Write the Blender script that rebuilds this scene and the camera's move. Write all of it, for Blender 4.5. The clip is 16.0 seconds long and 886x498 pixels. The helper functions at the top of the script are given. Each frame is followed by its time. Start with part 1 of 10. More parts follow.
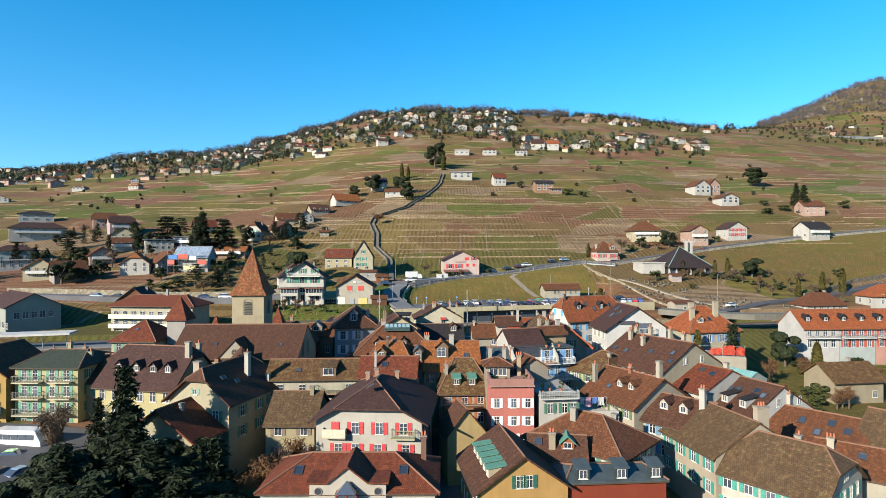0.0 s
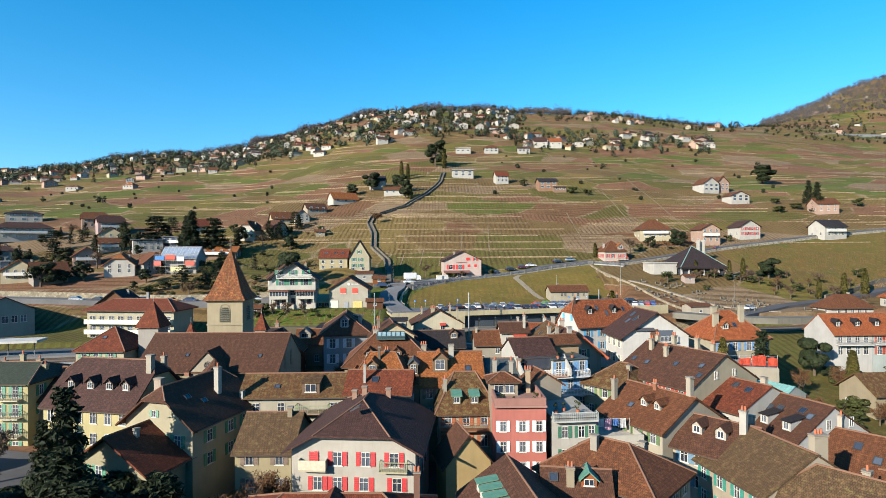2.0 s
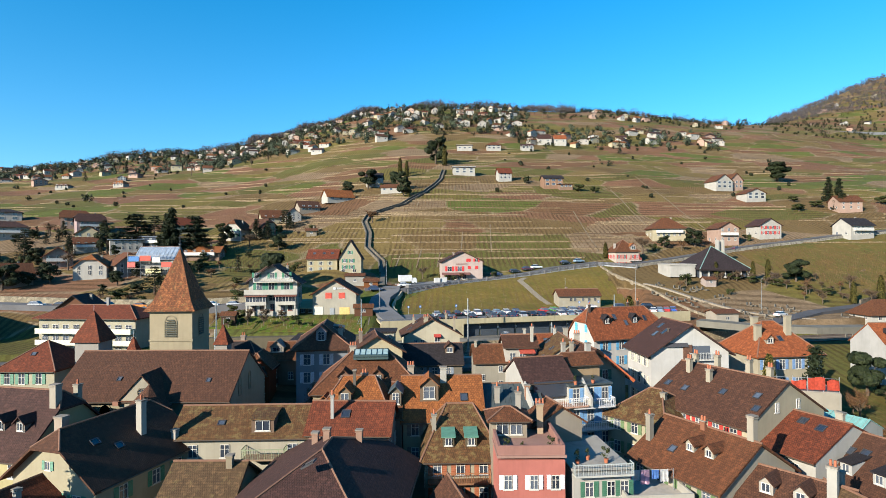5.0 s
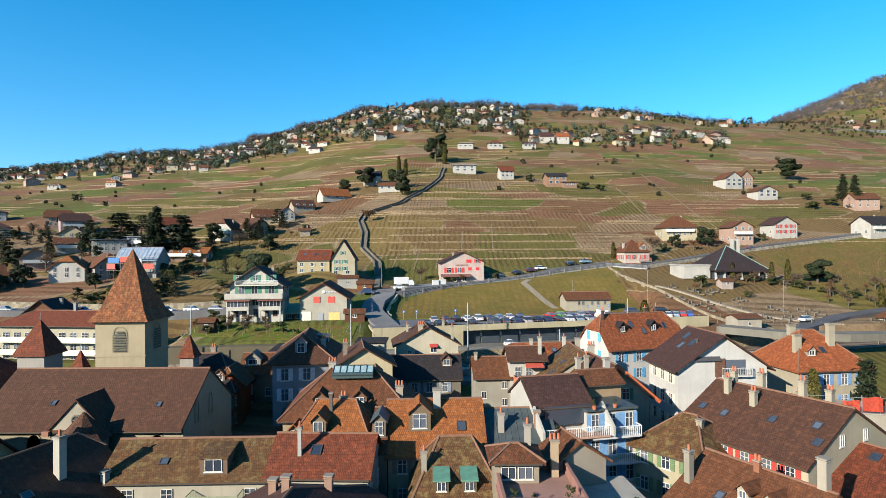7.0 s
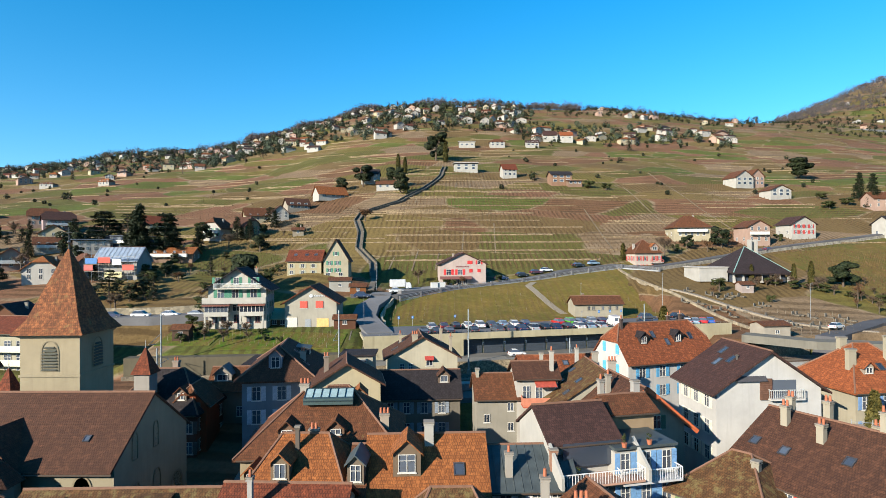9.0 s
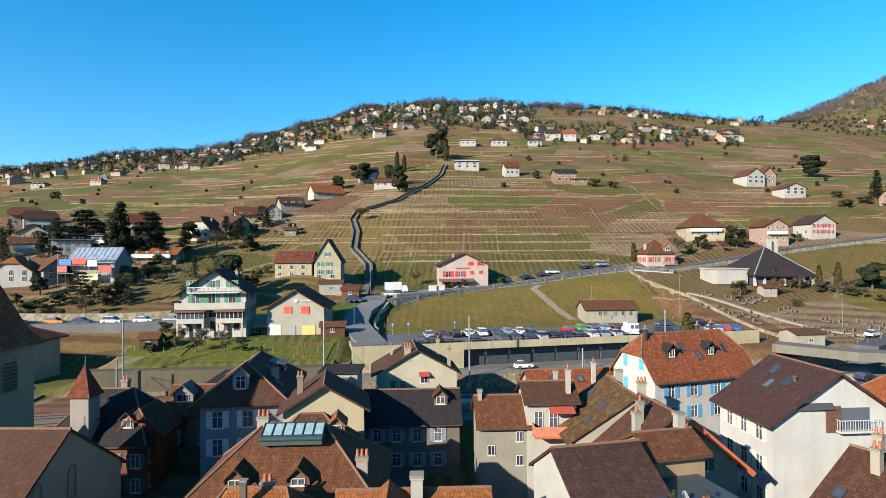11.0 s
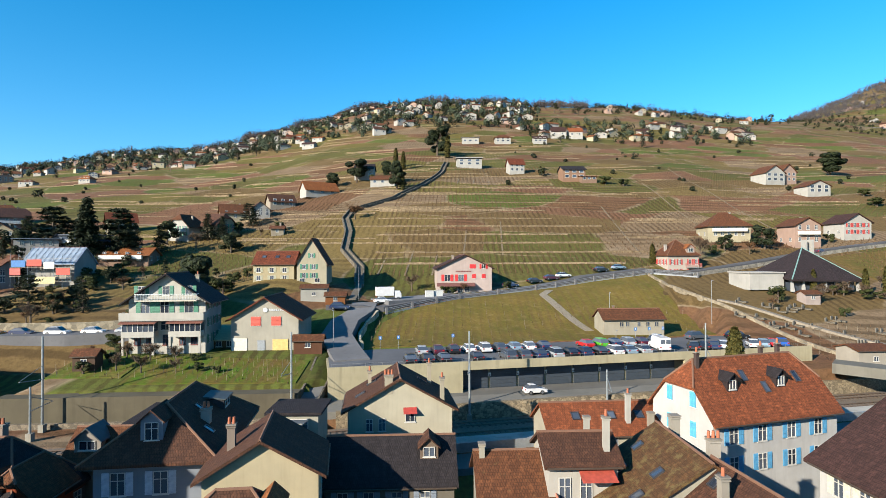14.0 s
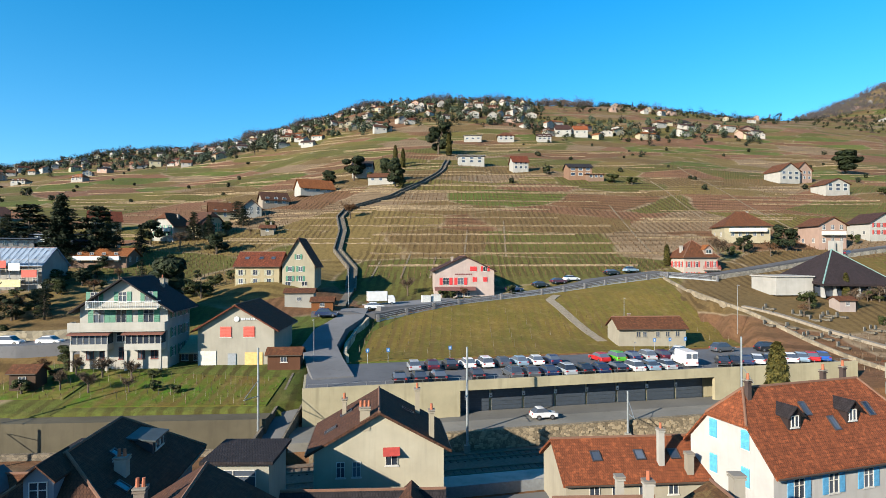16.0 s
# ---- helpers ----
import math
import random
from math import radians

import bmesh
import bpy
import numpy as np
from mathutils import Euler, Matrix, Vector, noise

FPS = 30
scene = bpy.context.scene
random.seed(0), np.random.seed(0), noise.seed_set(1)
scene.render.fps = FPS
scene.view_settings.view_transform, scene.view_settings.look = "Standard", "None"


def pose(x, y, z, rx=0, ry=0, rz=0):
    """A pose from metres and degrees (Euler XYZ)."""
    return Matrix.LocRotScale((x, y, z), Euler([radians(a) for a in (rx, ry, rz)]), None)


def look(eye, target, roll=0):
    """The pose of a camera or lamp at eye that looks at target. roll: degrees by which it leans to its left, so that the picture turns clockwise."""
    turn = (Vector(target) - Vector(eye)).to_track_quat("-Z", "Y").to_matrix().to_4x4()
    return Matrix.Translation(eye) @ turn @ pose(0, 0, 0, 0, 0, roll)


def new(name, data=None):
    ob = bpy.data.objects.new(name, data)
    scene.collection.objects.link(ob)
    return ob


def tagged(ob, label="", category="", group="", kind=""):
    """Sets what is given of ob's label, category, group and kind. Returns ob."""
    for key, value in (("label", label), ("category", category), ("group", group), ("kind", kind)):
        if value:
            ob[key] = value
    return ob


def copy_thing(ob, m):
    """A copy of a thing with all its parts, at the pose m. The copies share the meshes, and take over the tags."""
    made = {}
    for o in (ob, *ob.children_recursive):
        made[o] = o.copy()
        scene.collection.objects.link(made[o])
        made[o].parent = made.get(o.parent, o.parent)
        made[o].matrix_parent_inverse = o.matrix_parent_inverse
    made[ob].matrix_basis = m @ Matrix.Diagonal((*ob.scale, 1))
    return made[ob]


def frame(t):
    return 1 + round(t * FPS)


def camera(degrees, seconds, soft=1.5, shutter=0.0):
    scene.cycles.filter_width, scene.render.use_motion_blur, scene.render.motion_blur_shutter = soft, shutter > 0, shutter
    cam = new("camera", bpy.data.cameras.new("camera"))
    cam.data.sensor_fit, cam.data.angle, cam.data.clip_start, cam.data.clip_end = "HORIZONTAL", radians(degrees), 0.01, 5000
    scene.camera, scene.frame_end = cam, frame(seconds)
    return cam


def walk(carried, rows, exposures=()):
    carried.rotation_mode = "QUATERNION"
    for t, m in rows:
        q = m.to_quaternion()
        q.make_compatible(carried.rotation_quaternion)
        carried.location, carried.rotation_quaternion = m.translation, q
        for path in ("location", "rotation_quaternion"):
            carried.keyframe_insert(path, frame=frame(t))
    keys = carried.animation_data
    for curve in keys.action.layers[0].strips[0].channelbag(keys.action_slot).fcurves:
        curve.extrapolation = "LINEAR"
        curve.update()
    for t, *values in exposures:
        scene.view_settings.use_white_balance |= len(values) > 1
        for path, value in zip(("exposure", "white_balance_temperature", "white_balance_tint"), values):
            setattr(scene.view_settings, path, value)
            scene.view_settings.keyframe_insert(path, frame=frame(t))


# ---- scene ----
cam = camera(76.03, 16.0, soft=0.65)
PATH = [
    (0, (-1.824, 1.454, 33.601), (-1.827, 3.454, 33.606), -0.2),
    (1, (-1.731, 6.799, 33.537), (-1.736, 8.799, 33.542), -0.3),
    (2, (-1.381, 12.228, 33.502), (-1.389, 14.228, 33.508), -0.3),
    (3, (-0.905, 17.732, 33.483), (-0.915, 19.732, 33.489), -0.3),
    (4, (-0.395, 23.299, 33.467), (-0.408, 25.299, 33.474), -0.3),
    (5, (0.086, 28.921, 33.447), (0.069, 30.921, 33.455), -0.3),
    (6, (0.503, 34.587, 33.416), (0.484, 36.587, 33.425), -0.4),
    (7, (0.846, 40.289, 33.372), (0.824, 42.289, 33.382), -0.4),
    (8, (1.119, 46.02, 33.314), (1.095, 48.02, 33.325), -0.4),
    (9, (1.342, 51.771, 33.244), (1.315, 53.771, 33.258), -0.3),
    (10, (1.541, 57.537, 33.169), (1.512, 59.536, 33.185), -0.3),
    (11, (1.745, 63.31, 33.096), (1.714, 65.309, 33.114), -0.3),
    (12, (1.983, 69.085, 33.036), (1.949, 71.085, 33.057), -0.3),
    (13, (2.276, 74.857, 33.004), (2.239, 76.857, 33.027), -0.3),
    (14, (2.634, 80.622, 33.016), (2.593, 82.621, 33.04), -0.2),
    (15, (3.05, 86.375, 33.091), (3.005, 88.375, 33.117), -0.2),
    (16, (3.498, 92.114, 33.252), (3.447, 94.113, 33.278), -0.1),
]
walk(cam, [(t, look(eye, target, roll)) for t, eye, target, roll in PATH])

# ---- world and sun ----
SUN_AZ, SUN_EL = radians(-136), radians(22.5)   # bearing from +y towards +x, height
world = bpy.data.worlds.new("sky")
scene.world = world
world.use_nodes = True
wt = world.node_tree
wt.nodes.clear()
w_out = wt.nodes.new("ShaderNodeOutputWorld")
w_bg = wt.nodes.new("ShaderNodeBackground")
w_sky = wt.nodes.new("ShaderNodeTexSky")
w_sky.sky_type = "NISHITA"
w_sky.sun_disc = False
w_sky.sun_elevation = SUN_EL
w_sky.sun_rotation = SUN_AZ
w_sky.altitude = 400
w_sky.air_density = 1.0
w_sky.dust_density = 0.3
w_sky.ozone_density = 2.5
w_hs = wt.nodes.new("ShaderNodeHueSaturation")
w_hs.inputs["Saturation"].default_value = 1.44
w_hs.inputs["Hue"].default_value = 0.493
w_tc = wt.nodes.new("ShaderNodeTexCoord")
w_map = wt.nodes.new("ShaderNodeMapping")
w_map.inputs["Location"].default_value = (0.0, 0.0, 0.06)
w_map.inputs["Scale"].default_value = (1.0, 1.0, 0.82)
wt.links.new(w_tc.outputs["Generated"], w_map.inputs["Vector"])
wt.links.new(w_map.outputs[0], w_sky.inputs["Vector"])
wt.links.new(w_sky.outputs[0], w_hs.inputs["Color"])
wt.links.new(w_hs.outputs[0], w_bg.inputs["Color"])
w_bg.inputs["Strength"].default_value = 0.09
wt.links.new(w_bg.outputs[0], w_out.inputs["Surface"])
sun = new("sun", bpy.data.lights.new("sun", "SUN"))
sun.data.energy = 5.0
sun.data.angle = radians(0.53)
sun.data.color = (1.0, 0.90, 0.745)
sun_dir = Vector((math.sin(SUN_AZ) * math.cos(SUN_EL), math.cos(SUN_AZ) * math.cos(SUN_EL), math.sin(SUN_EL)))
sun.matrix_world = look(sun_dir * 300, (0, 0, 0))
scene.view_settings.exposure = 1.42

# ---- materials ----
MATS = {}


class Nodes:
    """A short way to write a node material."""

    def __init__(self, name):
        self.mat = bpy.data.materials.new(name)
        self.mat.use_nodes = True
        self.t = self.mat.node_tree
        self.p = self.t.nodes["Principled BSDF"]

    def n(self, kind, **sets):
        node = self.t.nodes.new("ShaderNode" + kind)
        for key, value in sets.items():
            node.inputs[key.replace("_", " ")].default_value = value
        return node

    def to(self, a, b):
        self.t.links.new(a, b)

    def coords(self, which="Object", scale=(1, 1, 1)):
        tc = self.t.nodes.new("ShaderNodeTexCoord")
        mp = self.t.nodes.new("ShaderNodeMapping")
        mp.inputs["Scale"].default_value = scale
        self.to(tc.outputs[which], mp.inputs["Vector"])
        return mp.outputs[0]

    def noise(self, vec, scale, detail=4.0, rough=0.6):
        node = self.n("TexNoise", Scale=scale, Detail=detail, Roughness=rough)
        self.to(vec, node.inputs["Vector"])
        return node.outputs["Fac"]

    def ramp(self, fac, *stops):
        node = self.t.nodes.new("ShaderNodeValToRGB")
        els = node.color_ramp.elements
        while len(els) < len(stops):
            els.new(0.5)
        for el, (pos, col) in zip(els, stops):
            el.position = pos
            el.color = (*col, 1) if len(col) == 3 else col
        self.to(fac, node.inputs["Fac"])
        return node.outputs["Color"]

    def mix(self, fac, a, b, blend="MIX"):
        node = self.t.nodes.new("ShaderNodeMix")
        node.data_type = "RGBA"
        node.blend_type = blend
        if isinstance(fac, float):
            node.inputs[0].default_value = fac
        else:
            self.to(fac, node.inputs[0])
        for slot, v in ((6, a), (7, b)):
            if isinstance(v, tuple):
                node.inputs[slot].default_value = (*v, 1)
            else:
                self.to(v, node.inputs[slot])
        return node.outputs[2]

    def bump(self, height, strength=0.4, dist=0.03):
        node = self.n("Bump", Strength=strength, Distance=dist)
        self.to(height, node.inputs["Height"])
        self.to(node.outputs[0], self.p.inputs["Normal"])

    def random(self):
        return self.t.nodes.new("ShaderNodeObjectInfo").outputs["Random"]

    def island(self):
        return self.t.nodes.new("ShaderNodeNewGeometry").outputs["Random Per Island"]

    def done(self, color=None, rough=0.8, metal=0.0, spec=None):
        if color is not None:
            if isinstance(color, tuple):
                self.p.inputs["Base Color"].default_value = (*color, 1)
            else:
                self.to(color, self.p.inputs["Base Color"])
        self.p.inputs["Roughness"].default_value = rough
        self.p.inputs["Metallic"].default_value = metal
        if spec is not None:
            self.p.inputs["Specular IOR Level"].default_value = spec
        return self.mat


def shade(c, k):
    return tuple(min(1.0, v * k) for v in c)


def plaster(c):
    """Lime render with faint stains and streaks."""
    key = ("plaster", c)
    if key not in MATS:
        c = shade(c, 0.335)
        m = Nodes("plaster")
        v = m.coords()
        big = m.noise(v, 0.35, 5)
        streak = m.noise(m.coords(scale=(2.2, 2.2, 0.18)), 1.0, 4)
        fine = m.noise(v, 14.0, 3)
        col = m.ramp(big, (0.3, shade(c, 0.84)), (0.7, shade(c, 1.06)))
        col = m.mix(m.ramp(streak, (0.5, (0, 0, 0)), (0.8, (0.35, 0.35, 0.35))), col, shade(c, 0.62))
        m.bump(fine, 0.25, 0.02)
        MATS[key] = m.done(col, 0.9, spec=0.2)
    return MATS[key]


def tiles(c, c2, moss=0.25, row=0.30):
    """Flat clay tiles in rows, weathered, with lichen."""
    key = ("tiles", c, c2, moss, row)
    if key not in MATS:
        m = Nodes("roof_tiles")
        c, c2 = shade(c, 0.37), shade(c2, 0.37)
        uv = m.coords("UV")
        ob = m.coords()
        br = m.n("TexBrick", Scale=1.0, Mortar_Size=0.04, Mortar_Smooth=0.5, Brick_Width=0.2, Row_Height=row, Bias=0.0)
        m.to(uv, br.inputs["Vector"])
        br.inputs["Color1"].default_value = (*c, 1)
        br.inputs["Color2"].default_value = (*c2, 1)
        br.inputs["Mortar"].default_value = (*shade(c, 0.28), 1)
        blotch = m.noise(ob, 0.55, 6, 0.65)
        col = m.mix(m.ramp(blotch, (0.35, (0, 0, 0)), (0.65, (0.6, 0.6, 0.6))), br.outputs["Color"], shade(c2, 0.6))
        strk = m.noise(m.coords("UV", (1.6, 0.12, 1)), 1.0, 5)
        col = m.mix(m.ramp(strk, (0.48, (0, 0, 0)), (0.75, (0.5, 0.5, 0.5))), col, shade(c, 1.45))
        mott = m.noise(ob, 3.2, 6, 0.8)
        col = m.mix(m.ramp(mott, (0.4, (0, 0, 0)), (0.62, (0.62, 0.62, 0.62))), col, shade(c2, 0.38))
        mott2 = m.noise(ob, 2.3, 5, 0.75)
        col = m.mix(m.ramp(mott2, (0.5, (0, 0, 0)), (0.7, (0.6, 0.6, 0.6))), col, shade(c, 1.85))
        spots = m.noise(ob, 1.4, 8, 0.75)
        lo = 0.72 - moss * 0.4
        col = m.mix(m.ramp(spots, (lo, (0, 0, 0)), (lo + 0.12, (0.75, 0.75, 0.75))), col, (0.13, 0.105, 0.04))
        col = m.mix(m.ramp(m.random(), (0.0, (0.0, 0.0, 0.0)), (1.0, (0.3, 0.3, 0.3))), col, shade(c, 0.6))
        m.bump(br.outputs["Fac"], 0.5, -0.03)
        MATS[key] = m.done(col, 0.85, spec=0.25)
    return MATS[key]


def stone(c, scale=2.2, joint=0.5):
    """Rubble stone with joints."""
    key = ("stone", c, scale, joint)
    if key not in MATS:
        c = shade(c, 0.66)
        m = Nodes("stone")
        v = m.coords()
        vor = m.n("TexVoronoi", Scale=scale)
        vor.feature = "DISTANCE_TO_EDGE"
        m.to(v, vor.inputs["Vector"])
        cell = m.n("TexVoronoi", Scale=scale)
        m.to(v, cell.inputs["Vector"])
        col = m.mix(m.noise(v, 0.5, 5), shade(c, 0.65), shade(c, 1.25))
        grey = m.t.nodes.new("ShaderNodeSeparateColor")
        m.to(cell.outputs["Color"], grey.inputs[0])
        col = m.mix(0.55, col, m.ramp(grey.outputs[0], (0.0, (0.2, 0.2, 0.2)), (1.0, (0.8, 0.78, 0.74))), "OVERLAY")
        col = m.mix(m.ramp(vor.outputs["Distance"], (0.0, (joint,) * 3), (0.08, (0, 0, 0))), col, shade(c, 0.35))
        m.bump(vor.outputs["Distance"], 0.6, 0.08)
        MATS[key] = m.done(col, 0.92, spec=0.2)
    return MATS[key]


def plain(c, rough=0.6, metal=0.0, vary=0.15, scale=3.0, name="paint"):
    key = ("plain", c, rough, metal, vary, scale, name)
    if key not in MATS:
        c = shade(c, 0.6)
        m = Nodes(name)
        v = m.coords()
        col = m.ramp(m.noise(v, scale, 5), (0.3, shade(c, 1 - vary)), (0.7, shade(c, 1 + vary)))
        m.bump(m.noise(v, 22.0, 2), 0.08, 0.01)
        MATS[key] = m.done(col, rough, metal)
    return MATS[key]


def car_paint(c):
    key = ("car", c)
    if key not in MATS:
        c = shade(c, 0.66)
        m = Nodes("car_paint")
        col = m.ramp(m.noise(m.coords(), 1.2, 4), (0.3, shade(c, 0.9)), (0.75, shade(c, 1.08)))
        m.p.inputs["Coat Weight"].default_value = 0.6
        MATS[key] = m.done(col, 0.35, 0.1)
    return MATS[key]


def glass():
    if "glass" not in MATS:
        m = Nodes("window_glass")
        col = m.ramp(m.random(), (0.0, (0.015, 0.02, 0.03)), (1.0, (0.07, 0.085, 0.11)))
        MATS["glass"] = m.done(col, 0.06, 0.0, 0.8)
    return MATS["glass"]


def leaves(c, c2):
    key = ("leaf", c, c2)
    if key not in MATS:
        c, c2 = shade(c, 0.5), shade(c2, 0.5)
        m = Nodes("leaves")
        col = m.ramp(m.island(), (0.0, c), (1.0, c2))
        MATS[key] = m.done(col, 0.75, spec=0.2)
    return MATS[key]


def concrete(c=(0.36, 0.34, 0.29)):
    key = ("concrete", c)
    if key not in MATS:
        c = shade(c, 0.56)
        m = Nodes("concrete")
        v = m.coords()
        col = m.ramp(m.noise(v, 0.25, 6), (0.3, shade(c, 0.8)), (0.7, shade(c, 1.12)))
        strk = m.noise(m.coords(scale=(0.9, 0.9, 0.07)), 1.0, 5)
        col = m.mix(m.ramp(strk, (0.52, (0, 0, 0)), (0.78, (0.55, 0.55, 0.55))), col, shade(c, 0.45))
        m.bump(m.noise(v, 9.0, 4), 0.2, 0.02)
        MATS[key] = m.done(col, 0.9, spec=0.2)
    return MATS[key]


def asphalt(c=(0.16, 0.165, 0.18)):
    key = ("asphalt", c)
    if key not in MATS:
        c = shade(c, 0.5)
        m = Nodes("asphalt")
        v = m.coords()
        col = m.ramp(m.noise(v, 0.12, 6), (0.3, shade(c, 0.75)), (0.7, shade(c, 1.15)))
        col = m.mix(m.ramp(m.noise(v, 1.3, 5), (0.55, (0, 0, 0)), (0.72, (0.4, 0.4, 0.4))), col, shade(c, 0.55))
        m.bump(m.noise(v, 25.0, 3), 0.2, 0.01)
        MATS[key] = m.done(col, 0.85, spec=0.3)
    return MATS[key]


def ground_mat():
    m = Nodes("hillside")
    v = m.coords()
    warp = m.noise(v, 0.02, 3)
    parcels = m.n("TexVoronoi", Scale=1.0)
    cv = m.t.nodes.new("ShaderNodeVectorMath")
    cv.operation = "ADD"
    m.to(m.coords(scale=(0.024, 0.007, 0.13)), cv.inputs[0])
    wc = m.t.nodes.new("ShaderNodeVectorMath")
    wc.operation = "SCALE"
    wc.inputs["Scale"].default_value = 0.7
    m.to(warp, wc.inputs[0])
    m.to(wc.outputs[0], cv.inputs[1])
    m.to(cv.outputs[0], parcels.inputs["Vector"])
    sep = m.t.nodes.new("ShaderNodeSeparateColor")
    m.to(parcels.outputs["Color"], sep.inputs[0])
    kind = m.ramp(sep.outputs[0], (0.0, (0.11, 0.118, 0.03)), (0.15, (0.17, 0.118, 0.05)), (0.29, (0.155, 0.14, 0.036)), (0.43, (0.225, 0.115, 0.07)),
                  (0.55, (0.2, 0.15, 0.055)), (0.69, (0.255, 0.185, 0.115)), (0.8, (0.19, 0.1, 0.056)), (0.9, (0.1, 0.14, 0.028)))
    kind.node.color_ramp.interpolation = "CONSTANT"
    patch = m.noise(v, 0.09, 6, 0.7)
    col = m.mix(m.ramp(patch, (0.35, (0, 0, 0)), (0.7, (0.3, 0.3, 0.3))), kind, (0.16, 0.105, 0.034))
    fine = m.noise(v, 1.1, 6, 0.75)
    col = m.mix(m.ramp(fine, (0.42, (0, 0, 0)), (0.7, (0.55, 0.55, 0.55))), col, (0.045, 0.034, 0.014))
    pale = m.noise(v, 0.35, 5, 0.7)
    col = m.mix(m.ramp(pale, (0.55, (0, 0, 0)), (0.8, (0.4, 0.4, 0.4))), col, (0.22, 0.145, 0.075))
    # low kerbs of pale stone between the plots
    edge = m.n("TexVoronoi", Scale=1.0)
    edge.feature = "DISTANCE_TO_EDGE"
    m.to(cv.outputs[0], edge.inputs["Vector"])
    worn = m.noise(v, 0.06, 4)
    kerb = m.mix(m.ramp(edge.outputs["Distance"], (0.008, (1, 1, 1)), (0.03, (0, 0, 0))), (0, 0, 0), m.ramp(worn, (0.42, (0, 0, 0)), (0.55, (0.75, 0.75, 0.75))))
    col = m.mix(kerb, col, (0.3, 0.235, 0.15))
    # vine rows: up the slope in some plots, along it in others
    rows = []
    for axis in ("X", "Y"):
        wave = m.n("TexWave", Scale=0.15 if axis == "X" else 0.075, Distortion=3.0, Detail=3.0)
        wave.inputs["Detail Scale"].default_value = 1.4
        wave.bands_direction = axis
        m.to(v, wave.inputs["Vector"])
        rows.append(wave.outputs["Fac"])
    row = m.mix(m.ramp(sep.outputs[1], (0.55, (0, 0, 0)), (0.56, (1, 1, 1))), rows[0], rows[1])
    far = m.noise(v, 0.05, 3)
    mask = m.mix(m.ramp(far, (0.35, (0, 0, 0)), (0.6, (0.6, 0.6, 0.6))), (0.0, 0.0, 0.0), m.ramp(row, (0.4, (0, 0, 0)), (0.75, (1, 1, 1))))
    col = m.mix(mask, col, (0.05, 0.032, 0.014))
    col = m.mix(1.0, col, (0.66, 0.645, 0.66), "MULTIPLY")
    m.bump(fine, 0.6, 0.25)
    return m.done(col, 0.95, spec=0.1)


# ---- mesh helpers ----
def box(bm, c, s, rz=0.0):
    """A box about c with sizes s, turned rz degrees about z."""
    m = Matrix.Translation(c) @ Matrix.Rotation(radians(rz), 4, "Z") @ Matrix.Diagonal((*s, 1))
    return bmesh.ops.create_cube(bm, size=1.0, matrix=m)["verts"]


def tube(bm, a, b, r1, r2, seg=8):
    """A tapered round bar from a to b."""
    a, b = Vector(a), Vector(b)
    d = b - a
    m = Matrix.Translation((a + b) / 2) @ d.to_track_quat("Z", "Y").to_matrix().to_4x4()
    bmesh.ops.create_cone(bm, cap_ends=True, segments=seg, radius1=r1, radius2=r2, depth=d.length, matrix=m)


def solid(bm, polys, thick):
    """A sheet of polygons (corner lists) with thickness downwards."""
    pts, top = {}, []
    for poly in polys:
        row = []
        for p in poly:
            k = tuple(round(c, 4) for c in p)
            if k not in pts:
                pts[k] = (bm.verts.new(k), bm.verts.new((k[0], k[1], k[2] - thick)))
            row.append(k)
        top.append(row)
    edges = {}
    for row in top:
        bm.faces.new([pts[k][0] for k in row])
        bm.faces.new([pts[k][1] for k in reversed(row)])
        for a, b in zip(row, row[1:] + row[:1]):
            edges[(a, b)] = 1
    for a, b in edges:
        if (b, a) not in edges:
            bm.faces.new([pts[a][1], pts[b][1], pts[b][0], pts[a][0]])


def uv_by_slope(bm):
    """Texture coordinates in metres: along the eaves and up the slope."""
    lay = bm.loops.layers.uv.verify()
    for f in bm.faces:
        n = f.normal
        if abs(n.z) > 0.98:
            a, b = Vector((1, 0, 0)), Vector((0, 1, 0))
        else:
            a = Vector((-n.y, n.x, 0)).normalized()
            b = n.cross(a)
        for lp in f.loops:
            lp[lay].uv = (lp.vert.co.dot(a), lp.vert.co.dot(b))


def link(name, data, parent, m=None, label=""):
    ob = new(name, data)
    ob.parent = parent
    if m is not None:
        ob.matrix_local = m
    if label:
        ob["label"] = label
    return ob


def mesh_of(name, bm, mat, smooth=False):
    bmesh.ops.recalc_face_normals(bm, faces=bm.faces[:])
    me = bpy.data.meshes.new(name)
    bm.to_mesh(me)
    bm.free()
    for mt in (mat if isinstance(mat, (list, tuple)) else [mat]):
        me.materials.append(mt)
    if smooth:
        me.polygons.foreach_set("use_smooth", [True] * len(me.polygons))
    return me


def part(name, bm, mat, parent=None, label="", smooth=False):
    me = mesh_of(name, bm, mat, smooth)
    if parent is None:
        return new(name, me)
    return link(name, me, parent, None, label)


def thing(name, m, label, category, group="", kind=""):
    ob = new(name)
    ob.matrix_world = m
    ob.empty_display_size = 0.3
    return tagged(ob, label, category, group, kind)


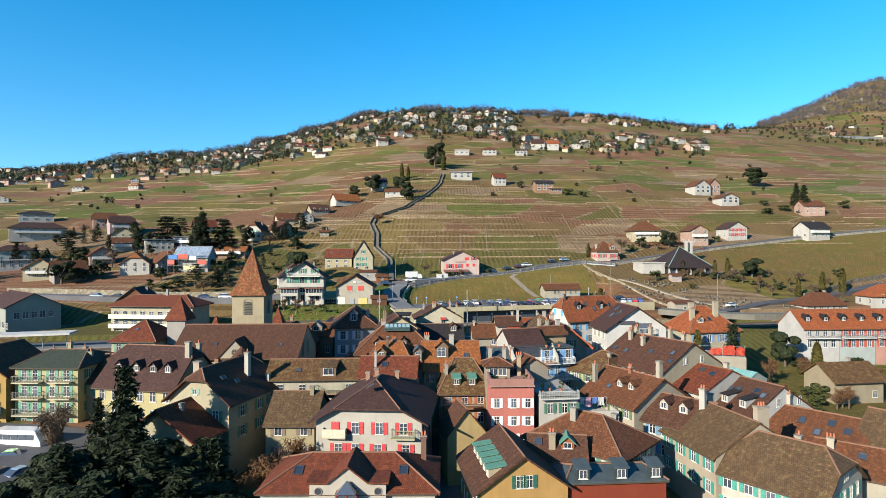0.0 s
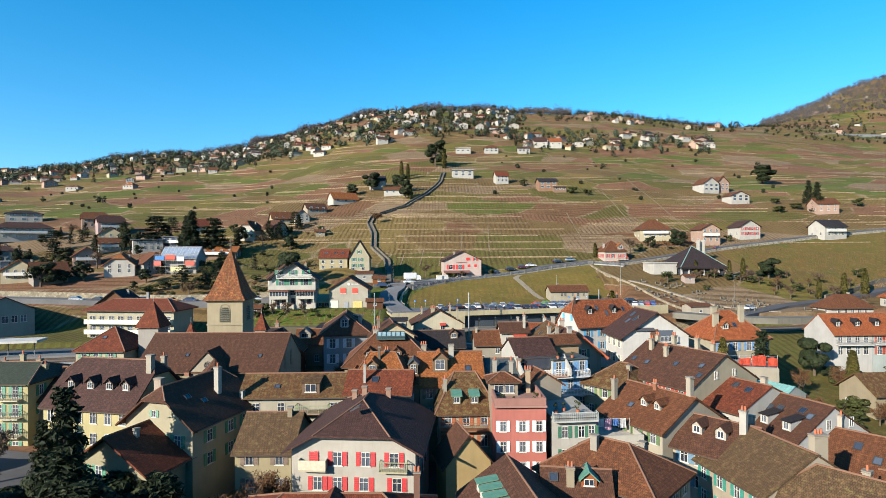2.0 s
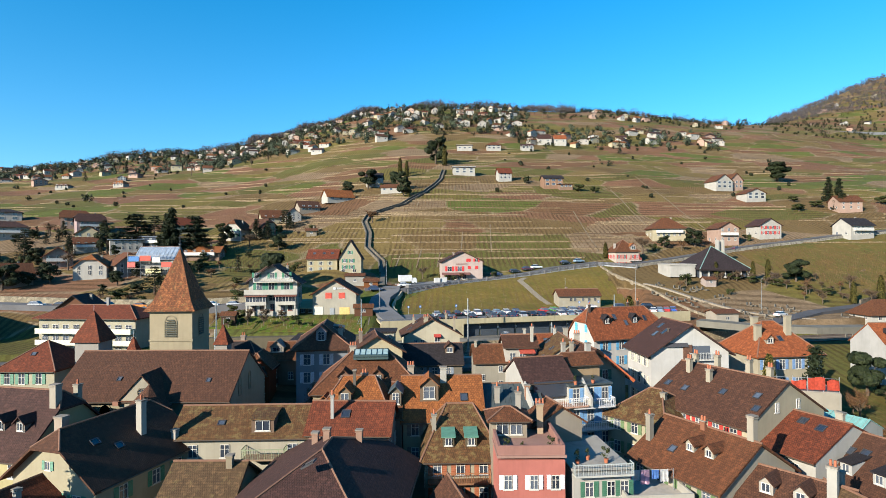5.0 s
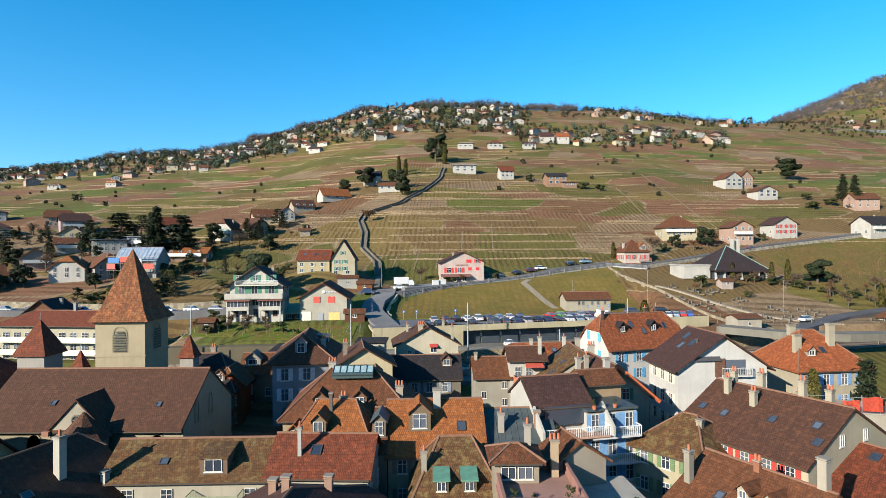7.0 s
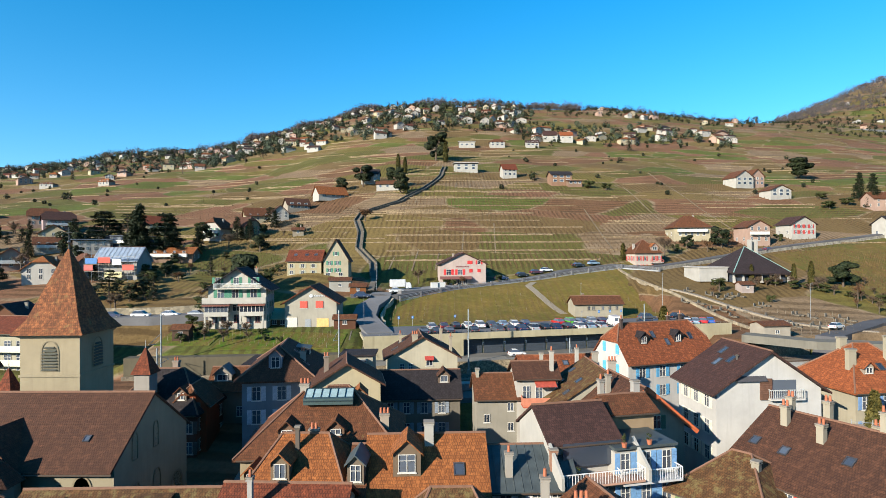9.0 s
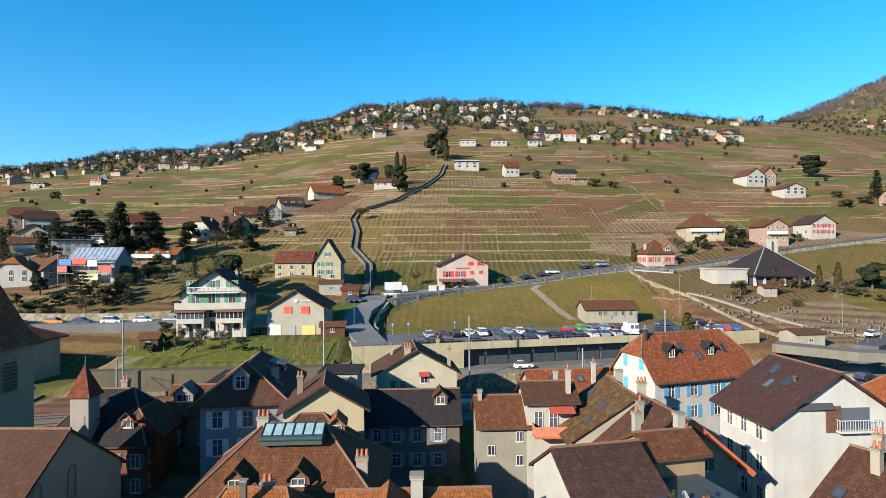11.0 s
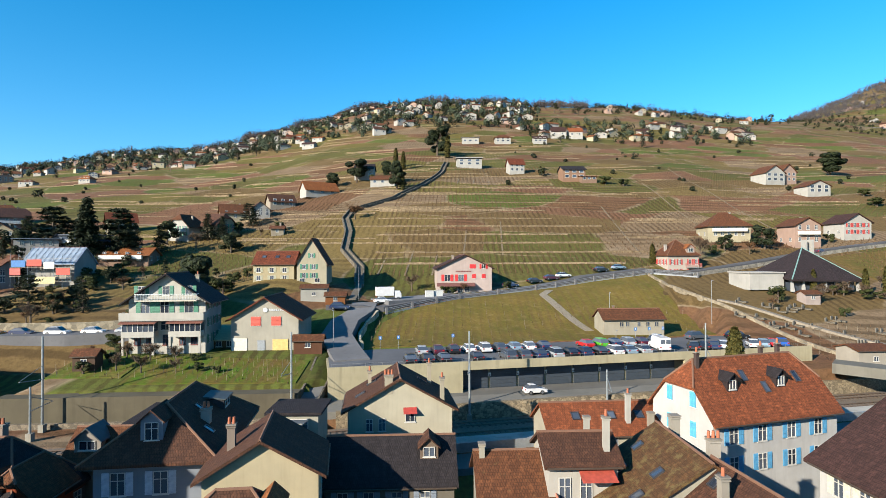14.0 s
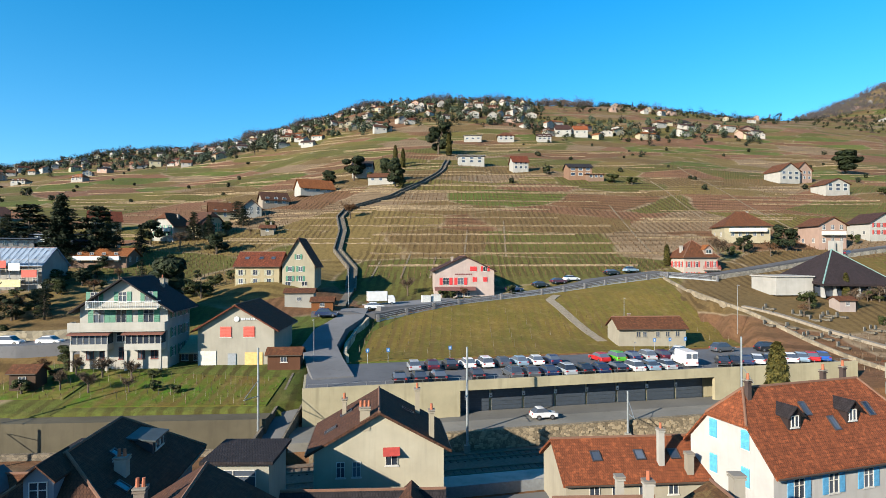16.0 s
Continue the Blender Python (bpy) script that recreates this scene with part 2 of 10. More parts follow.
# ---- the lie of the land ----
US = np.array([-0.8, -0.45, -0.05, 0.25, 0.48, 0.8])
YS = np.array([150, 172, 190, 215, 235, 262, 300, 380, 480, 600, 750, 920, 1100, 1500, 2600])
ZS = np.array([
    [10, 14, 19, 24.0, 27, 33, 43, 62, 80, 103, 130, 162, 168, 150, 120],
    [10, 14, 18, 24.0, 28, 34, 43, 60, 82, 112, 148, 190, 216, 195, 150],
    [10, 17.5, 19.4, 22.4, 23.2, 33, 48, 74, 106, 148, 203, 259, 262, 230, 180],
    [10, 17.5, 19.4, 22.6, 26, 33, 45, 70, 100, 138, 196, 254, 262, 240, 200],
    [10, 14.5, 18, 22.0, 25, 33, 44, 68, 94, 132, 182, 230, 262, 345, 330],
    [9, 12, 15, 19.0, 23, 32, 45, 68, 90, 122, 160, 215, 275, 495, 500],
])
SKEW, BACK = 0.247, 5.6     # the railway and the deck run askew: v = y - SKEW * x - BACK
RAIL_Z, LANE_Z, DECK_Z = 10.3, 12.5, 16.65
VILLAGE_V, VILLAGE_Z = (-400, 20, 60, 90, 110, 128, 138), (0.5, 1.2, 1.6, 2.4, 4.6, 8.2, 10.3)


def hill(x, y):
    """The natural slope behind the railway."""
    u = min(max(x / max(y, 120.0), -0.8), 0.8)
    i = int(min(max(np.searchsorted(US, u) - 1, 0), len(US) - 2))
    f = (u - US[i]) / (US[i + 1] - US[i])
    f = f * f * (3 - 2 * f)
    w = 0.05 * y if y > 240 else 4.0
    z = 0.0
    for k in (-1, -0.5, 0, 0.5, 1):
        yy = y + k * w
        z += (1 - f) * np.interp(yy, YS, ZS[i]) + f * np.interp(yy, YS, ZS[i + 1])
    z /= 5
    if y > 260:
        a = min(1.0, (y - 260) / 150)
        z += a * 5.0 * noise.noise((x * 0.008, y * 0.008, 0.3)) + a * 1.6 * noise.noise((x * 0.03, y * 0.03, 4.0))
    return z


def ground(x, y):
    """Height of the ground sheet."""
    v = y - SKEW * x - BACK
    if v < 138:
        up = min(1.0, max(0.0, (-x - 36) / 16)) * min(1.0, max(0.0, (112 - y) / 20)) * 2.6
        return float(np.interp(v, VILLAGE_V, VILLAGE_Z)) + up
    if v < 152.6:
        return RAIL_Z
    if x <= -17:
        vb = 158.4 - 0.11 * x
        if v < vb:
            return RAIL_Z
        f = min(1.0, (v - vb) / 13.0)
        k = min(1.0, max(0.0, (-x - 57) / 5.0))
        lo = (14.4 + 2.8 * f) * (1 - k) + 11.4 * k
        h = hill(x, y) + 4.9 * math.exp(-((x + 40) / 13) ** 2 - ((y - 229) / 15) ** 2)
        g = min(1.0, max(0.0, (v - vb - 10 - 7 * k) / (26.0 - 10 * k)))
        return lo + (max(h, lo) - lo) * g * g * (3 - 2 * g)
    if x < 58:
        if v < 177:
            return LANE_Z
        lo, a, b = DECK_Z, 177.0, 214.0
    else:
        lo, a, b = 14.4, 152.6, 192.0
    h = hill(x, y)
    if v < b:
        f = (v - a) / (b - a)
        return lo + (h - lo) * f * f * (3 - 2 * f) if h > lo else lo
    return h


def build_ground():
    us = np.concatenate([[-40, -15, -6, -3, -2, -1.5], np.linspace(-1.2, 1.2, 150), [1.5, 2, 3, 6, 15, 40]])
    vs = np.concatenate([[-3000, -900, -300, -60], np.arange(0, 138, 4), [138, 145, 152.55, 152.65], np.arange(154, 176.5, 0.7), [176.95, 177.05], np.arange(179, 260, 2.5), 260 * 1.0125 ** np.arange(0, 196)])
    verts, faces = [], []
    for v in vs:
        for u in us:
            x = u * max(v, 120.0)
            y = v + SKEW * x + BACK
            verts.append((x, y, ground(x, y) if v > -1 else 0.5))
    n = len(us)
    for i in range(len(vs) - 1):
        for j in range(n - 1):
            a = i * n + j
            faces.append((a, a + 1, a + n + 1, a + n))
    me = bpy.data.meshes.new("ground")
    me.from_pydata(verts, [], faces)
    me.materials.append(ground_mat())
    me.polygons.foreach_set("use_smooth", [True] * len(faces))
    return tagged(new("ground", me), "terraced vineyard slope with brown soil and patchy winter grass", "ground", kind="structure")


build_ground()

# ---- houses ----
WINDOW_MESH = {}
FRAME_WHITE = (0.62, 0.61, 0.57)


def bars(bm, xs, zs, filled, y0, y1):
    """A flat grille: the filled cells of a grid as one connected solid from y0 to y1."""
    vs = {}

    def v(i, j, y):
        if (i, j, y) not in vs:
            vs[i, j, y] = bm.verts.new((xs[i], y, zs[j]))
        return vs[i, j, y]

    on = {(i, j) for i in range(len(xs) - 1) for j in range(len(zs) - 1) if filled(i, j)}
    for i, j in on:
        for y in (y0, y1):
            bm.faces.new((v(i, j, y), v(i + 1, j, y), v(i + 1, j + 1, y), v(i, j + 1, y)))
        for (di, dj), (a, b) in (((-1, 0), ((i, j), (i, j + 1))), ((1, 0), ((i + 1, j), (i + 1, j + 1))), ((0, -1), ((i, j), (i + 1, j))), ((0, 1), ((i, j + 1), (i + 1, j + 1)))):
            if (i + di, j + dj) not in on:
                bm.faces.new((v(*a, y0), v(*b, y0), v(*b, y1), v(*a, y1)))


def window_meshes(w, h, frame_c, shut_c):
    key = (w, h, frame_c, shut_c)
    if key in WINDOW_MESH:
        return WINDOW_MESH[key]
    t = 0.05
    ho = 0.1
    xs = [-w / 2 - ho, -w / 2, -w / 2 + t, -0.03, 0.03, w / 2 - t, w / 2, w / 2 + ho]
    zs = [-h / 2 - 0.1, -h / 2, -h / 2 + t, h * 0.14, h * 0.14 + 0.04, h / 2 - t, h / 2]
    bm = bmesh.new()
    bars(bm, xs, zs, lambda i, j: j == 0 or (0 < i < 6 and (i in (1, 3, 5) or j in (1, 5) or (j == 3 and h > 1.2))), 0.02, -0.08)
    fr = mesh_of("window_frame", bm, plain(frame_c, 0.6, name="window_frame"))
    bm = bmesh.new()
    box(bm, (0, -0.012, 0), (w - 2 * t, 0.02, h - 2 * t))
    pane = mesh_of("pane", bm, glass())
    sh = None
    if shut_c:
        bm = bmesh.new()
        sw = w / 2 + 0.02
        prof = [(-0.02, -h / 2 - 0.03)]
        for k in range(7):
            z = -h / 2 + k * h / 7
            prof += [(-0.09, z + 0.01), (-0.06, z + h / 7 - 0.02)]
        prof += [(-0.02, h / 2 + 0.03)]
        sides = [[bm.verts.new((s * sw / 2, y, z)) for y, z in prof] for s in (-1, 1)]
        bm.faces.new(sides[0])
        bm.faces.new(sides[1])
        for i in range(len(prof)):
            j = (i + 1) % len(prof)
            bm.faces.new((sides[0][i], sides[0][j], sides[1][j], sides[1][i]))
        sh = mesh_of("shutter", bm, plain(shut_c, 0.55, vary=0.2, name="shutter_paint"))
    WINDOW_MESH[key] = (fr, pane, sh)
    return WINDOW_MESH[key]


def face_pose(h, face, x, z, out=0.0):
    w, d = h["w"], h["d"]
    if face == "f":
        return pose(x, -d / 2 - out, z)
    if face == "b":
        return pose(-x, d / 2 + out, z, 0, 0, 180)
    if face == "r":
        return pose(w / 2 + out, x, z, 0, 0, 90)
    return pose(-w / 2 - out, -x, z, 0, 0, -90)


def window(h, face, x, z, w=1.0, hh=1.45, shut=None, frame_c=FRAME_WHITE, open_=True):
    """A casement on a face of house h, its centre at x along the face and z over the house's foot."""
    fr, pane, sh = window_meshes(w, hh, frame_c, shut)
    wob = link("window", fr, h["ob"], face_pose(h, face, x, z, 0.003))
    link("pane", pane, wob)
    if sh:
        off = w * 0.75 + 0.06 if open_ else w * 0.25
        for s in (-1, 1):
            link("shutter", sh, wob, pose(s * off, 0 if open_ else -0.03, 0))
    return wob


def windows(h, face, xs, zs, **kw):
    for z in zs:
        for x in xs:
            window(h, face, x, z - h["z0"], **kw)


def far_windows(h, face, xs, zs, w=1.3, hh=1.5):
    """Windows of a distant house: frame and glass in one small mesh."""
    key = ("far", w, hh)
    if key not in WINDOW_MESH:
        bm = bmesh.new()
        bars(bm, [-w / 2, -w / 2 + 0.12, w / 2 - 0.12, w / 2], [-hh / 2, -hh / 2 + 0.12, hh / 2 - 0.12, hh / 2], lambda i, j: not (i == 1 and j == 1), 0.02, -0.1)
        bmesh.ops.recalc_face_normals(bm, faces=bm.faces[:])
        f = bm.faces.new([bm.verts.new(p) for p in ((-w / 2 + 0.12, -0.03, -hh / 2 + 0.12), (w / 2 - 0.12, -0.03, -hh / 2 + 0.12), (w / 2 - 0.12, -0.03, hh / 2 - 0.12), (-w / 2 + 0.12, -0.03, hh / 2 - 0.12))])
        f.material_index = 1
        WINDOW_MESH[key] = mesh_of("window", bm, [plain(FRAME_WHITE, 0.6, name="window_frame"), glass()])
    for z in zs:
        for x in xs:
            link("window", WINDOW_MESH[key], h["ob"], face_pose(h, face, x, z - h["z0"], 0.003))


def spread(width, n, margin=1.4):
    return [0.0] if n == 1 else [-(width / 2 - margin) + i * (width - 2 * margin) / (n - 1) for i in range(n)]


def roof_polys(w, d, ze, zr, kind, ov, inset=None, cut=0.45, ge=0.35):
    """Top faces of a roof whose ridge lies along x."""
    half = d / 2
    k = (zr - ze) / half
    yo, zo = half + ov, ze - k * ov
    if kind == "gable":
        a = w / 2 + ge
        return [[(-a, -yo, zo), (a, -yo, zo), (a, 0, zr), (-a, 0, zr)], [(a, yo, zo), (-a, yo, zo), (-a, 0, zr), (a, 0, zr)]]
    if kind == "hip":
        i = half if inset is None else inset
        a = w / 2 + ov
        r = max(0.05, w / 2 - i)
        return [[(-a, -yo, zo), (a, -yo, zo), (r, 0, zr), (-r, 0, zr)], [(a, yo, zo), (-a, yo, zo), (-r, 0, zr), (r, 0, zr)],
                [(a, -yo, zo), (a, yo, zo), (r, 0, zr)], [(-a, yo, zo), (-a, -yo, zo), (-r, 0, zr)]]
    if kind == "halfhip":
        a = w / 2 + ge
        zc = zr - cut * (zr - ze)
        yc = half * cut
        r = max(0.05, a - yc * (0.85 if inset is None else inset))
        return [[(-a, -yo, zo), (a, -yo, zo), (a, -yc, zc), (r, 0, zr), (-r, 0, zr), (-a, -yc, zc)],
                [(a, yo, zo), (-a, yo, zo), (-a, yc, zc), (-r, 0, zr), (r, 0, zr), (a, yc, zc)],
                [(a, -yc, zc), (a, yc, zc), (r, 0, zr)], [(-a, yc, zc), (-a, -yc, zc), (-r, 0, zr)]]
    if kind == "shed":
        a = w / 2 + ge
        return [[(-a, -yo, zo), (a, -yo, zo), (a, yo, 2 * zr - zo), (-a, yo, 2 * zr - zo)]]
    a = w / 2 + ov
    return [[(-a, -yo, zr), (a, -yo, zr), (a, yo, zr), (-a, yo, zr)]]


def house(name, cx, cy, rot, w, d, z0, eave, ridge, roof="gable", axis="x", wall=(0.68, 0.62, 0.48), tile=None, ov=0.5,
          cut=0.45, inset=None, ge=0.35, label="", category="house", group="", ridge_tiles=True, wall_mat=None, thick=0.24, base=1.5):
    """A house with its foot at z0; eave and ridge are heights in the world. Returns a dict for the other builders."""
    zf = min(z0, ground(cx, cy)) - base
    ob = thing(name, pose(cx, cy, zf, 0, 0, rot), label, category, group)
    e, r = eave - zf, ridge - zf
    h = dict(ob=ob, w=w, d=d, z0=zf, eave=e, ridge=r, roof=roof, axis=axis, ov=ov, cut=cut, cx=cx, cy=cy, rot=rot)
    lw, ld = (w, d) if axis == "x" else (d, w)
    half = ld / 2
    sec = [(-half, 0), (half, 0), (half, e - 0.06)]
    if roof == "gable":
        sec.append((0, r - 0.1))
    elif roof == "halfhip":
        sec += [(half * cut, r - cut * (r - e) - 0.1), (-half * cut, r - cut * (r - e) - 0.1)]
    elif roof == "shed":
        sec[2] = (half, 2 * r - e - 0.1)
    sec.append((-half, e - 0.06))
    bm = bmesh.new()
    left = [bm.verts.new((-lw / 2, y, z)) for y, z in sec]
    right = [bm.verts.new((lw / 2, y, z)) for y, z in sec]
    bm.faces.new(left)
    bm.faces.new(right)
    for i in range(len(sec)):
        j = (i + 1) % len(sec)
        bm.faces.new((left[i], left[j], right[j], right[i]))
    turn = Matrix.Rotation(radians(90), 4, "Z") if axis == "y" else Matrix.Identity(4)
    bm.transform(turn)
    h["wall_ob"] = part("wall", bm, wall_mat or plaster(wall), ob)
    bm = bmesh.new()
    solid(bm, roof_polys(lw, ld, e, r, roof, ov, inset, cut, ge), thick)
    bm.transform(turn)
    bmesh.ops.recalc_face_normals(bm, faces=bm.faces[:])
    uv_by_slope(bm)
    rf = part("roof", bm, tile, ob)
    h["roof_ob"] = rf
    if ridge_tiles and roof in ("gable", "hip", "halfhip"):
        polys = roof_polys(lw, ld, e, r, roof, ov, inset, cut, ge)
        bm = bmesh.new()
        lines = [(polys[0][-1], polys[0][-2])]
        if roof == "hip":
            lines = [(polys[0][3], polys[0][2]), (polys[0][1], polys[0][2]), (polys[0][0], polys[0][3]), (polys[1][0], polys[1][3]), (polys[1][1], polys[1][2])]
        if roof == "halfhip":
            lines = [(polys[0][4], polys[0][3]), (polys[0][2], polys[0][3]), (polys[0][5], polys[0][4]), (polys[1][2], polys[1][3]), (polys[1][5], polys[1][4])]
        for a, b in lines:
            if (Vector(a) - Vector(b)).length > 0.3:
                tube(bm, a, b, 0.11, 0.11, 6)
        bm.transform(turn)
        part("ridge_cap", bm, plain((0.2, 0.1, 0.06), 0.85, name="ridge_tile"), rf)
    # gutters along the eaves
    if roof in ("gable", "hip", "halfhip") and cy < 330:
        k = (r - e) / half
        for s in (-1, 1):
            bm = bmesh.new()
            tube(bm, (-lw / 2 - 0.2, s * (half + ov + 0.05), e - k * ov - 0.16), (lw / 2 + 0.2, s * (half + ov + 0.05), e - k * ov - 0.16), 0.08, 0.08, 6)
            bm.transform(turn)
            part("gutter", bm, plain((0.12, 0.085, 0.06), 0.5, 0.4, name="gutter_metal"), ob)
    return h


def roof_z(h, x, y):
    """Height of the roof of h over the local place."""
    q = abs(y) if h["axis"] == "x" else abs(x)
    p = abs(x) if h["axis"] == "x" else abs(y)
    lw, ld = (h["w"], h["d"]) if h["axis"] == "x" else (h["d"], h["w"])
    if h["roof"] == "flat":
        return h["ridge"]
    z = h["ridge"] - (h["ridge"] - h["eave"]) * q / (ld / 2)
    if h["roof"] == "hip":
        z = min(z, h["ridge"] - (h["ridge"] - h["eave"]) * max(0, p - (lw / 2 - ld / 2)) / (ld / 2))
    return z


def chimney(h, x, y, up=1.3, sx=0.6, sy=0.6, c=(0.5, 0.45, 0.36), pots=1, cap=True, tall_cap=None):
    z = roof_z(h, x, y)
    sx, sy = sx * 0.84, sy * 0.84
    bm = bmesh.new()
    box(bm, (x, y, z + up / 2 - 0.5), (sx, sy, up + 1.0))
    box(bm, (x, y, z + up - 0.12), (sx + 0.14, sy + 0.14, 0.1))
    ch = part("chimney", bm, plaster(shade(c, 1.05)), h["ob"])
    if cap:
        bm = bmesh.new()
        box(bm, (x, y, z + up + 0.05), (sx + 0.16, sy + 0.16, 0.1))
        part("cap", bm, concrete((0.3, 0.27, 0.23)), ch)
    for i in range(pots):
        ox = (i - (pots - 1) / 2) * 0.34
        bm = bmesh.new()
        tube(bm, (x + ox, y, z + up + 0.08), (x + ox, y, z + up + 0.6), 0.13, 0.1, 8)
        part("chimney_pot", bm, plain((0.42, 0.13, 0.06), 0.8, name="terracotta"), ch)
    return ch


def slope_pose(h, x, y):
    """A pose on the roof slope of h, z along its normal."""
    lw, ld = (h["w"], h["d"]) if h["axis"] == "x" else (h["d"], h["w"])
    ang = math.degrees(math.atan2(h["ridge"] - h["eave"], ld / 2))
    z = roof_z(h, x, y)
    if h["axis"] == "x":
        return pose(x, y, z, ang if y < 0 else -ang, 0, 0)
    return pose(x, y, z, 0, -ang if x < 0 else ang, 0) @ pose(0, 0, 0, 0, 0, 90 if x > 0 else -90)


def skylight(h, x, y, w=0.8, l=1.2):
    key = ("sky", w, l)
    if key not in WINDOW_MESH:
        bm = bmesh.new()
        for s in (-1, 1):
            box(bm, (s * w / 2, 0, 0.05), (0.09, l + 0.09, 0.14))
            box(bm, (0, s * l / 2, 0.05), (w - 0.09, 0.09, 0.14))
        fr = mesh_of("skylight", bm, plain((0.10, 0.10, 0.11), 0.4, 0.5, name="skylight_metal"))
        bm = bmesh.new()
        box(bm, (0, 0, 0.05), (w - 0.09, l - 0.09, 0.04))
        WINDOW_MESH[key] = (fr, mesh_of("pane", bm, glass()))
    fr, pane = WINDOW_MESH[key]
    so = link("skylight", fr, h["ob"], slope_pose(h, x, y))
    link("pane", pane, so)


def dormer(h, x, y, w=1.5, hh=1.5, depth=2.2, tile=None, wall=(0.3, 0.22, 0.15), face="f", kind="gable", shut=None):
    """A dormer whose front stands on the slope at the local place."""
    z = roof_z(h, x, y)
    turn = {"f": 0, "r": 90, "b": 180, "l": -90}[face]
    do = link("dormer", None, h["ob"], pose(x, y, z, 0, 0, turn))
    do.empty_display_size = 0.2
    bm = bmesh.new()
    box(bm, (0, depth / 2, hh / 2 - 0.35), (w, depth, hh + 0.7))
    if kind == "gable":
        vs = [bm.verts.new(p) for p in ((-w / 2, 0, hh), (w / 2, 0, hh), (0, 0, hh + w * 0.4))]
        bm.faces.new(vs)
    part("dormer_wall", bm, plaster(wall), do)
    bm = bmesh.new()
    if kind == "gable":
        o = 0.22
        rz = hh + w * 0.42 + 0.1
        e = hh - o * 0.8
        solid(bm, [[(-w / 2 - o, -0.3, e), (0, -0.3, rz), (0, depth + 0.9, rz), (-w / 2 - o, depth + 0.9, e)],
                   [(0, -0.3, rz), (w / 2 + o, -0.3, e), (w / 2 + o, depth + 0.9, e), (0, depth + 0.9, rz)]], 0.12)
    else:
        solid(bm, [[(-w / 2 - 0.15, -0.25, hh + 0.05), (w / 2 + 0.15, -0.25, hh + 0.05), (w / 2 + 0.15, depth + 1.0, hh + 0.5), (-w / 2 - 0.15, depth + 1.0, hh + 0.5)]], 0.12)
    bmesh.ops.recalc_face_normals(bm, faces=bm.faces[:])
    uv_by_slope(bm)
    part("dormer_roof", bm, tile, do)
    fr, pane, sh = window_meshes(round(w * 0.62, 2), round(hh * 0.72, 2), FRAME_WHITE, shut)
    wo = link("window", fr, do, pose(0, -0.003, hh * 0.52))
    link("pane", pane, wo)
    return do


T_BROWN = tiles((0.20, 0.085, 0.045), (0.15, 0.065, 0.04), 0.12)
T_MOSS = tiles((0.26, 0.125, 0.045), (0.18, 0.085, 0.035), 0.55)
T_RED = tiles((0.36, 0.09, 0.036), (0.26, 0.066, 0.03), 0.05)
T_RUST = tiles((0.52, 0.15, 0.055), (0.4, 0.115, 0.042), 0.08)
T_ORANGE = tiles((0.62, 0.215, 0.06), (0.48, 0.15, 0.042), 0.15)
T_BRIGHT = tiles((0.64, 0.185, 0.06), (0.52, 0.14, 0.045), 0.08)
T_OLD = tiles((0.31, 0.115, 0.045), (0.22, 0.08, 0.035), 0.3)
T_STONE = tiles((0.25, 0.15, 0.07), (0.18, 0.105, 0.052), 0.4)
T_DARK = tiles((0.055, 0.045, 0.05), (0.045, 0.035, 0.04), 0.0)
T_PLUM = tiles((0.145, 0.065, 0.052), (0.11, 0.052, 0.042), 0.0)
T_SLATE = plain((0.075, 0.095, 0.10), 0.55, 0.25, 0.25, 1.2, "slate_sheet")
T_COPPER = plain((0.10, 0.26, 0.19), 0.7, 0.1, 0.2, 2.0, "green_copper")
CREAM, WHITE, YELLOW, GREY = (0.66, 0.58, 0.40), (0.78, 0.76, 0.70), (0.76, 0.66, 0.36), (0.5, 0.46, 0.37)
GREEN_S, RED_S, BLUE_S, DKGREEN_S = (0.03, 0.2, 0.12), (0.45, 0.015, 0.02), (0.16, 0.32, 0.55), (0.02, 0.1, 0.06)

# ---- the old village ----
def church():
    h = house("church_nave", -38.0, 105.4, 0, 22.2, 13.0, 4, 15.7, 20.2, wall=(0.56, 0.5, 0.36), tile=T_BROWN, ov=0.7, ge=0.1,
              label="church nave with a brown tiled roof and pale stone walls", category="church")
    return h


church()


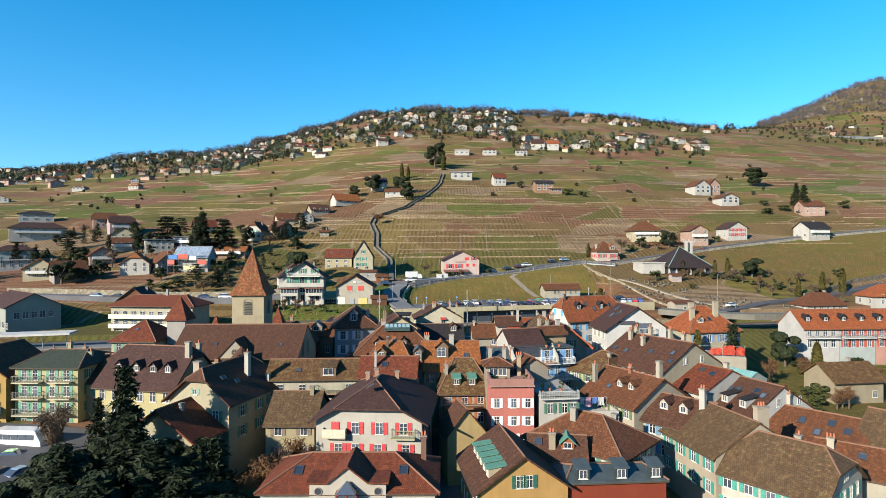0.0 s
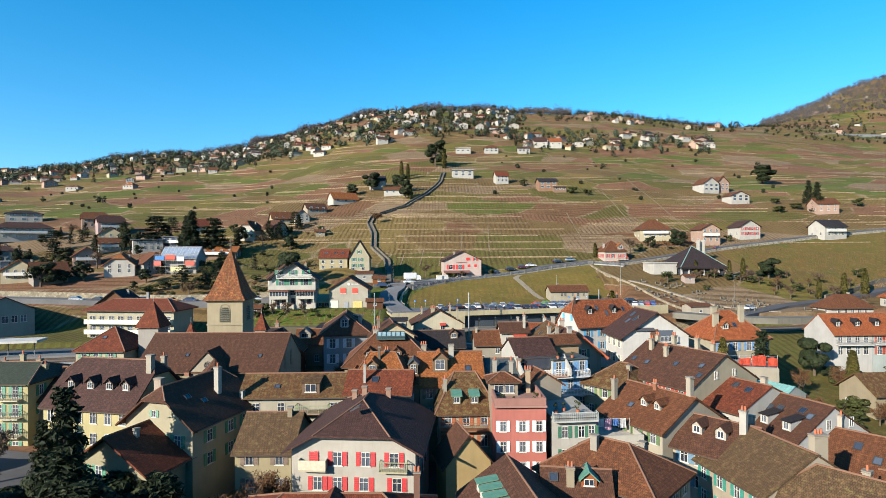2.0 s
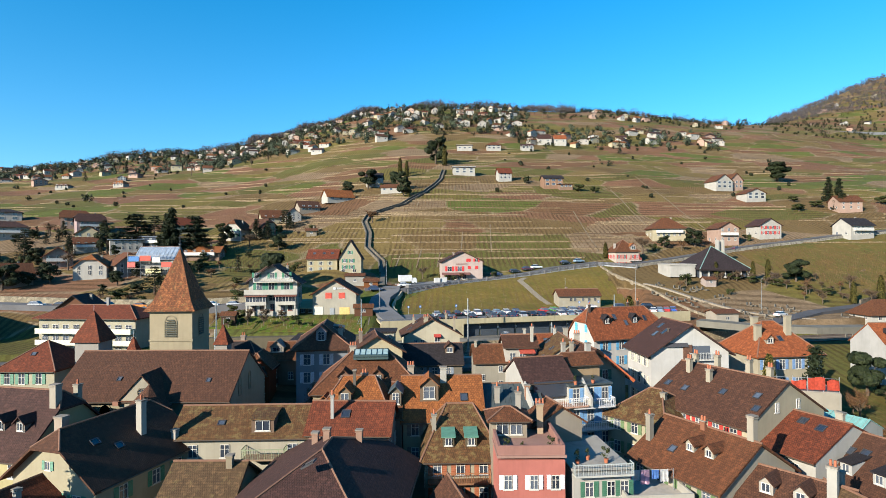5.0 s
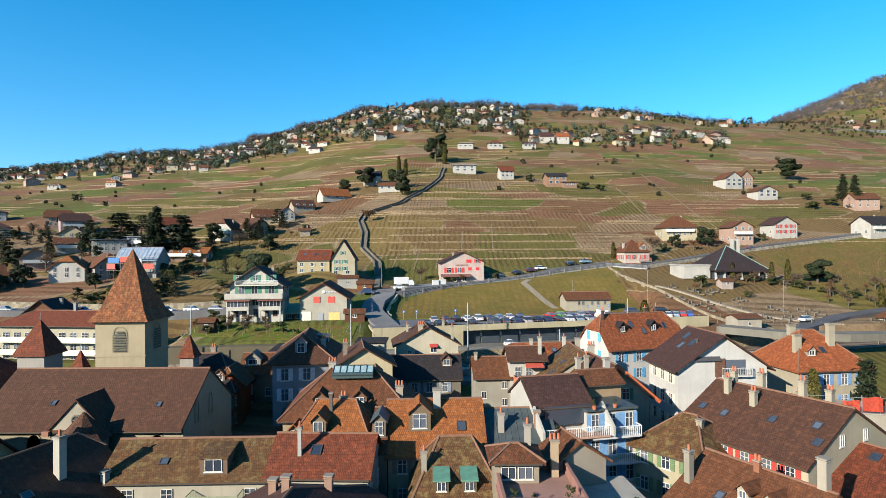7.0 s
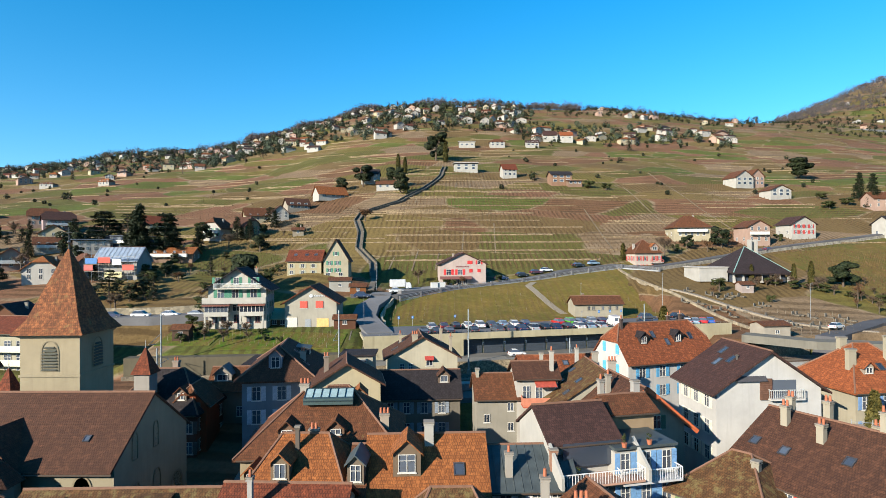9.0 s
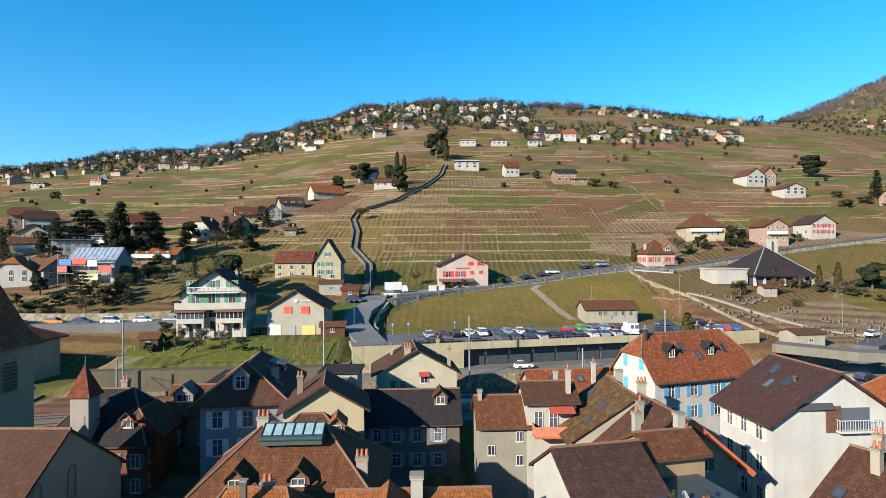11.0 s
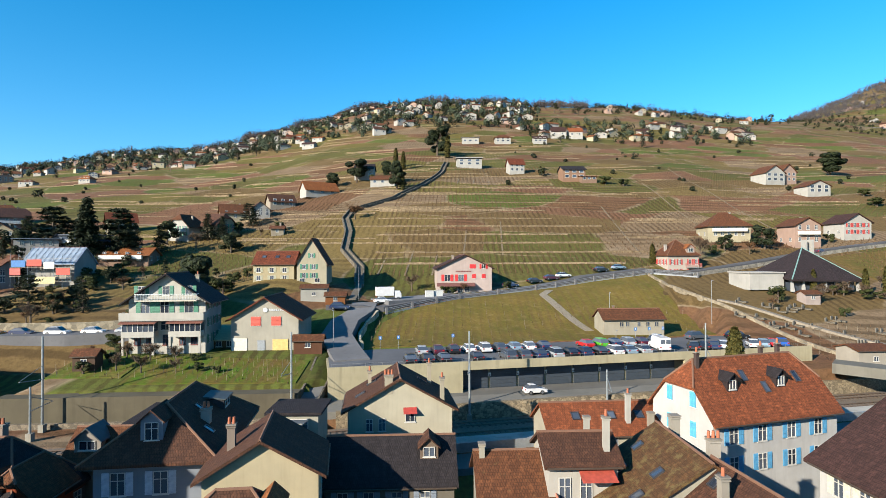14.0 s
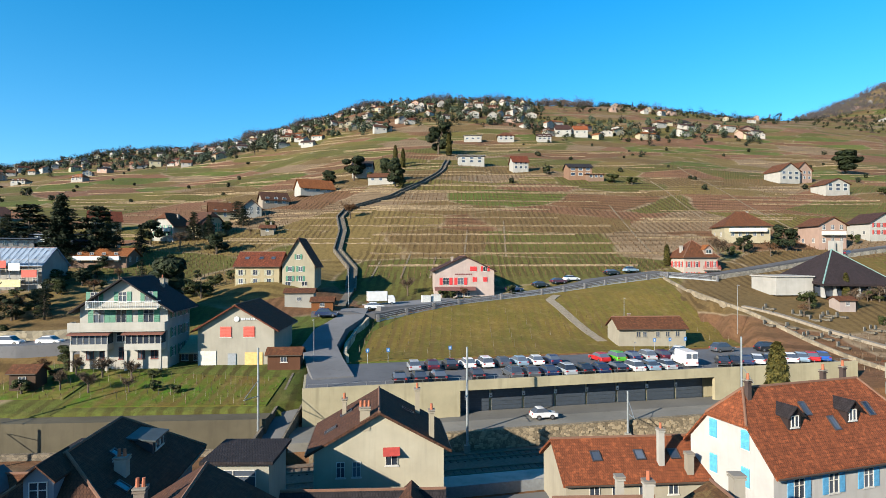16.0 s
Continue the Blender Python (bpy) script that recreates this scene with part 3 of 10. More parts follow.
def village():
    H = house
    hs = {}
    hs["rs"] = H("house", -11.0, 80.6, -4, 13.6, 14.0, 2, 12.3, 16.0, "halfhip", "y", (0.72, 0.68, 0.60), T_PLUM, ov=0.9, cut=0.62, inset=1.5, ge=0.9,
                 label="cream house with red shutters and a half-hipped plum-brown roof")
    hs["front"] = H("house", -11.8, 64.3, 0, 18.0, 9.0, 1.2, 9.1, 11.3, "hip", "x", (0.72, 0.66, 0.55), T_RED, ov=0.5,
                    label="white house with a hipped dark red roof and central gable")
    hs["yellow"] = H("house", -46.2, 89.6, -12, 13.2, 10.6, 2, 14.0, 19.0, "halfhip", "x", (0.76, 0.68, 0.36), T_PLUM, cut=0.3, ge=0.4,
                     label="long pale yellow building with a grey-brown roof and dormers")
    hs["green_gable"] = H("house", -34.4, 86.2, -16, 9.8, 12.0, 2, 13.2, 17.2, "halfhip", "y", (0.66, 0.6, 0.42), T_BROWN, cut=0.35, ov=0.8, ge=0.8,
                          label="cream gabled house with green shutters and a brown roof")
    hs["low"] = H("house", -38.0, 78.2, -15, 10.4, 6.4, 2, 9.8, 13.2, "gable", "y", (0.58, 0.53, 0.36), T_RED, ov=0.9, ge=0.9,
                  label="low cream house with green shutters under a broad dark red roof")
    hs["mossy"] = H("house", -22.8, 83.4, 0, 6.6, 10.0, 2, 10.3, 13.4, "gable", "x", (0.6, 0.52, 0.33), T_STONE,
                    label="small ochre-grey house with a mossy brown tiled roof")
    hs["r1a"] = H("house", -22.2, 93.0, 2, 14.6, 7.0, 3, 14.0, 16.2, "gable", "x", (0.66, 0.62, 0.5), T_MOSS, group="terrace row below the church",
                  label="pale terrace house with a long mossy tiled roof")
    hs["r1b"] = H("house", -10.6, 93.0, -2, 8.8, 7.0, 3, 14.3, 16.6, "gable", "x", (0.66, 0.64, 0.55), T_RED, group="terrace row below the church",
                  label="pale terrace house with a red tiled roof")
    hs["o1"] = H("house", -10.8, 108.0, 4, 14.0, 11.5, 4, 15.6, 19.7, "hip", "x", (0.6, 0.5, 0.33), T_OLD, inset=4.6,
                 label="old house with a weathered orange roof and a glazed rooflight")
    hs["o2"] = H("house", -11.2, 100.6, 0, 8.4, 9.4, 4, 14.2, 17.8, "hip", "x", (0.6, 0.52, 0.36), T_ORANGE, inset=2.2,
                 label="old house with an orange tiled roof and dormers")
    hs["o3"] = H("house", -0.8, 100.2, 3, 9.4, 9.4, 4, 14.0, 17.9, "gable", "x", (0.6, 0.52, 0.36), T_ORANGE,
                 label="old house with an orange tiled roof and gabled dormers")
    hs["slot"] = H("house", -6.2, 99.6, 0, 1.7, 9.0, 4, 14.4, 17.2, "gable", "x", (0.35, 0.3, 0.25), T_OLD, ge=0.0,
                   label="narrow old house with a slate-topped roof")
    hs["brown"] = H("house", 1.3, 93.0, 2, 7.8, 10.5, 3, 12.2, 16.3, "hip", "x", (0.62, 0.56, 0.42), T_MOSS, inset=2.4,
                    label="old house with a steep brown tiled roof and wooden gallery")
    hs["pink"] = H("house", 7.7, 85.6, 1, 6.2, 8.0, 2.4, 14.1, 14.5, "flat", "x", (0.78, 0.27, 0.22), plaster((0.6, 0.36, 0.3)), ov=0.12,
                   label="pink rendered town house with white shutters and a roof terrace")
    hs["w3"] = H("house", 14.0, 87.0, 6, 5.6, 9.0, 2.4, 12.6, 13.0, "flat", "x", WHITE, concrete((0.4, 0.38, 0.34)), ov=0.1,
                 label="white town house with green shutters and a planted roof terrace")
    hs["slate"] = H("house", 6.9, 101.3, 3, 8.6, 7.0, 3, 14.4, 16.6, "gable", "x", WHITE, T_SLATE,
                    label="white town house with a grey standing-seam roof")
    hs["terrace"] = H("house", 12.0, 104.4, 14, 6.6, 7.0, 3, 17.2, 19.4, "gable", "x", WHITE, T_PLUM, ge=0.2,
                      label="white town house with a covered roof terrace and white railing")
    hs["blue"] = H("house", 17.0, 105.4, 14, 5.8, 9.0, 3, 16.2, 16.6, "flat", "x", WHITE, T_SLATE, ov=0.15,
                   label="white town house with blue shutters and stacked balconies")
    hs["grey"] = H("house", 7.1, 126.3, 3, 5.5, 6.4, 7, 15.3, 17.5, "gable", "x", (0.52, 0.49, 0.41), T_OLD,
                   label="grey rendered house with a weathered orange-brown roof")
    hs["bb"] = H("house", 19.4, 123.2, 2, 12.0, 9.0, 7, 15.4, 19.3, "gable", "y", (0.66, 0.62, 0.5), T_MOSS, ov=0.8,
                 label="pale house under a long mossy brown roof")
    hs["b2"] = H("house", 20.9, 115.4, 8, 9.0, 8.0, 6, 15.4, 19.2, "gable", "y", (0.66, 0.6, 0.48), T_BROWN, ov=0.9, ge=0.8,
                 label="house with a brown roof and bright orange barge boards")
    hs["white"] = H("house", 36.8, 120.6, 5, 12.4, 8.6, 5, 17.9, 22.1, "gable", "y", (0.94, 0.93, 0.9), T_PLUM, ov=0.8, ge=0.7,
                    label="large white gabled house with a plum-brown roof and a loggia")
    hs["red"] = H("house", 33.8, 143.0, 19, 16.2, 8.8, 9, 17.2, 22.1, "halfhip", "x", (0.92, 0.91, 0.88), T_RUST, cut=0.5, ov=0.6,
                  label="white house with blue shutters and a broad red roof")
    hs["orange"] = H("house", 55.0, 127.0, 8, 11.4, 10.6, 6, 16.6, 21.2, "hip", "x", (0.66, 0.6, 0.45), T_BRIGHT, inset=4.6,
                     label="large house with a bright orange hipped roof and tall chimneys")
    hs["lr"] = H("house", 35.7, 100.9, -62, 14.4, 14.6, 4, 14.2, 18.3, "gable", "x", (0.72, 0.64, 0.46), T_BROWN, ge=0.2,
                 label="long terrace house with a patched brown roof and many chimneys")
    hs["r2"] = H("house", 41.4, 92.4, -64, 6.6, 12.6, 3, 12.1, 14.9, "gable", "x", (0.78, 0.76, 0.7), T_RED, ge=0.1,
                 label="white terrace house with a red tiled roof")
    hs["w2"] = H("house", 45.6, 87.4, -70, 8.8, 12.6, 2, 10.0, 13.8, "gable", "x", (0.82, 0.82, 0.8), T_BROWN, ge=0.1,
                 label="white gabled house with a grey-brown roof and dark dormers")
    hs["brw"] = H("house", 27.2, 88.2, -62, 10.8, 11.4, 3, 11.6, 15.0, "gable", "x", (0.66, 0.6, 0.48), T_OLD,
                  label="house with a broad red-brown roof and small dormers")
    hs["tn"] = H("house", 32.0, 80.6, -50, 8.0, 9.0, 2, 10.2, 13.0, "gable", "x", (0.66, 0.6, 0.48), T_BROWN,
                 label="house with a brown roof and a red-capped chimney")
    hs["t1"] = H("house", 34.6, 74.4, 11, 11.6, 11.0, 2, 9.4, 13.0, "gable", "y", (0.62, 0.54, 0.42), T_STONE, ge=0.1,
                 label="old house under a mossy stone-coloured tile roof")
    hs["t2"] = H("house", 37.4, 65.8, -52, 10.6, 10.4, 2, 8.6, 12.2, "halfhip", "x", (0.76, 0.72, 0.62), T_STONE, cut=0.5, ov=0.8,
                 label="cream house with green shutters and a half-hipped stone-coloured roof")
    hs["hip1"] = H("house", 16.6, 73.6, -42, 13.0, 9.4, 1.6, 10.0, 13.0, "hip", "x", (0.72, 0.70, 0.62), T_OLD,
                   label="white house with a hipped red-brown roof")
    hs["ochre"] = H("house", 5.7, 66.0, 8, 9.6, 10.6, 1.4, 8.9, 12.2, "gable", "y", (0.74, 0.45, 0.16), T_BROWN, ov=0.6, ge=0.5,
                    label="ochre house with green dormers along its brown roof")
    hs["mansard"] = H("house", 16.4, 65.0, 4, 11.0, 5.4, 1.4, 8.9, 9.7, "hip", "x", (0.36, 0.07, 0.035), T_SLATE, ov=0.25, inset=1.5,
                      label="house with a red-tiled mansard and a grey metal roof")
    hs["peach"] = H("house", 0.6, 80.6, 14, 5.4, 5.0, 2, 9.0, 12.2, "gable", "y", (0.74, 0.55, 0.26), T_BROWN,
                    label="narrow house with a peach-coloured gable")
    hs["rrt"] = H("house", 50.4, 79.6, -50, 11.0, 10.0, 1.6, 8.2, 11.2, "gable", "x", (0.66, 0.62, 0.5), T_OLD,
                  label="house with a patched red-brown roof and rooflights")
    hs["rrt2"] = H("house", 48.0, 71.0, -40, 7.0, 7.0, 1.6, 7.4, 9.8, "gable", "x", (0.6, 0.56, 0.46), T_OLD,
                   label="small house with a red-brown roof")
    hs["re"] = H("house", 59.0, 70.0, -58, 16.0, 12.0, 1.5, 8.2, 12.6, "gable", "x", (0.70, 0.66, 0.48), T_STONE,
                 label="cream house with green shutters and a mossy tiled roof")
    hs["gb"] = H("apartment_building", -65.6, 98.0, -2, 10.4, 11.0, 2, 15.2, 17.0, "hip", "x", (0.74, 0.66, 0.36), tiles((0.10, 0.13, 0.09), (0.08, 0.1, 0.07), 0.3), inset=2.0,
                 label="yellow-green apartment house with stacked balconies", category="building")
    hs["gb2"] = H("house", -56.6, 99.0, -6, 7.0, 10.0, 2, 12.4, 16.0, "gable", "x", (0.58, 0.48, 0.34), T_BROWN,
                  label="beige house with green shutters and a dark brown roof")
    hs["ol"] = H("house", -77.0, 97.0, 0, 11.0, 11.0, 2, 14.0, 18.0, "gable", "y", (0.70, 0.45, 0.15), T_OLD,
                 label="orange house with white balconies")
    hs["nb"] = H("house", -63.4, 118.4, 0, 8.6, 9.6, 4, 16.2, 19.6, "hip", "x", (0.74, 0.70, 0.52), T_RED,
                 label="cream house with green shutters and a red hipped roof")
    hs["dark"] = H("house", -22.3, 132.1, 8.5, 8.8, 14.2, 8, 17.6, 20.7, "hip", "y", (0.42, 0.47, 0.55), T_BROWN, ov=0.9, inset=3.1,
                   label="old house with pale blue walls and a broad dark brown roof")
    hs["cream"] = H("house", -12.2, 125.2, 11, 8.2, 6.8, 7, 17.3, 19.75, "gable", "y", (0.88, 0.76, 0.5), T_BROWN, ov=0.6, ge=0.6,
                    label="house with a bare cream gable wall and brown roof", base=1.5)
    hs["villa"] = H("house", -3.6, 143.4, 8, 10.8, 8.0, 9, 17.4, 20.4, "gable", "y", (0.86, 0.79, 0.6), T_BROWN, ov=0.6, ge=0.5,
                    label="cream gabled house with a brown roof and tall chimneys")
    hs["lowrail"] = H("house", 18.8, 145.4, 6, 13.0, 7.4, 9, 14.2, 16.5, "gable", "x", (0.7, 0.64, 0.5), T_RUST,
                      label="low house with a red-brown roof beside the railway")
    # dark tiles and dark red-brown walls carry the shadow lying over this house
    hs["near_church"] = H("house", -36.4, 127.4, 0, 11.0, 9.0, 7, 13.6, 18.0, "hip", "x", (0.3, 0.12, 0.08), T_DARK, inset=3.5,
                          label="old red-brown house with a steep dark hipped roof")
    hs["orange_small"] = H("house", -32.4, 126.6, 4, 4.2, 5.0, 7, 14.3, 16.4, "halfhip", "y", (0.45, 0.10, 0.04), T_OLD,
                           label="small orange-walled house with a brown gable")
    # neighbours' cast shade put into the roof and wall colours
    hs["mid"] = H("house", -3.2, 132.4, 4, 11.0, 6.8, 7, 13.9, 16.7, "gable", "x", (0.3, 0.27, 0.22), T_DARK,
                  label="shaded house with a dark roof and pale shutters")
    hs["lrl"] = H("house", 26.6, 101.6, -50, 7.6, 10.0, 4, 13.0, 15.8, "hip", "x", (0.66, 0.6, 0.42), T_MOSS, inset=3.0,
                  label="low house with a brown hipped roof and green balcony")
    hs["lane_house"] = H("house", -30.4, 134.6, 4, 5.6, 6.0, 8, 14.4, 16.8, "gable", "x", (0.42, 0.3, 0.22), T_OLD,
                         label="small old house with a dormer in the shaded lane")
    hs["attic"] = H("house", -12.0, 133.8, 2, 4.4, 4.4, 8, 18.7, 19.0, "flat", "x", (0.62, 0.6, 0.5), T_DARK, ov=0.35,
                    label="pale flat-roofed house with a wide white window")
    hs["infill"] = H("house", -11.6, 116.9, 8, 8.2, 5.4, 6, 15.3, 18.1, "hip", "x", (0.5, 0.42, 0.3), T_BROWN, inset=3.0,
                     label="shaded old house with a steep dark brown roof")
    hs["white_gable"] = H("house", 12.0, 125.6, 3, 5.2, 5.0, 7, 17.8, 19.2, "gable", "x", (0.8, 0.76, 0.68), T_BROWN, ov=0.5, ge=0.4,
                          label="white house with a brown roof and a red terrace")
    return hs


HS = village()


# ---- houses on the slope ----
def slope_houses():
    H = house
    hs = {}
    hs["whh"] = H("apartment_house", -44.8, 176.7, 7, 12.0, 9.0, 17.6, 26.2, 30.3, "gable", "y", (0.9, 0.87, 0.78), T_DARK, ov=1.1, ge=1.0,
                  label="cream four-storey house with green shutters and balconies", category="house")
    hs["gar"] = H("house", -29.8, 181.6, 4, 11.2, 12.0, 16.2, 22.8, 26.2, "gable", "y", (0.70, 0.66, 0.55), T_RED, ov=0.8, ge=0.7,
                  label="pale rendered workshop house with two red shuttered windows")
    hs["yelA"] = H("house", -43.0, 226.5, 0, 10.4, 8.0, 27, 31.4, 34.4, "gable", "x", (0.7, 0.6, 0.38), T_RED,
                   label="yellow farmhouse wing with a red-brown roof and rooflights")
    hs["yelB"] = H("house", -33.6, 226.8, 4, 7.4, 9.0, 27, 31.6, 37.6, "gable", "y", (0.72, 0.66, 0.48), T_BROWN, ge=0.5,
                   label="yellow farmhouse with a steep gable")
    hs["pinkh"] = H("house", 4.7, 235.5, 6, 14.4, 11.0, 22.4, 30.0, 33.4, "gable", "y", (0.86, 0.7, 0.64), T_PLUM, ov=0.7, ge=0.7,
                    label="pink roadside house with red shutters", category="house")
    hs["pk2"] = H("house", 68.0, 250.0, 8, 9.4, 9.0, 26, 33.4, 37.6, "hip", "x", (0.84, 0.74, 0.64), T_OLD, inset=4.6,
                  label="pale pink villa with red shutters and an orange pyramid roof")
    hs["barn"] = H("house", 38.6, 199.0, 4, 12.4, 6.0, 17.6, 20.4, 22.0, "gable", "x", (0.62, 0.57, 0.45), T_OLD, ov=0.5,
                   label="low pale farm building with a patched brown roof")
    hs["bigm"] = H("apartment_building", -82.5, 163.0, -6, 24.0, 9.0, 10, 19.0, 21.2, "hip", "x", (0.7, 0.66, 0.5), T_RED, ov=1.0,
                   label="long apartment building with continuous balconies and a dark red roof", category="building")
    hs["hall"] = H("hall", -126.0, 168.0, -40, 24.0, 13.0, 10, 18.6, 22.0, "gable", "x", (0.5, 0.54, 0.48), T_PLUM,
                   label="large hall with a brown roof and pale green-grey walls", category="building")
    for i in range(5):
        hs["row%d" % i] = H("row_house", 91.4 + 9.25 * i, 147.0 + 0.4 * i, 2, 9.1, 10.0, 8, 14.2, 18.2, "gable", "x",
                            [(0.78, 0.77, 0.74), (0.6, 0.68, 0.66), (0.72, 0.4, 0.33), (0.75, 0.6, 0.38), (0.7, 0.68, 0.6)][i], T_BRIGHT, ge=0.1,
                            label=["white", "pale turquoise", "salmon", "ochre", "pale grey"][i] + " row house with a bright orange roof", group="orange-roofed row")
    return hs


SH = slope_houses()


def deck():
    """Car deck over garages, in the frame of its front edge."""
    turn = math.degrees(math.atan2(SKEW, 1.0))
    c = math.cos(radians(turn))
    ob = thing("car_deck", pose(-15.4, 160.7, LANE_Z, 0, 0, turn), "concrete parking deck over a row of dark garage doors", "parking deck", kind="structure")
    L = 80.0 / c
    bm = bmesh.new()
    box(bm, (L / 2, 9.4, 3.85), (L, 18.8, 0.5))
    box(bm, (L / 2, 0.15, 4.4), (L, 0.3, 0.6))
    part("slab", bm, concrete((0.46, 0.41, 0.27)), ob)
    bm = bmesh.new()
    box(bm, (9.9, 0.3, 1.8), (19.8, 0.6, 3.6))
    box(bm, (57.4 + (L - 57.4) / 2, 0.3, 1.8), (L - 57.4, 0.6, 3.6))
    box(bm, (38.6, 0.3, 3.5), (37.6, 0.6, 0.2))
    box(bm, (L / 2, 2.6, 1.8), (L, 0.3, 3.6))
    part("retaining_wall", bm, concrete((0.46, 0.41, 0.27)), ob)
    bm = bmesh.new()
    box(bm, (L / 2, 9.5, 4.12), (L - 0.6, 18.2, 0.05))
    part("parking_surface", bm, asphalt(), ob)
    bm = bmesh.new()
    box(bm, (7.6, -0.02, 1.3), (1.1, 0.08, 2.2))
    part("door", bm, plain((0.05, 0.065, 0.085), 0.5, name="garage_metal"), ob)
    for i in range(8):
        bm = bmesh.new()
        box(bm, (22.2 + i * 4.66, 2.3, 1.45), (4.3, 0.12, 2.9))
        for k in range(5):
            box(bm, (22.2 + i * 4.66, 2.22, 0.4 + 0.55 * k), (4.2, 0.06, 0.46))
        part("garage_door", bm, plain((0.05, 0.065, 0.085), 0.5, name="garage_metal"), ob)
    return ob


deck()


# ---- facades, chimneys, dormers ----
def pyramid_roof(name, parent, c, half, z0, z1, mat, flare=0.0, sides=4):
    """A pointed roof over c; with flare it kicks out at the foot."""
    bm = bmesh.new()
    rings = [(half + flare, z0), (half * 0.93, z0 + 0.16 * (z1 - z0)), (0.08, z1)] if flare else [(half, z0), (half * 0.55, z0 + 0.45 * (z1 - z0)), (0.06, z1)]
    rows = []
    for r, z in rings:
        rows.append([bm.verts.new((c[0] + r * math.sqrt(2 if sides == 4 else 1) * math.cos(a), c[1] + r * math.sqrt(2 if sides == 4 else 1) * math.sin(a), z))
                     for a in (2 * math.pi * (i + 0.5) / sides for i in range(sides))])
    for lo, hi in zip(rows, rows[1:]):
        for i in range(sides):
            j = (i + 1) % sides
            bm.faces.new((lo[i], lo[j], hi[j], hi[i]))
    bm.faces.new(rows[-1])
    bm.faces.new(list(reversed(rows[0])))
    bmesh.ops.recalc_face_normals(bm, faces=bm.faces[:])
    uv_by_slope(bm)
    return part(name, bm, mat, parent)


def pointed_window(name, parent, m, w, hgt, lou=0):
    """A pointed-arch opening in dark stone with louvres or leaded glass."""
    ob = link(name, None, parent, m)
    ob.empty_display_size = 0.2
    arc = []
    for i in range(7):
        a = i / 6 * math.pi / 2
        arc.append((w / 2 * math.cos(a) ** 0.8, hgt * 0.62 + hgt * 0.38 * math.sin(a)))
    outline = [(-w / 2, 0), (w / 2, 0)] + arc + [(-x, z) for x, z in reversed(arc[:-1])]
    bm = bmesh.new()
    bm.faces.new([bm.verts.new((x, 0.02, z)) for x, z in outline])
    part("pane", bm, glass(), ob)
    bm = bmesh.new()
    n = len(outline)
    for i in range(n):
        (x1, z1), (x2, z2) = outline[i], outline[(i + 1) % n]
        if abs(x1 - x2) + abs(z1 - z2) > 0.01:
            k = 1.22
            vs = [bm.verts.new(p) for p in ((x1, -0.05, z1), (x2, -0.05, z2), (x2 * k, -0.05, z2 * 1.06 - 0.08), (x1 * k, -0.05, z1 * 1.06 - 0.08),
                                            (x1, 0.1, z1), (x2, 0.1, z2))]
            bm.faces.new(vs[:4])
            bm.faces.new((vs[0], vs[1], vs[5], vs[4]))
    part("surround", bm, plaster((0.45, 0.39, 0.27)), ob)
    for i in range(lou):
        bm = bmesh.new()
        zz = (i + 0.5) * hgt * 0.86 / lou
        ww = w if zz < hgt * 0.6 else w * max(0.25, 1 - ((zz / hgt - 0.6) / 0.4) ** 1.6)
        m4 = Matrix.Translation((0, -0.05, zz)) @ Matrix.Rotation(radians(35), 4, "X") @ Matrix.Diagonal((ww, 0.32, 0.05, 1))
        bmesh.ops.create_cube(bm, size=1.0, matrix=m4)
        part("louvre", bm, plain((0.07, 0.075, 0.06), 0.8, vary=0.3, name="louvre_wood"), ob)
    return ob


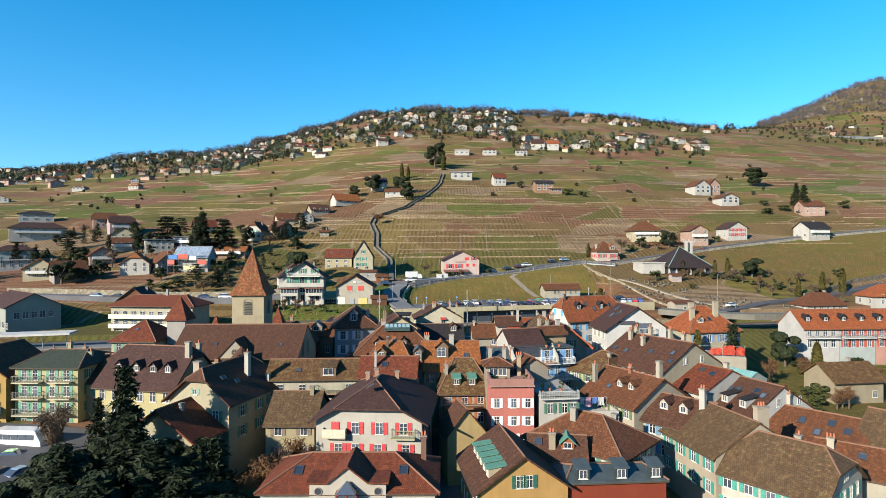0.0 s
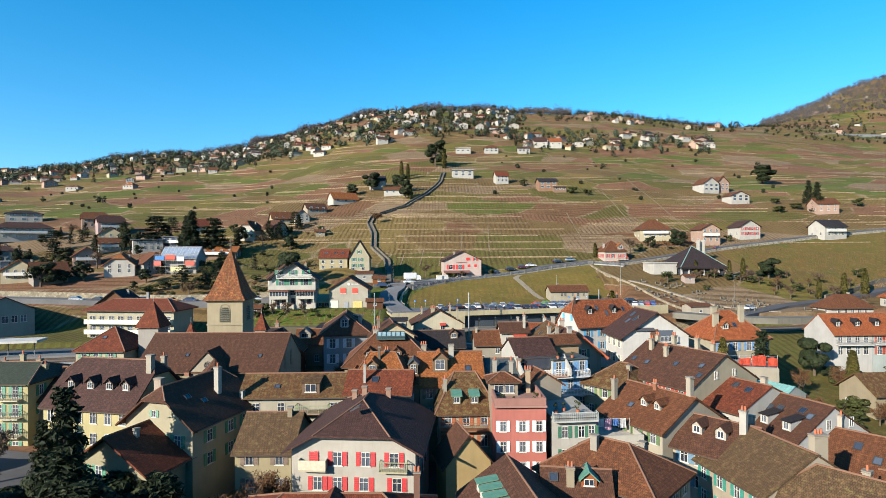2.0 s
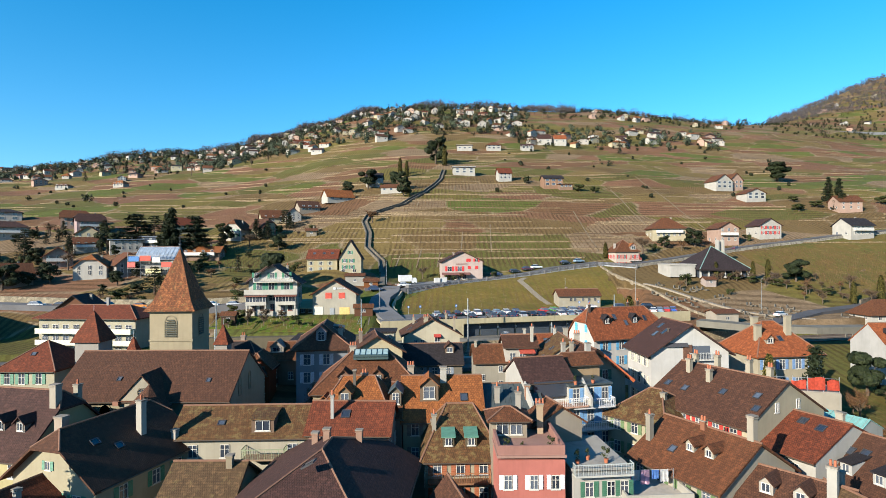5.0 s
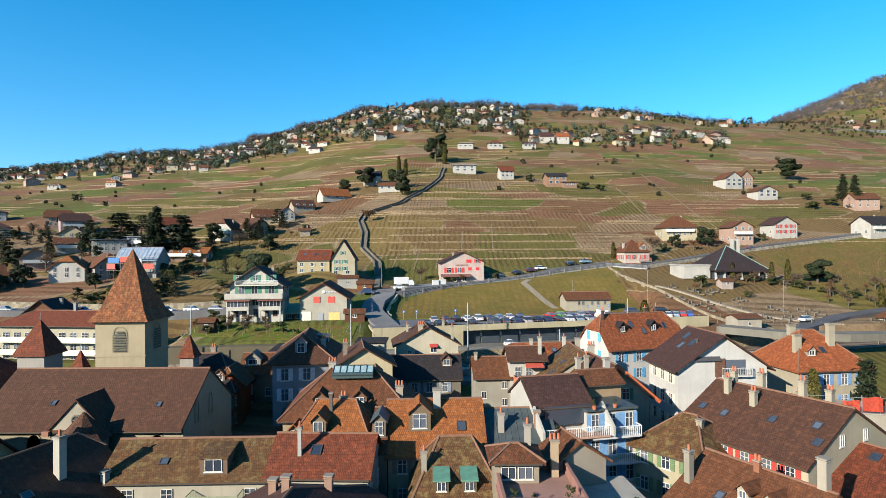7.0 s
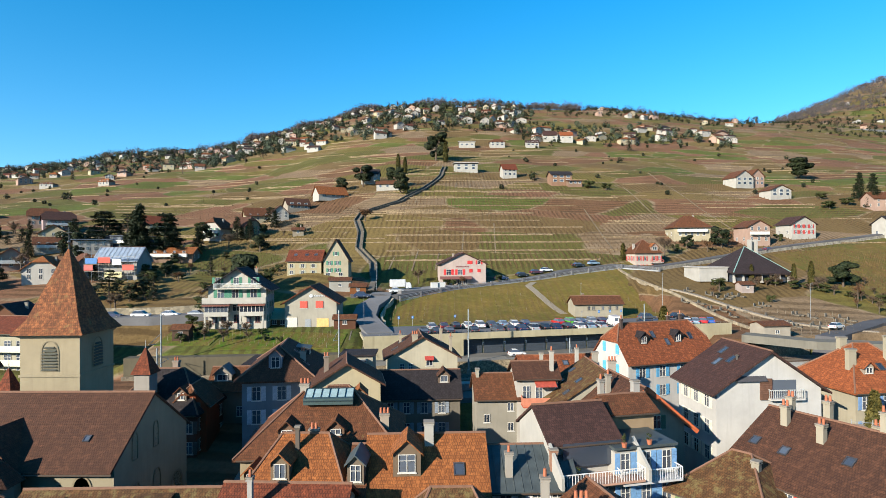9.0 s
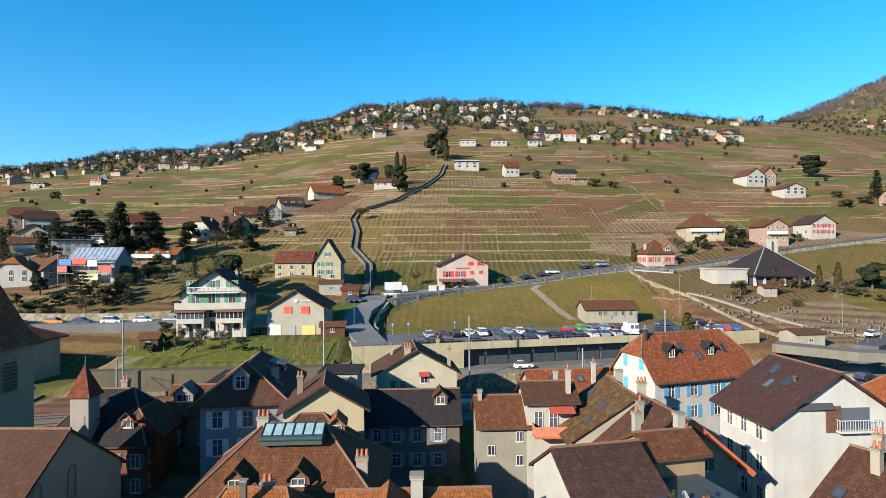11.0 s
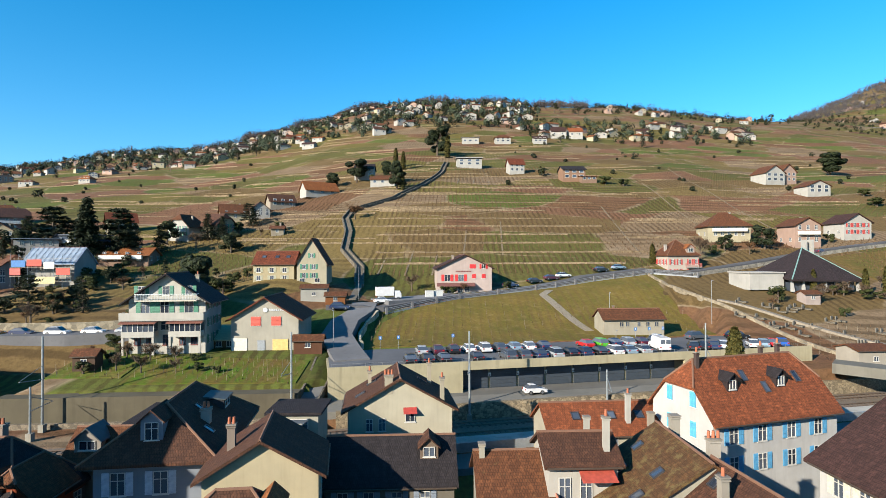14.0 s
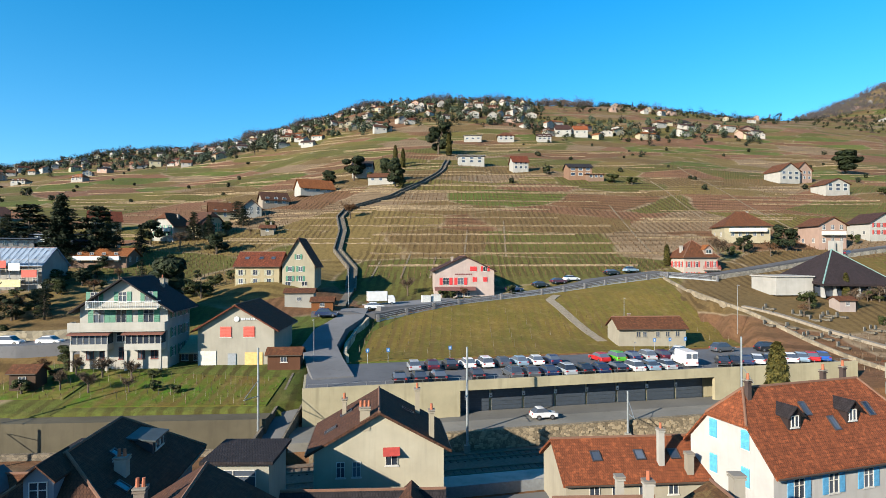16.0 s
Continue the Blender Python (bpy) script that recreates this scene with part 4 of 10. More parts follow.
def church_details():
    nave = [o for o in scene.objects if o.name == "church_nave"][0]
    h = dict(ob=nave, w=22.2, d=13.0, z0=nave.location.z, eave=15.7 - nave.location.z, ridge=20.2 - nave.location.z, roof="gable", axis="x", ov=0.7)
    zf = nave.location.z
    for x in (-9.0, 2.6, 8.4, -4.5):
        pointed_window("window", nave, pose(x, -6.52, 11.0 - zf), 1.5, 3.6)
    for y in (-3.2, 0.4):
        pointed_window("window", nave, pose(11.12, y, 9.6 - zf, 0, 0, 90), 1.2, 3.2)
        pointed_window("window", nave, pose(11.12, y - 0.2, 15.0 - zf, 0, 0, 90), 0.8, 2.4)
    pointed_window("door", nave, pose(11.12, 4.2, 6.0 - zf, 0, 0, 90), 2.4, 5.0)
    for x, y in ((-4, -4.2), (7.5, -4.4)):
        skylight(h, x, y, 0.5, 0.6)
    # side gable with a rose window
    bm = bmesh.new()
    box(bm, (0.4, -5.3, 7.6 - zf), (5.6, 3.6, 15.6))
    vs = [bm.verts.new((x + 0.4, y, z - zf)) for y in (-7.1, -3.5) for x, z in ((-2.8, 15.4), (2.8, 15.4), (0, 18.3))]
    bm.faces.new(vs[:3])
    bm.faces.new(vs[3:])
    for i in range(3):
        j = (i + 1) % 3
        bm.faces.new((vs[i], vs[j], vs[3 + j], vs[3 + i]))
    part("side_gable", bm, plaster((0.62, 0.57, 0.45)), nave)
    bm = bmesh.new()
    solid(bm, [[(-2.9, -7.3, 15.0 - zf), (0.4, -7.3, 18.5 - zf), (0.4, -2.5, 18.5 - zf), (-2.9, -2.5, 15.0 - zf)],
               [(0.4, -7.3, 18.5 - zf), (3.7, -7.3, 15.0 - zf), (3.7, -2.5, 15.0 - zf), (0.4, -2.5, 18.5 - zf)]], 0.2)
    bmesh.ops.recalc_face_normals(bm, faces=bm.faces[:])
    uv_by_slope(bm)
    part("side_roof", bm, T_BROWN, nave)
    bm = bmesh.new()
    bmesh.ops.create_circle(bm, cap_ends=True, segments=16, radius=0.42, matrix=Matrix.Translation((0.4, -7.14, 16.3 - zf)) @ Matrix.Rotation(radians(90), 4, "X"))
    rose = part("rose_window", bm, glass(), nave)
    bm = bmesh.new()
    for i in range(16):
        a, b = 2 * math.pi * i / 16, 2 * math.pi * (i + 1) / 16
        tube(bm, (0.4 + 0.5 * math.cos(a), -7.16, 16.3 - zf + 0.5 * math.sin(a)), (0.4 + 0.5 * math.cos(b), -7.16, 16.3 - zf + 0.5 * math.sin(b)), 0.09, 0.09, 5)
    for a in (0, math.pi / 2):
        tube(bm, (0.4 - 0.45 * math.cos(a), -7.17, 16.3 - zf - 0.45 * math.sin(a)), (0.4 + 0.45 * math.cos(a), -7.17, 16.3 - zf + 0.45 * math.sin(a)), 0.05, 0.05, 5)
    part("tracery", bm, plaster((0.4, 0.35, 0.27)), rose)
    bm = bmesh.new()
    tube(bm, (2.1, -8.6, -0.4), (2.1, -8.6, 15.0 - zf), 2.2, 2.2, 8)
    part("stair_turret", bm, plaster((0.6, 0.54, 0.42)), nave)
    pyramid_roof("turret_roof", nave, (2.1, -8.6), 2.6, 14.9 - zf, 17.6 - zf, T_BROWN, 0, 8)
    # eaves coping on the side gable's shoulders
    for sx in (-2.6, 3.4):
        bm = bmesh.new()
        box(bm, (sx, -6.9, 15.0 - zf), (0.7, 1.4, 0.5))
        part("kneeler", bm, plaster((0.55, 0.28, 0.2)), nave)
    # tower
    tz = 3.0
    tower = thing("church_tower", pose(-38.7, 110.7, tz, 0, 0, 1.5), "square pale stone bell tower with a tiled spire", "church tower")
    bm = bmesh.new()
    box(bm, (0, 0, (25.1 - tz) / 2 - 0.5), (5.9, 5.9, 26.1 - tz))
    box(bm, (0, 0, 21.2 - tz), (6.1, 6.1, 0.22))
    box(bm, (0, 0, 25.2 - tz), (6.3, 6.3, 0.3))
    part("tower_wall", bm, plaster((0.62, 0.53, 0.36)), tower)
    for face, m in (("f", pose(0, -2.96, 21.7 - tz)), ("r", pose(2.96, 0, 21.7 - tz, 0, 0, 90)), ("l", pose(-2.96, 0, 21.7 - tz, 0, 0, -90)), ("b", pose(0, 2.96, 21.7 - tz, 0, 0, 180))):
        pointed_window("belfry_opening", tower, m, 1.5, 2.9, 8)
    pyramid_roof("spire", tower, (0, 0), 2.85, 25.3 - tz, 33.9 - tz, tiles((0.56, 0.2, 0.07), (0.26, 0.1, 0.05), 0.4), 0.75)
    bm = bmesh.new()
    tube(bm, (0, 0, 33.7 - tz), (0, 0, 36.2 - tz), 0.05, 0.03, 6)
    bmesh.ops.create_uvsphere(bm, u_segments=8, v_segments=6, radius=0.18, matrix=Matrix.Translation((0, 0, 34.6 - tz)))
    tube(bm, (-0.3, 0, 35.6 - tz), (0.35, 0, 35.6 - tz), 0.03, 0.03, 5)
    part("finial", bm, plain((0.2, 0.2, 0.2), 0.4, 0.8, name="iron"), tower)
    # pinnacled small roofs about the choir
    for x, y, z0_, z1_, r in ((-37.5, 123.4, 18.2, 21.4, 1.15), (-46.5, 112.5, 17.0, 21.0, 1.3), (-56.8, 119.5, 19.4, 24.2, 2.2)):
        t = thing("turret", pose(x, y, 3.0), "small stone turret with a pointed red tiled roof", "turret", "church turrets")
        bm = bmesh.new()
        box(bm, (0, 0, (z0_ - 3) / 2), (r * 1.7, r * 1.7, z0_ - 3.0))
        part("turret_wall", bm, plaster((0.55, 0.52, 0.48)), t)
        pyramid_roof("turret_roof", t, (0, 0), r, z0_ - 3.0, z1_ - 3.0, T_RED, 0.15)
        bm = bmesh.new()
        tube(bm, (0, 0, z1_ - 3.2), (0, 0, z1_ - 2.0), 0.05, 0.02, 6)
        part("finial", bm, plain((0.6, 0.6, 0.62), 0.4, 0.6, name="zinc"), t)


church_details()


bars_ = bars


def balcony(h, face, x, z, w, depth=1.1, c=(0.6, 0.58, 0.52), rail=(0.7, 0.7, 0.68), bars=True):
    """A slab with a railing on a face, its floor at height z in the world."""
    bo = link("balcony", None, h["ob"], face_pose(h, face, x, z - h["z0"]))
    bo.empty_display_size = 0.2
    bm = bmesh.new()
    box(bm, (0, -depth / 2, -0.09), (w, depth, 0.18))
    part("slab", bm, concrete(c), bo)
    mat = plain(rail, 0.6, name="railing_paint")

    def grille(length):
        out = bmesh.new()
        n = max(2, int(length / 0.24))
        xs = []
        for i in range(n + 1):
            p = -length / 2 + 0.015 + i * (length - 0.03) / n
            xs += [p - 0.015, p + 0.015]
        bars_(out, xs, [0.0, 0.95, 1.03], lambda a, b: b == 1 or a % 2 == 0 or not bars, -0.02, 0.02)
        return out

    bm = grille(w)
    bm.transform(Matrix.Translation((0, -depth + 0.04, 0)))
    part("railing", bm, mat, bo)
    for s in (-1, 1):
        bm = grille(depth - 0.1)
        bm.transform(Matrix.Translation((s * (w / 2 - 0.03), -depth / 2 + 0.04, 0)) @ Matrix.Rotation(radians(90), 4, "Z"))
        part("side_railing", bm, mat, bo)
    return bo


def awning(h, face, x, z, w, depth=1.2, c=(0.7, 0.68, 0.62)):
    bm = bmesh.new()
    solid(bm, [[(-w / 2, -depth, -0.5), (w / 2, -depth, -0.5), (w / 2, 0, 0), (-w / 2, 0, 0)]], 0.05)
    me = mesh_of("awning", bm, plain(c, 0.8, vary=0.25, name="awning_cloth"))
    link("awning", me, h["ob"], face_pose(h, face, x, z - h["z0"], 0.01))


def dress_village(hs):
    h = hs["rs"]
    for x, c in ((-4.3, 0), (-1.7, 1), (1.4, 1), (4.5, 1)):
        window(h, "f", x, 11.0 - h["z0"], 1.0, 1.5, RED_S, open_=bool(c))
    windows(h, "f", (-3.9, -1.7, 1.2, 4.8), (8.3, 5.6), shut=RED_S)
    windows(h, "r", (-4, 0, 4), (10.6, 8.0), shut=RED_S)
    balcony(h, "f", -4.3, 10.0, 3.0, 0.9, (0.45, 0.4, 0.3), (0.55, 0.5, 0.38), False)
    balcony(h, "f", 4.5, 10.0, 3.0, 0.9, (0.4, 0.38, 0.26), (0.3, 0.32, 0.2))
    skylight(h, -0.1, -5.0, 0.9, 1.1)
    for x, y in ((-0.6, 2.0), (2.0, 4.2), (-2.2, 3.5)):
        chimney(h, x, y, 1.0, 0.7, 0.6, (0.5, 0.32, 0.24), 0)
    # stair gable and flat wings of the foreground house
    h = hs["front"]
    zb = h["z0"]
    bm = bmesh.new()
    box(bm, (0.1, -3.6, (10.0 - zb) / 2), (7.8, 3.0, 10.0 - zb))
    pts = [(-1.9, 10.0), (2.1, 10.0), (0.1, 11.5)]
    vs = [bm.verts.new((x, y, z - zb)) for y in (-5.1, -1.6) for x, z in pts]
    bm.faces.new(vs[:3])
    bm.faces.new(vs[3:])
    for i in range(3):
        j = (i + 1) % 3
        bm.faces.new((vs[i], vs[j], vs[3 + j], vs[3 + i]))
    gw = part("gable_wall", bm, plaster((0.76, 0.70, 0.6)), h["ob"])
    bm = bmesh.new()
    solid(bm, [[(-4.1, -5.4, 10.1 - zb), (-2.0, -5.4, 10.1 - zb), (-2.0, 0.5, 10.25 - zb), (-4.1, 0.5, 10.25 - zb)],
               [(-2.0, -5.4, 10.1 - zb), (0.1, -5.4, 11.75 - zb), (0.1, 0.5, 11.75 - zb), (-2.0, 0.5, 10.25 - zb)],
               [(0.1, -5.4, 11.75 - zb), (2.2, -5.4, 10.1 - zb), (2.2, 0.5, 10.25 - zb), (0.1, 0.5, 11.75 - zb)],
               [(2.2, -5.4, 10.1 - zb), (4.3, -5.4, 10.1 - zb), (4.3, 0.5, 10.25 - zb), (2.2, 0.5, 10.25 - zb)]], 0.18)
    bmesh.ops.recalc_face_normals(bm, faces=bm.faces[:])
    uv_by_slope(bm)
    part("gable_roof", bm, T_RED, h["ob"])
    for x in (-2.9, 3.2):
        bm = bmesh.new()
        bmesh.ops.create_circle(bm, cap_ends=True, segments=18, radius=0.34, matrix=Matrix.Translation((x, -5.12, 9.1 - zb)) @ Matrix.Rotation(radians(90), 4, "X"))
        rw = part("round_window", bm, glass(), h["ob"])
        bm = bmesh.new()
        for i in range(18):
            a, b = 2 * math.pi * i / 18, 2 * math.pi * (i + 1) / 18
            tube(bm, (x + 0.38 * math.cos(a), -5.13, 9.1 - zb + 0.38 * math.sin(a)), (x + 0.38 * math.cos(b), -5.13, 9.1 - zb + 0.38 * math.sin(b)), 0.05, 0.05, 5)
        part("window_frame", bm, plaster((0.5, 0.4, 0.32)), rw)
    bm = bmesh.new()
    box(bm, (0.1, -5.6, (9.3 - zb) / 2), (1.9, 1.0, 9.3 - zb))
    bay = part("bay_window", bm, glass(), h["ob"])
    bm = bmesh.new()
    for x in (-0.9, 0.1, 1.1):
        box(bm, (x, -6.14, (9.3 - zb) / 2), (0.14, 0.1, 9.3 - zb))
    for z in range(5):
        box(bm, (0.1, -6.14, 9.2 - zb - z * 1.15), (2.1, 0.12, 0.14))
    for s in (-0.95, 1.15):
        for z in range(5):
            box(bm, (s, -5.6, 9.2 - zb - z * 1.15), (0.12, 1.1, 0.14))
    part("bay_frame", bm, plain((0.28, 0.03, 0.03), 0.5, name="red_metal"), bay)
    pyramid_roof("bay_roof", bay, (0.1, -5.5), 1.0, 9.3 - zb, 10.3 - zb, glass())
    for x in (-5.6, 5.6):
        skylight(h, x, -2.3, 0.9, 1.1)
    windows(h, "f", (-7.5, -5.6, 5.6, 7.5), (7.6,), w=0.9, hh=1.2)
    chimney(h, 7.6, 2.0, 2.6, 0.7, 0.7, (0.3, 0.16, 0.12), 2)

    h = hs["yellow"]
    windows(h, "f", spread(13.2, 6, 1.2), (12.5, 9.8, 6.6), shut=None, w=0.95, hh=1.5)
    for x in (-4.0, -1.0, 1.9, 4.4):
        dormer(h, x, -3.6, 1.1, 1.1, 1.6, T_PLUM, (0.35, 0.3, 0.26))
    chimney(h, 6.1, -1.2, 2.0, 0.9, 0.9, (0.62, 0.56, 0.46), 0)
    chimney(h, 5.6, 2.0, 2.0, 0.7, 0.7, (0.6, 0.55, 0.45), 1)

    h = hs["green_gable"]
    windows(h, "f", (0.2, 2.8), (10.9,), shut=GREEN_S, w=1.0, hh=1.5)
    window(h, "f", -1.4, 11.2 - h["z0"], 0.6, 0.9, GREEN_S)
    window(h, "f", -0.6, 14.0 - h["z0"], 0.6, 0.8, GREEN_S)
    windows(h, "r", (-3, 1, 4), (11.0, 8.2), shut=GREEN_S)
    chimney(h, 2.6, 1.5, 3.2, 0.8, 0.8, (0.72, 0.68, 0.6), 1)
    chimney(h, 4.4, 4.2, 1.0, 0.6, 0.6, (0.7, 0.66, 0.6), 0)
    chimney(h, -2.6, -3.0, 2.4, 1.2, 0.9, (0.62, 0.52, 0.42), 0)
    for x, y in ((2.0, -3.4), (3.0, -1.6)):
        skylight(h, x, y, 0.8, 0.6)
    h = hs["low"]
    windows(h, "f", (-3.6, -1.4), (9.0, 6.4), shut=GREEN_S, w=0.9, hh=1.4)
    windows(h, "f", (2.6,), (6.4,), shut=GREEN_S, w=0.9, hh=1.3)
    chimney(h, 1.2, -0.6, 0.8, 0.6, 0.5, (0.62, 0.6, 0.55), 0)
    h = hs["mossy"]
    windows(h, "f", (-1.6, 1.9), (9.2, 6.4), shut=(0.14, 0.09, 0.06), w=0.95, hh=1.2)
    chimney(h, 2.0, -0.5, 1.0, 0.7, 0.7, (0.5, 0.42, 0.3), 0)
    h = hs["r1a"]
    windows(h, "f", (-5.2, -1.8, 5.4), (12.2, 9.4), w=1.0, hh=1.4)
    dormer(h, 2.2, -3.4, 2.4, 1.5, 1.8, T_MOSS, (0.3, 0.2, 0.14), kind="shed")
    skylight(h, -2.6, -2.2, 0.7, 0.6)
    balcony(h, "f", 2.6, 11.8, 4.4, 1.6, (0.3, 0.22, 0.15), (0.25, 0.3, 0.18))
    h = hs["r1b"]
    windows(h, "f", (-2.8, 0.4, 2.6), (12.4, 9.6), w=1.0, hh=1.4)
    skylight(h, -0.6, -1.6, 0.9, 1.0)
    chimney(h, -2.0, -2.0, 2.4, 0.4, 0.4, (0.6, 0.58, 0.55), 1)
    windows(h, "r", (-2.0, 1.5), (12.0, 9.0), w=1.0, hh=1.4)

    h = hs["o1"]
    windows(h, "f", spread(14, 5), (14.0, 11.0), w=0.9, hh=1.3)
    bm = bmesh.new()
    box(bm, (0.2, -1.25, h["ridge"] - 0.6), (4.7, 1.9, 0.6))
    rl = part("rooflight_base", bm, plain((0.06, 0.1, 0.1), 0.5, 0.3, name="dark_metal"), h["ob"])
    bm = bmesh.new()
    solid(bm, [[(-2.1, -2.2, h["ridge"] - 0.55), (2.5, -2.2, h["ridge"] - 0.55), (2.5, -0.3, h["ridge"] + 0.2), (-2.1, -0.3, h["ridge"] + 0.2)]], 0.06)
    part("glazing", bm, plain((0.3, 0.42, 0.44), 0.12, 0.0, 0.2, 2.0, "rooflight_glass"), rl)
    bm = bmesh.new()
    for i in range(7):
        x = -2.12 + i * 0.772
        tube(bm, (x, -2.2, h["ridge"] - 0.51), (x, -0.3, h["ridge"] + 0.24), 0.05, 0.05, 5)
    for y, z in ((-2.22, -0.53), (-0.28, 0.22)):
        tube(bm, (-2.15, y, h["ridge"] + z), (2.55, y, h["ridge"] + z), 0.06, 0.06, 5)
    part("glazing_bar", bm, plain((0.04, 0.07, 0.08), 0.5, 0.4, name="dark_metal"), rl)
    for x in (-3.2, 1.2):
        dormer(h, x, -4.4, 1.6, 0.7, 1.2, T_OLD, (0.3, 0.18, 0.12))
    chimney(h, -2.4, 0.2, 1.4, 1.0, 0.8, (0.62, 0.58, 0.5), 3)
    chimney(h, 5.6, -2.8, 1.4, 1.0, 0.8, (0.6, 0.5, 0.4), 3)
    h = hs["o2"]
    dormer(h, -1.2, -3.6, 1.5, 1.6, 2.0, T_ORANGE, (0.32, 0.24, 0.16))
    dormer(h, -4.0, -2.2, 1.2, 0.9, 1.2, T_ORANGE, (0.32, 0.24, 0.16))
    windows(h, "f", spread(8.4, 4), (12.8, 9.8), w=0.9, hh=1.4)
    chimney(h, -0.4, -1.2, 1.8, 0.4, 0.4, (0.2, 0.17, 0.14), 0)
    chimney(h, 0.6, 0.4, 1.0, 0.9, 0.7, (0.55, 0.5, 0.44), 2)
    h = hs["o3"]
    dormer(h, -1.6, -3.0, 2.2, 2.0, 2.4, T_ORANGE, (0.3, 0.22, 0.15))
    windows(h, "f", spread(9.4, 4), (12.6, 9.8), w=0.9, hh=1.4, shut=(0.16, 0.1, 0.07))
    chimney(h, 0.2, -0.6, 1.6, 0.9, 0.9, (0.66, 0.64, 0.58), 0)
    skylight(h, 2.6, -2.6, 0.8, 1.0)
    h = hs["slot"]
    dormer(h, 0, -3.4, 1.3, 1.8, 2.0, T_SLATE, (0.3, 0.24, 0.18))
    h = hs["brown"]
    for x in (-1.4, 1.0):
        dormer(h, x, -4.4, 1.2, 1.1, 1.3, T_COPPER, (0.2, 0.16, 0.1), kind="shed")
    windows(h, "f", (-2.6, -0.2, 2.2), (11.0, 8.2), w=0.9, hh=1.5, shut=(0.32, 0.1, 0.04))
    balcony(h, "f", -0.4, 9.9, 6.4, 1.3, (0.25, 0.13, 0.07), (0.3, 0.12, 0.05))
    windows(h, "l", (0.5,), (11.0, 8.0), w=0.8, hh=1.3)
    chimney(h, -2.9, -2.6, 2.8, 0.55, 0.55, (0.5, 0.46, 0.38), 1)
    chimney(h, -3.0, 0.4, 1.4, 0.5, 0.5, (0.5, 0.46, 0.38), 0)
    h = hs["pink"]
    windows(h, "f", (-2.2, 0.2, 2.2), (12.0, 9.5, 7.0), w=0.75, hh=1.3, shut=(0.75, 0.76, 0.78))
    bm = bmesh.new()
    for y, lx, ly in ((-3.9, 6.2, 0.25), (3.9, 6.2, 0.25)):
        box(bm, (0, y, h["ridge"] + 0.45), (lx, ly, 0.9))
    for x in (-3.0, 3.0):
        box(bm, (x, 0, h["ridge"] + 0.45), (0.25, 7.6, 0.9))
    part("parapet", bm, plaster((0.58, 0.3, 0.25)), h["ob"])
    pent = house("penthouse", 6.2, 88.0, 1, 3.6, 3.0, 13.2, 16.6, 17.3, "hip", "x", (0.5, 0.42, 0.32), T_OLD, ov=0.5, label="small glazed rooftop room with a tiled roof", base=0.2)
    windows(pent, "f", (-0.7, 0.7), (15.6,), w=1.2, hh=1.5)
    chimney(h, 1.9, 2.4, 3.0, 0.7, 0.7, (0.66, 0.5, 0.34), 3)
    chimney(h, -0.2, 3.5, 4.0, 0.6, 0.6, (0.6, 0.55, 0.48), 1)
    shd = house("rooftop_shelter", 11.6, 91.2, 14, 5.0, 3.4, 12.0, 15.4, 17.0, "gable", "y", (0.5, 0.44, 0.36), T_OLD, label="tiled rooftop shelter above a planted terrace", base=0.2, category="shelter")
    h = hs["w3"]
    windows(h, "f", (-1.2, 0.9, 2.2), (11.0, 8.2, 5.6), w=0.8, hh=1.4, shut=(0.05, 0.16, 0.1))
    balcony(h, "f", 0, 12.6, 5.6, 0.9, (0.5, 0.5, 0.46), (0.42, 0.46, 0.45))
    h = hs["slate"]
    windows(h, "f", (-3.0, -1.4, 1.2, 2.8), (13.2, 10.4), w=0.9, hh=1.5, shut=(0.72, 0.73, 0.74))
    chimney(h, -1.0, -2.6, 1.8, 0.7, 0.6, (0.6, 0.55, 0.48), 1)
    chimney(h, 2.8, -2.2, 1.6, 0.7, 0.6, (0.55, 0.3, 0.2), 0)
    seams = bmesh.new()
    k = (h["ridge"] - h["eave"]) / 3.5
    for i in range(13):
        x = -4.2 + i * 0.7
        tube(seams, (x, -4.0, h["eave"] - 0.5 * k + 0.03), (x, 0, h["ridge"] + 0.03), 0.03, 0.03, 4)
    part("standing_seam", seams, T_SLATE, h["roof_ob"])
    h = hs["terrace"]
    windows(h, "f", (-2.2, 0, 2.2), (12.6, 9.8), w=1.0, hh=1.5, shut=(0.72, 0.73, 0.76))
    bm = bmesh.new()
    box(bm, (0.4, -4.02, 16.0 - h["z0"]), (5.4, 0.04, 2.0))
    part("terrace_opening", bm, glass(), h["ob"])
    balcony(h, "f", 0.4, 14.2, 7.6, 2.6, (0.5, 0.3, 0.22), (0.8, 0.78, 0.76))
    for sx in (-3.6, 4.2):
        bm = bmesh.new()
        vs = [bm.verts.new((x, y, z - h["z0"])) for x in (sx, sx + 0.25) for y, z in ((-4.0, 14.2), (-6.6, 14.2), (-6.6, 15.2), (-4.0, 17.2))]
        bm.faces.new(vs[:4])
        bm.faces.new(vs[4:])
        for i in range(4):
            j = (i + 1) % 4
            bm.faces.new((vs[i], vs[j], vs[4 + j], vs[4 + i]))
        part("cheek_wall", bm, plaster(WHITE), h["ob"])
    h = hs["blue"]
    windows(h, "f", (-2.0, 0, 2.0), (15.2, 12.4, 9.6, 6.8), w=0.9, hh=1.7, shut=BLUE_S)
    for z in (13.9, 11.1, 8.4, 5.6):
        balcony(h, "f", 0, z, 5.6, 1.2, (0.6, 0.6, 0.6), (0.75, 0.77, 0.8))
    awn = house("rooftop_room", 18.0, 107.6, 14, 4.4, 4.0, 16.2, 18.4, 19.4, "gable", "x", (0.55, 0.4, 0.25), T_OLD, label="rooftop room with a patched tile roof and chimneys", base=0.2)
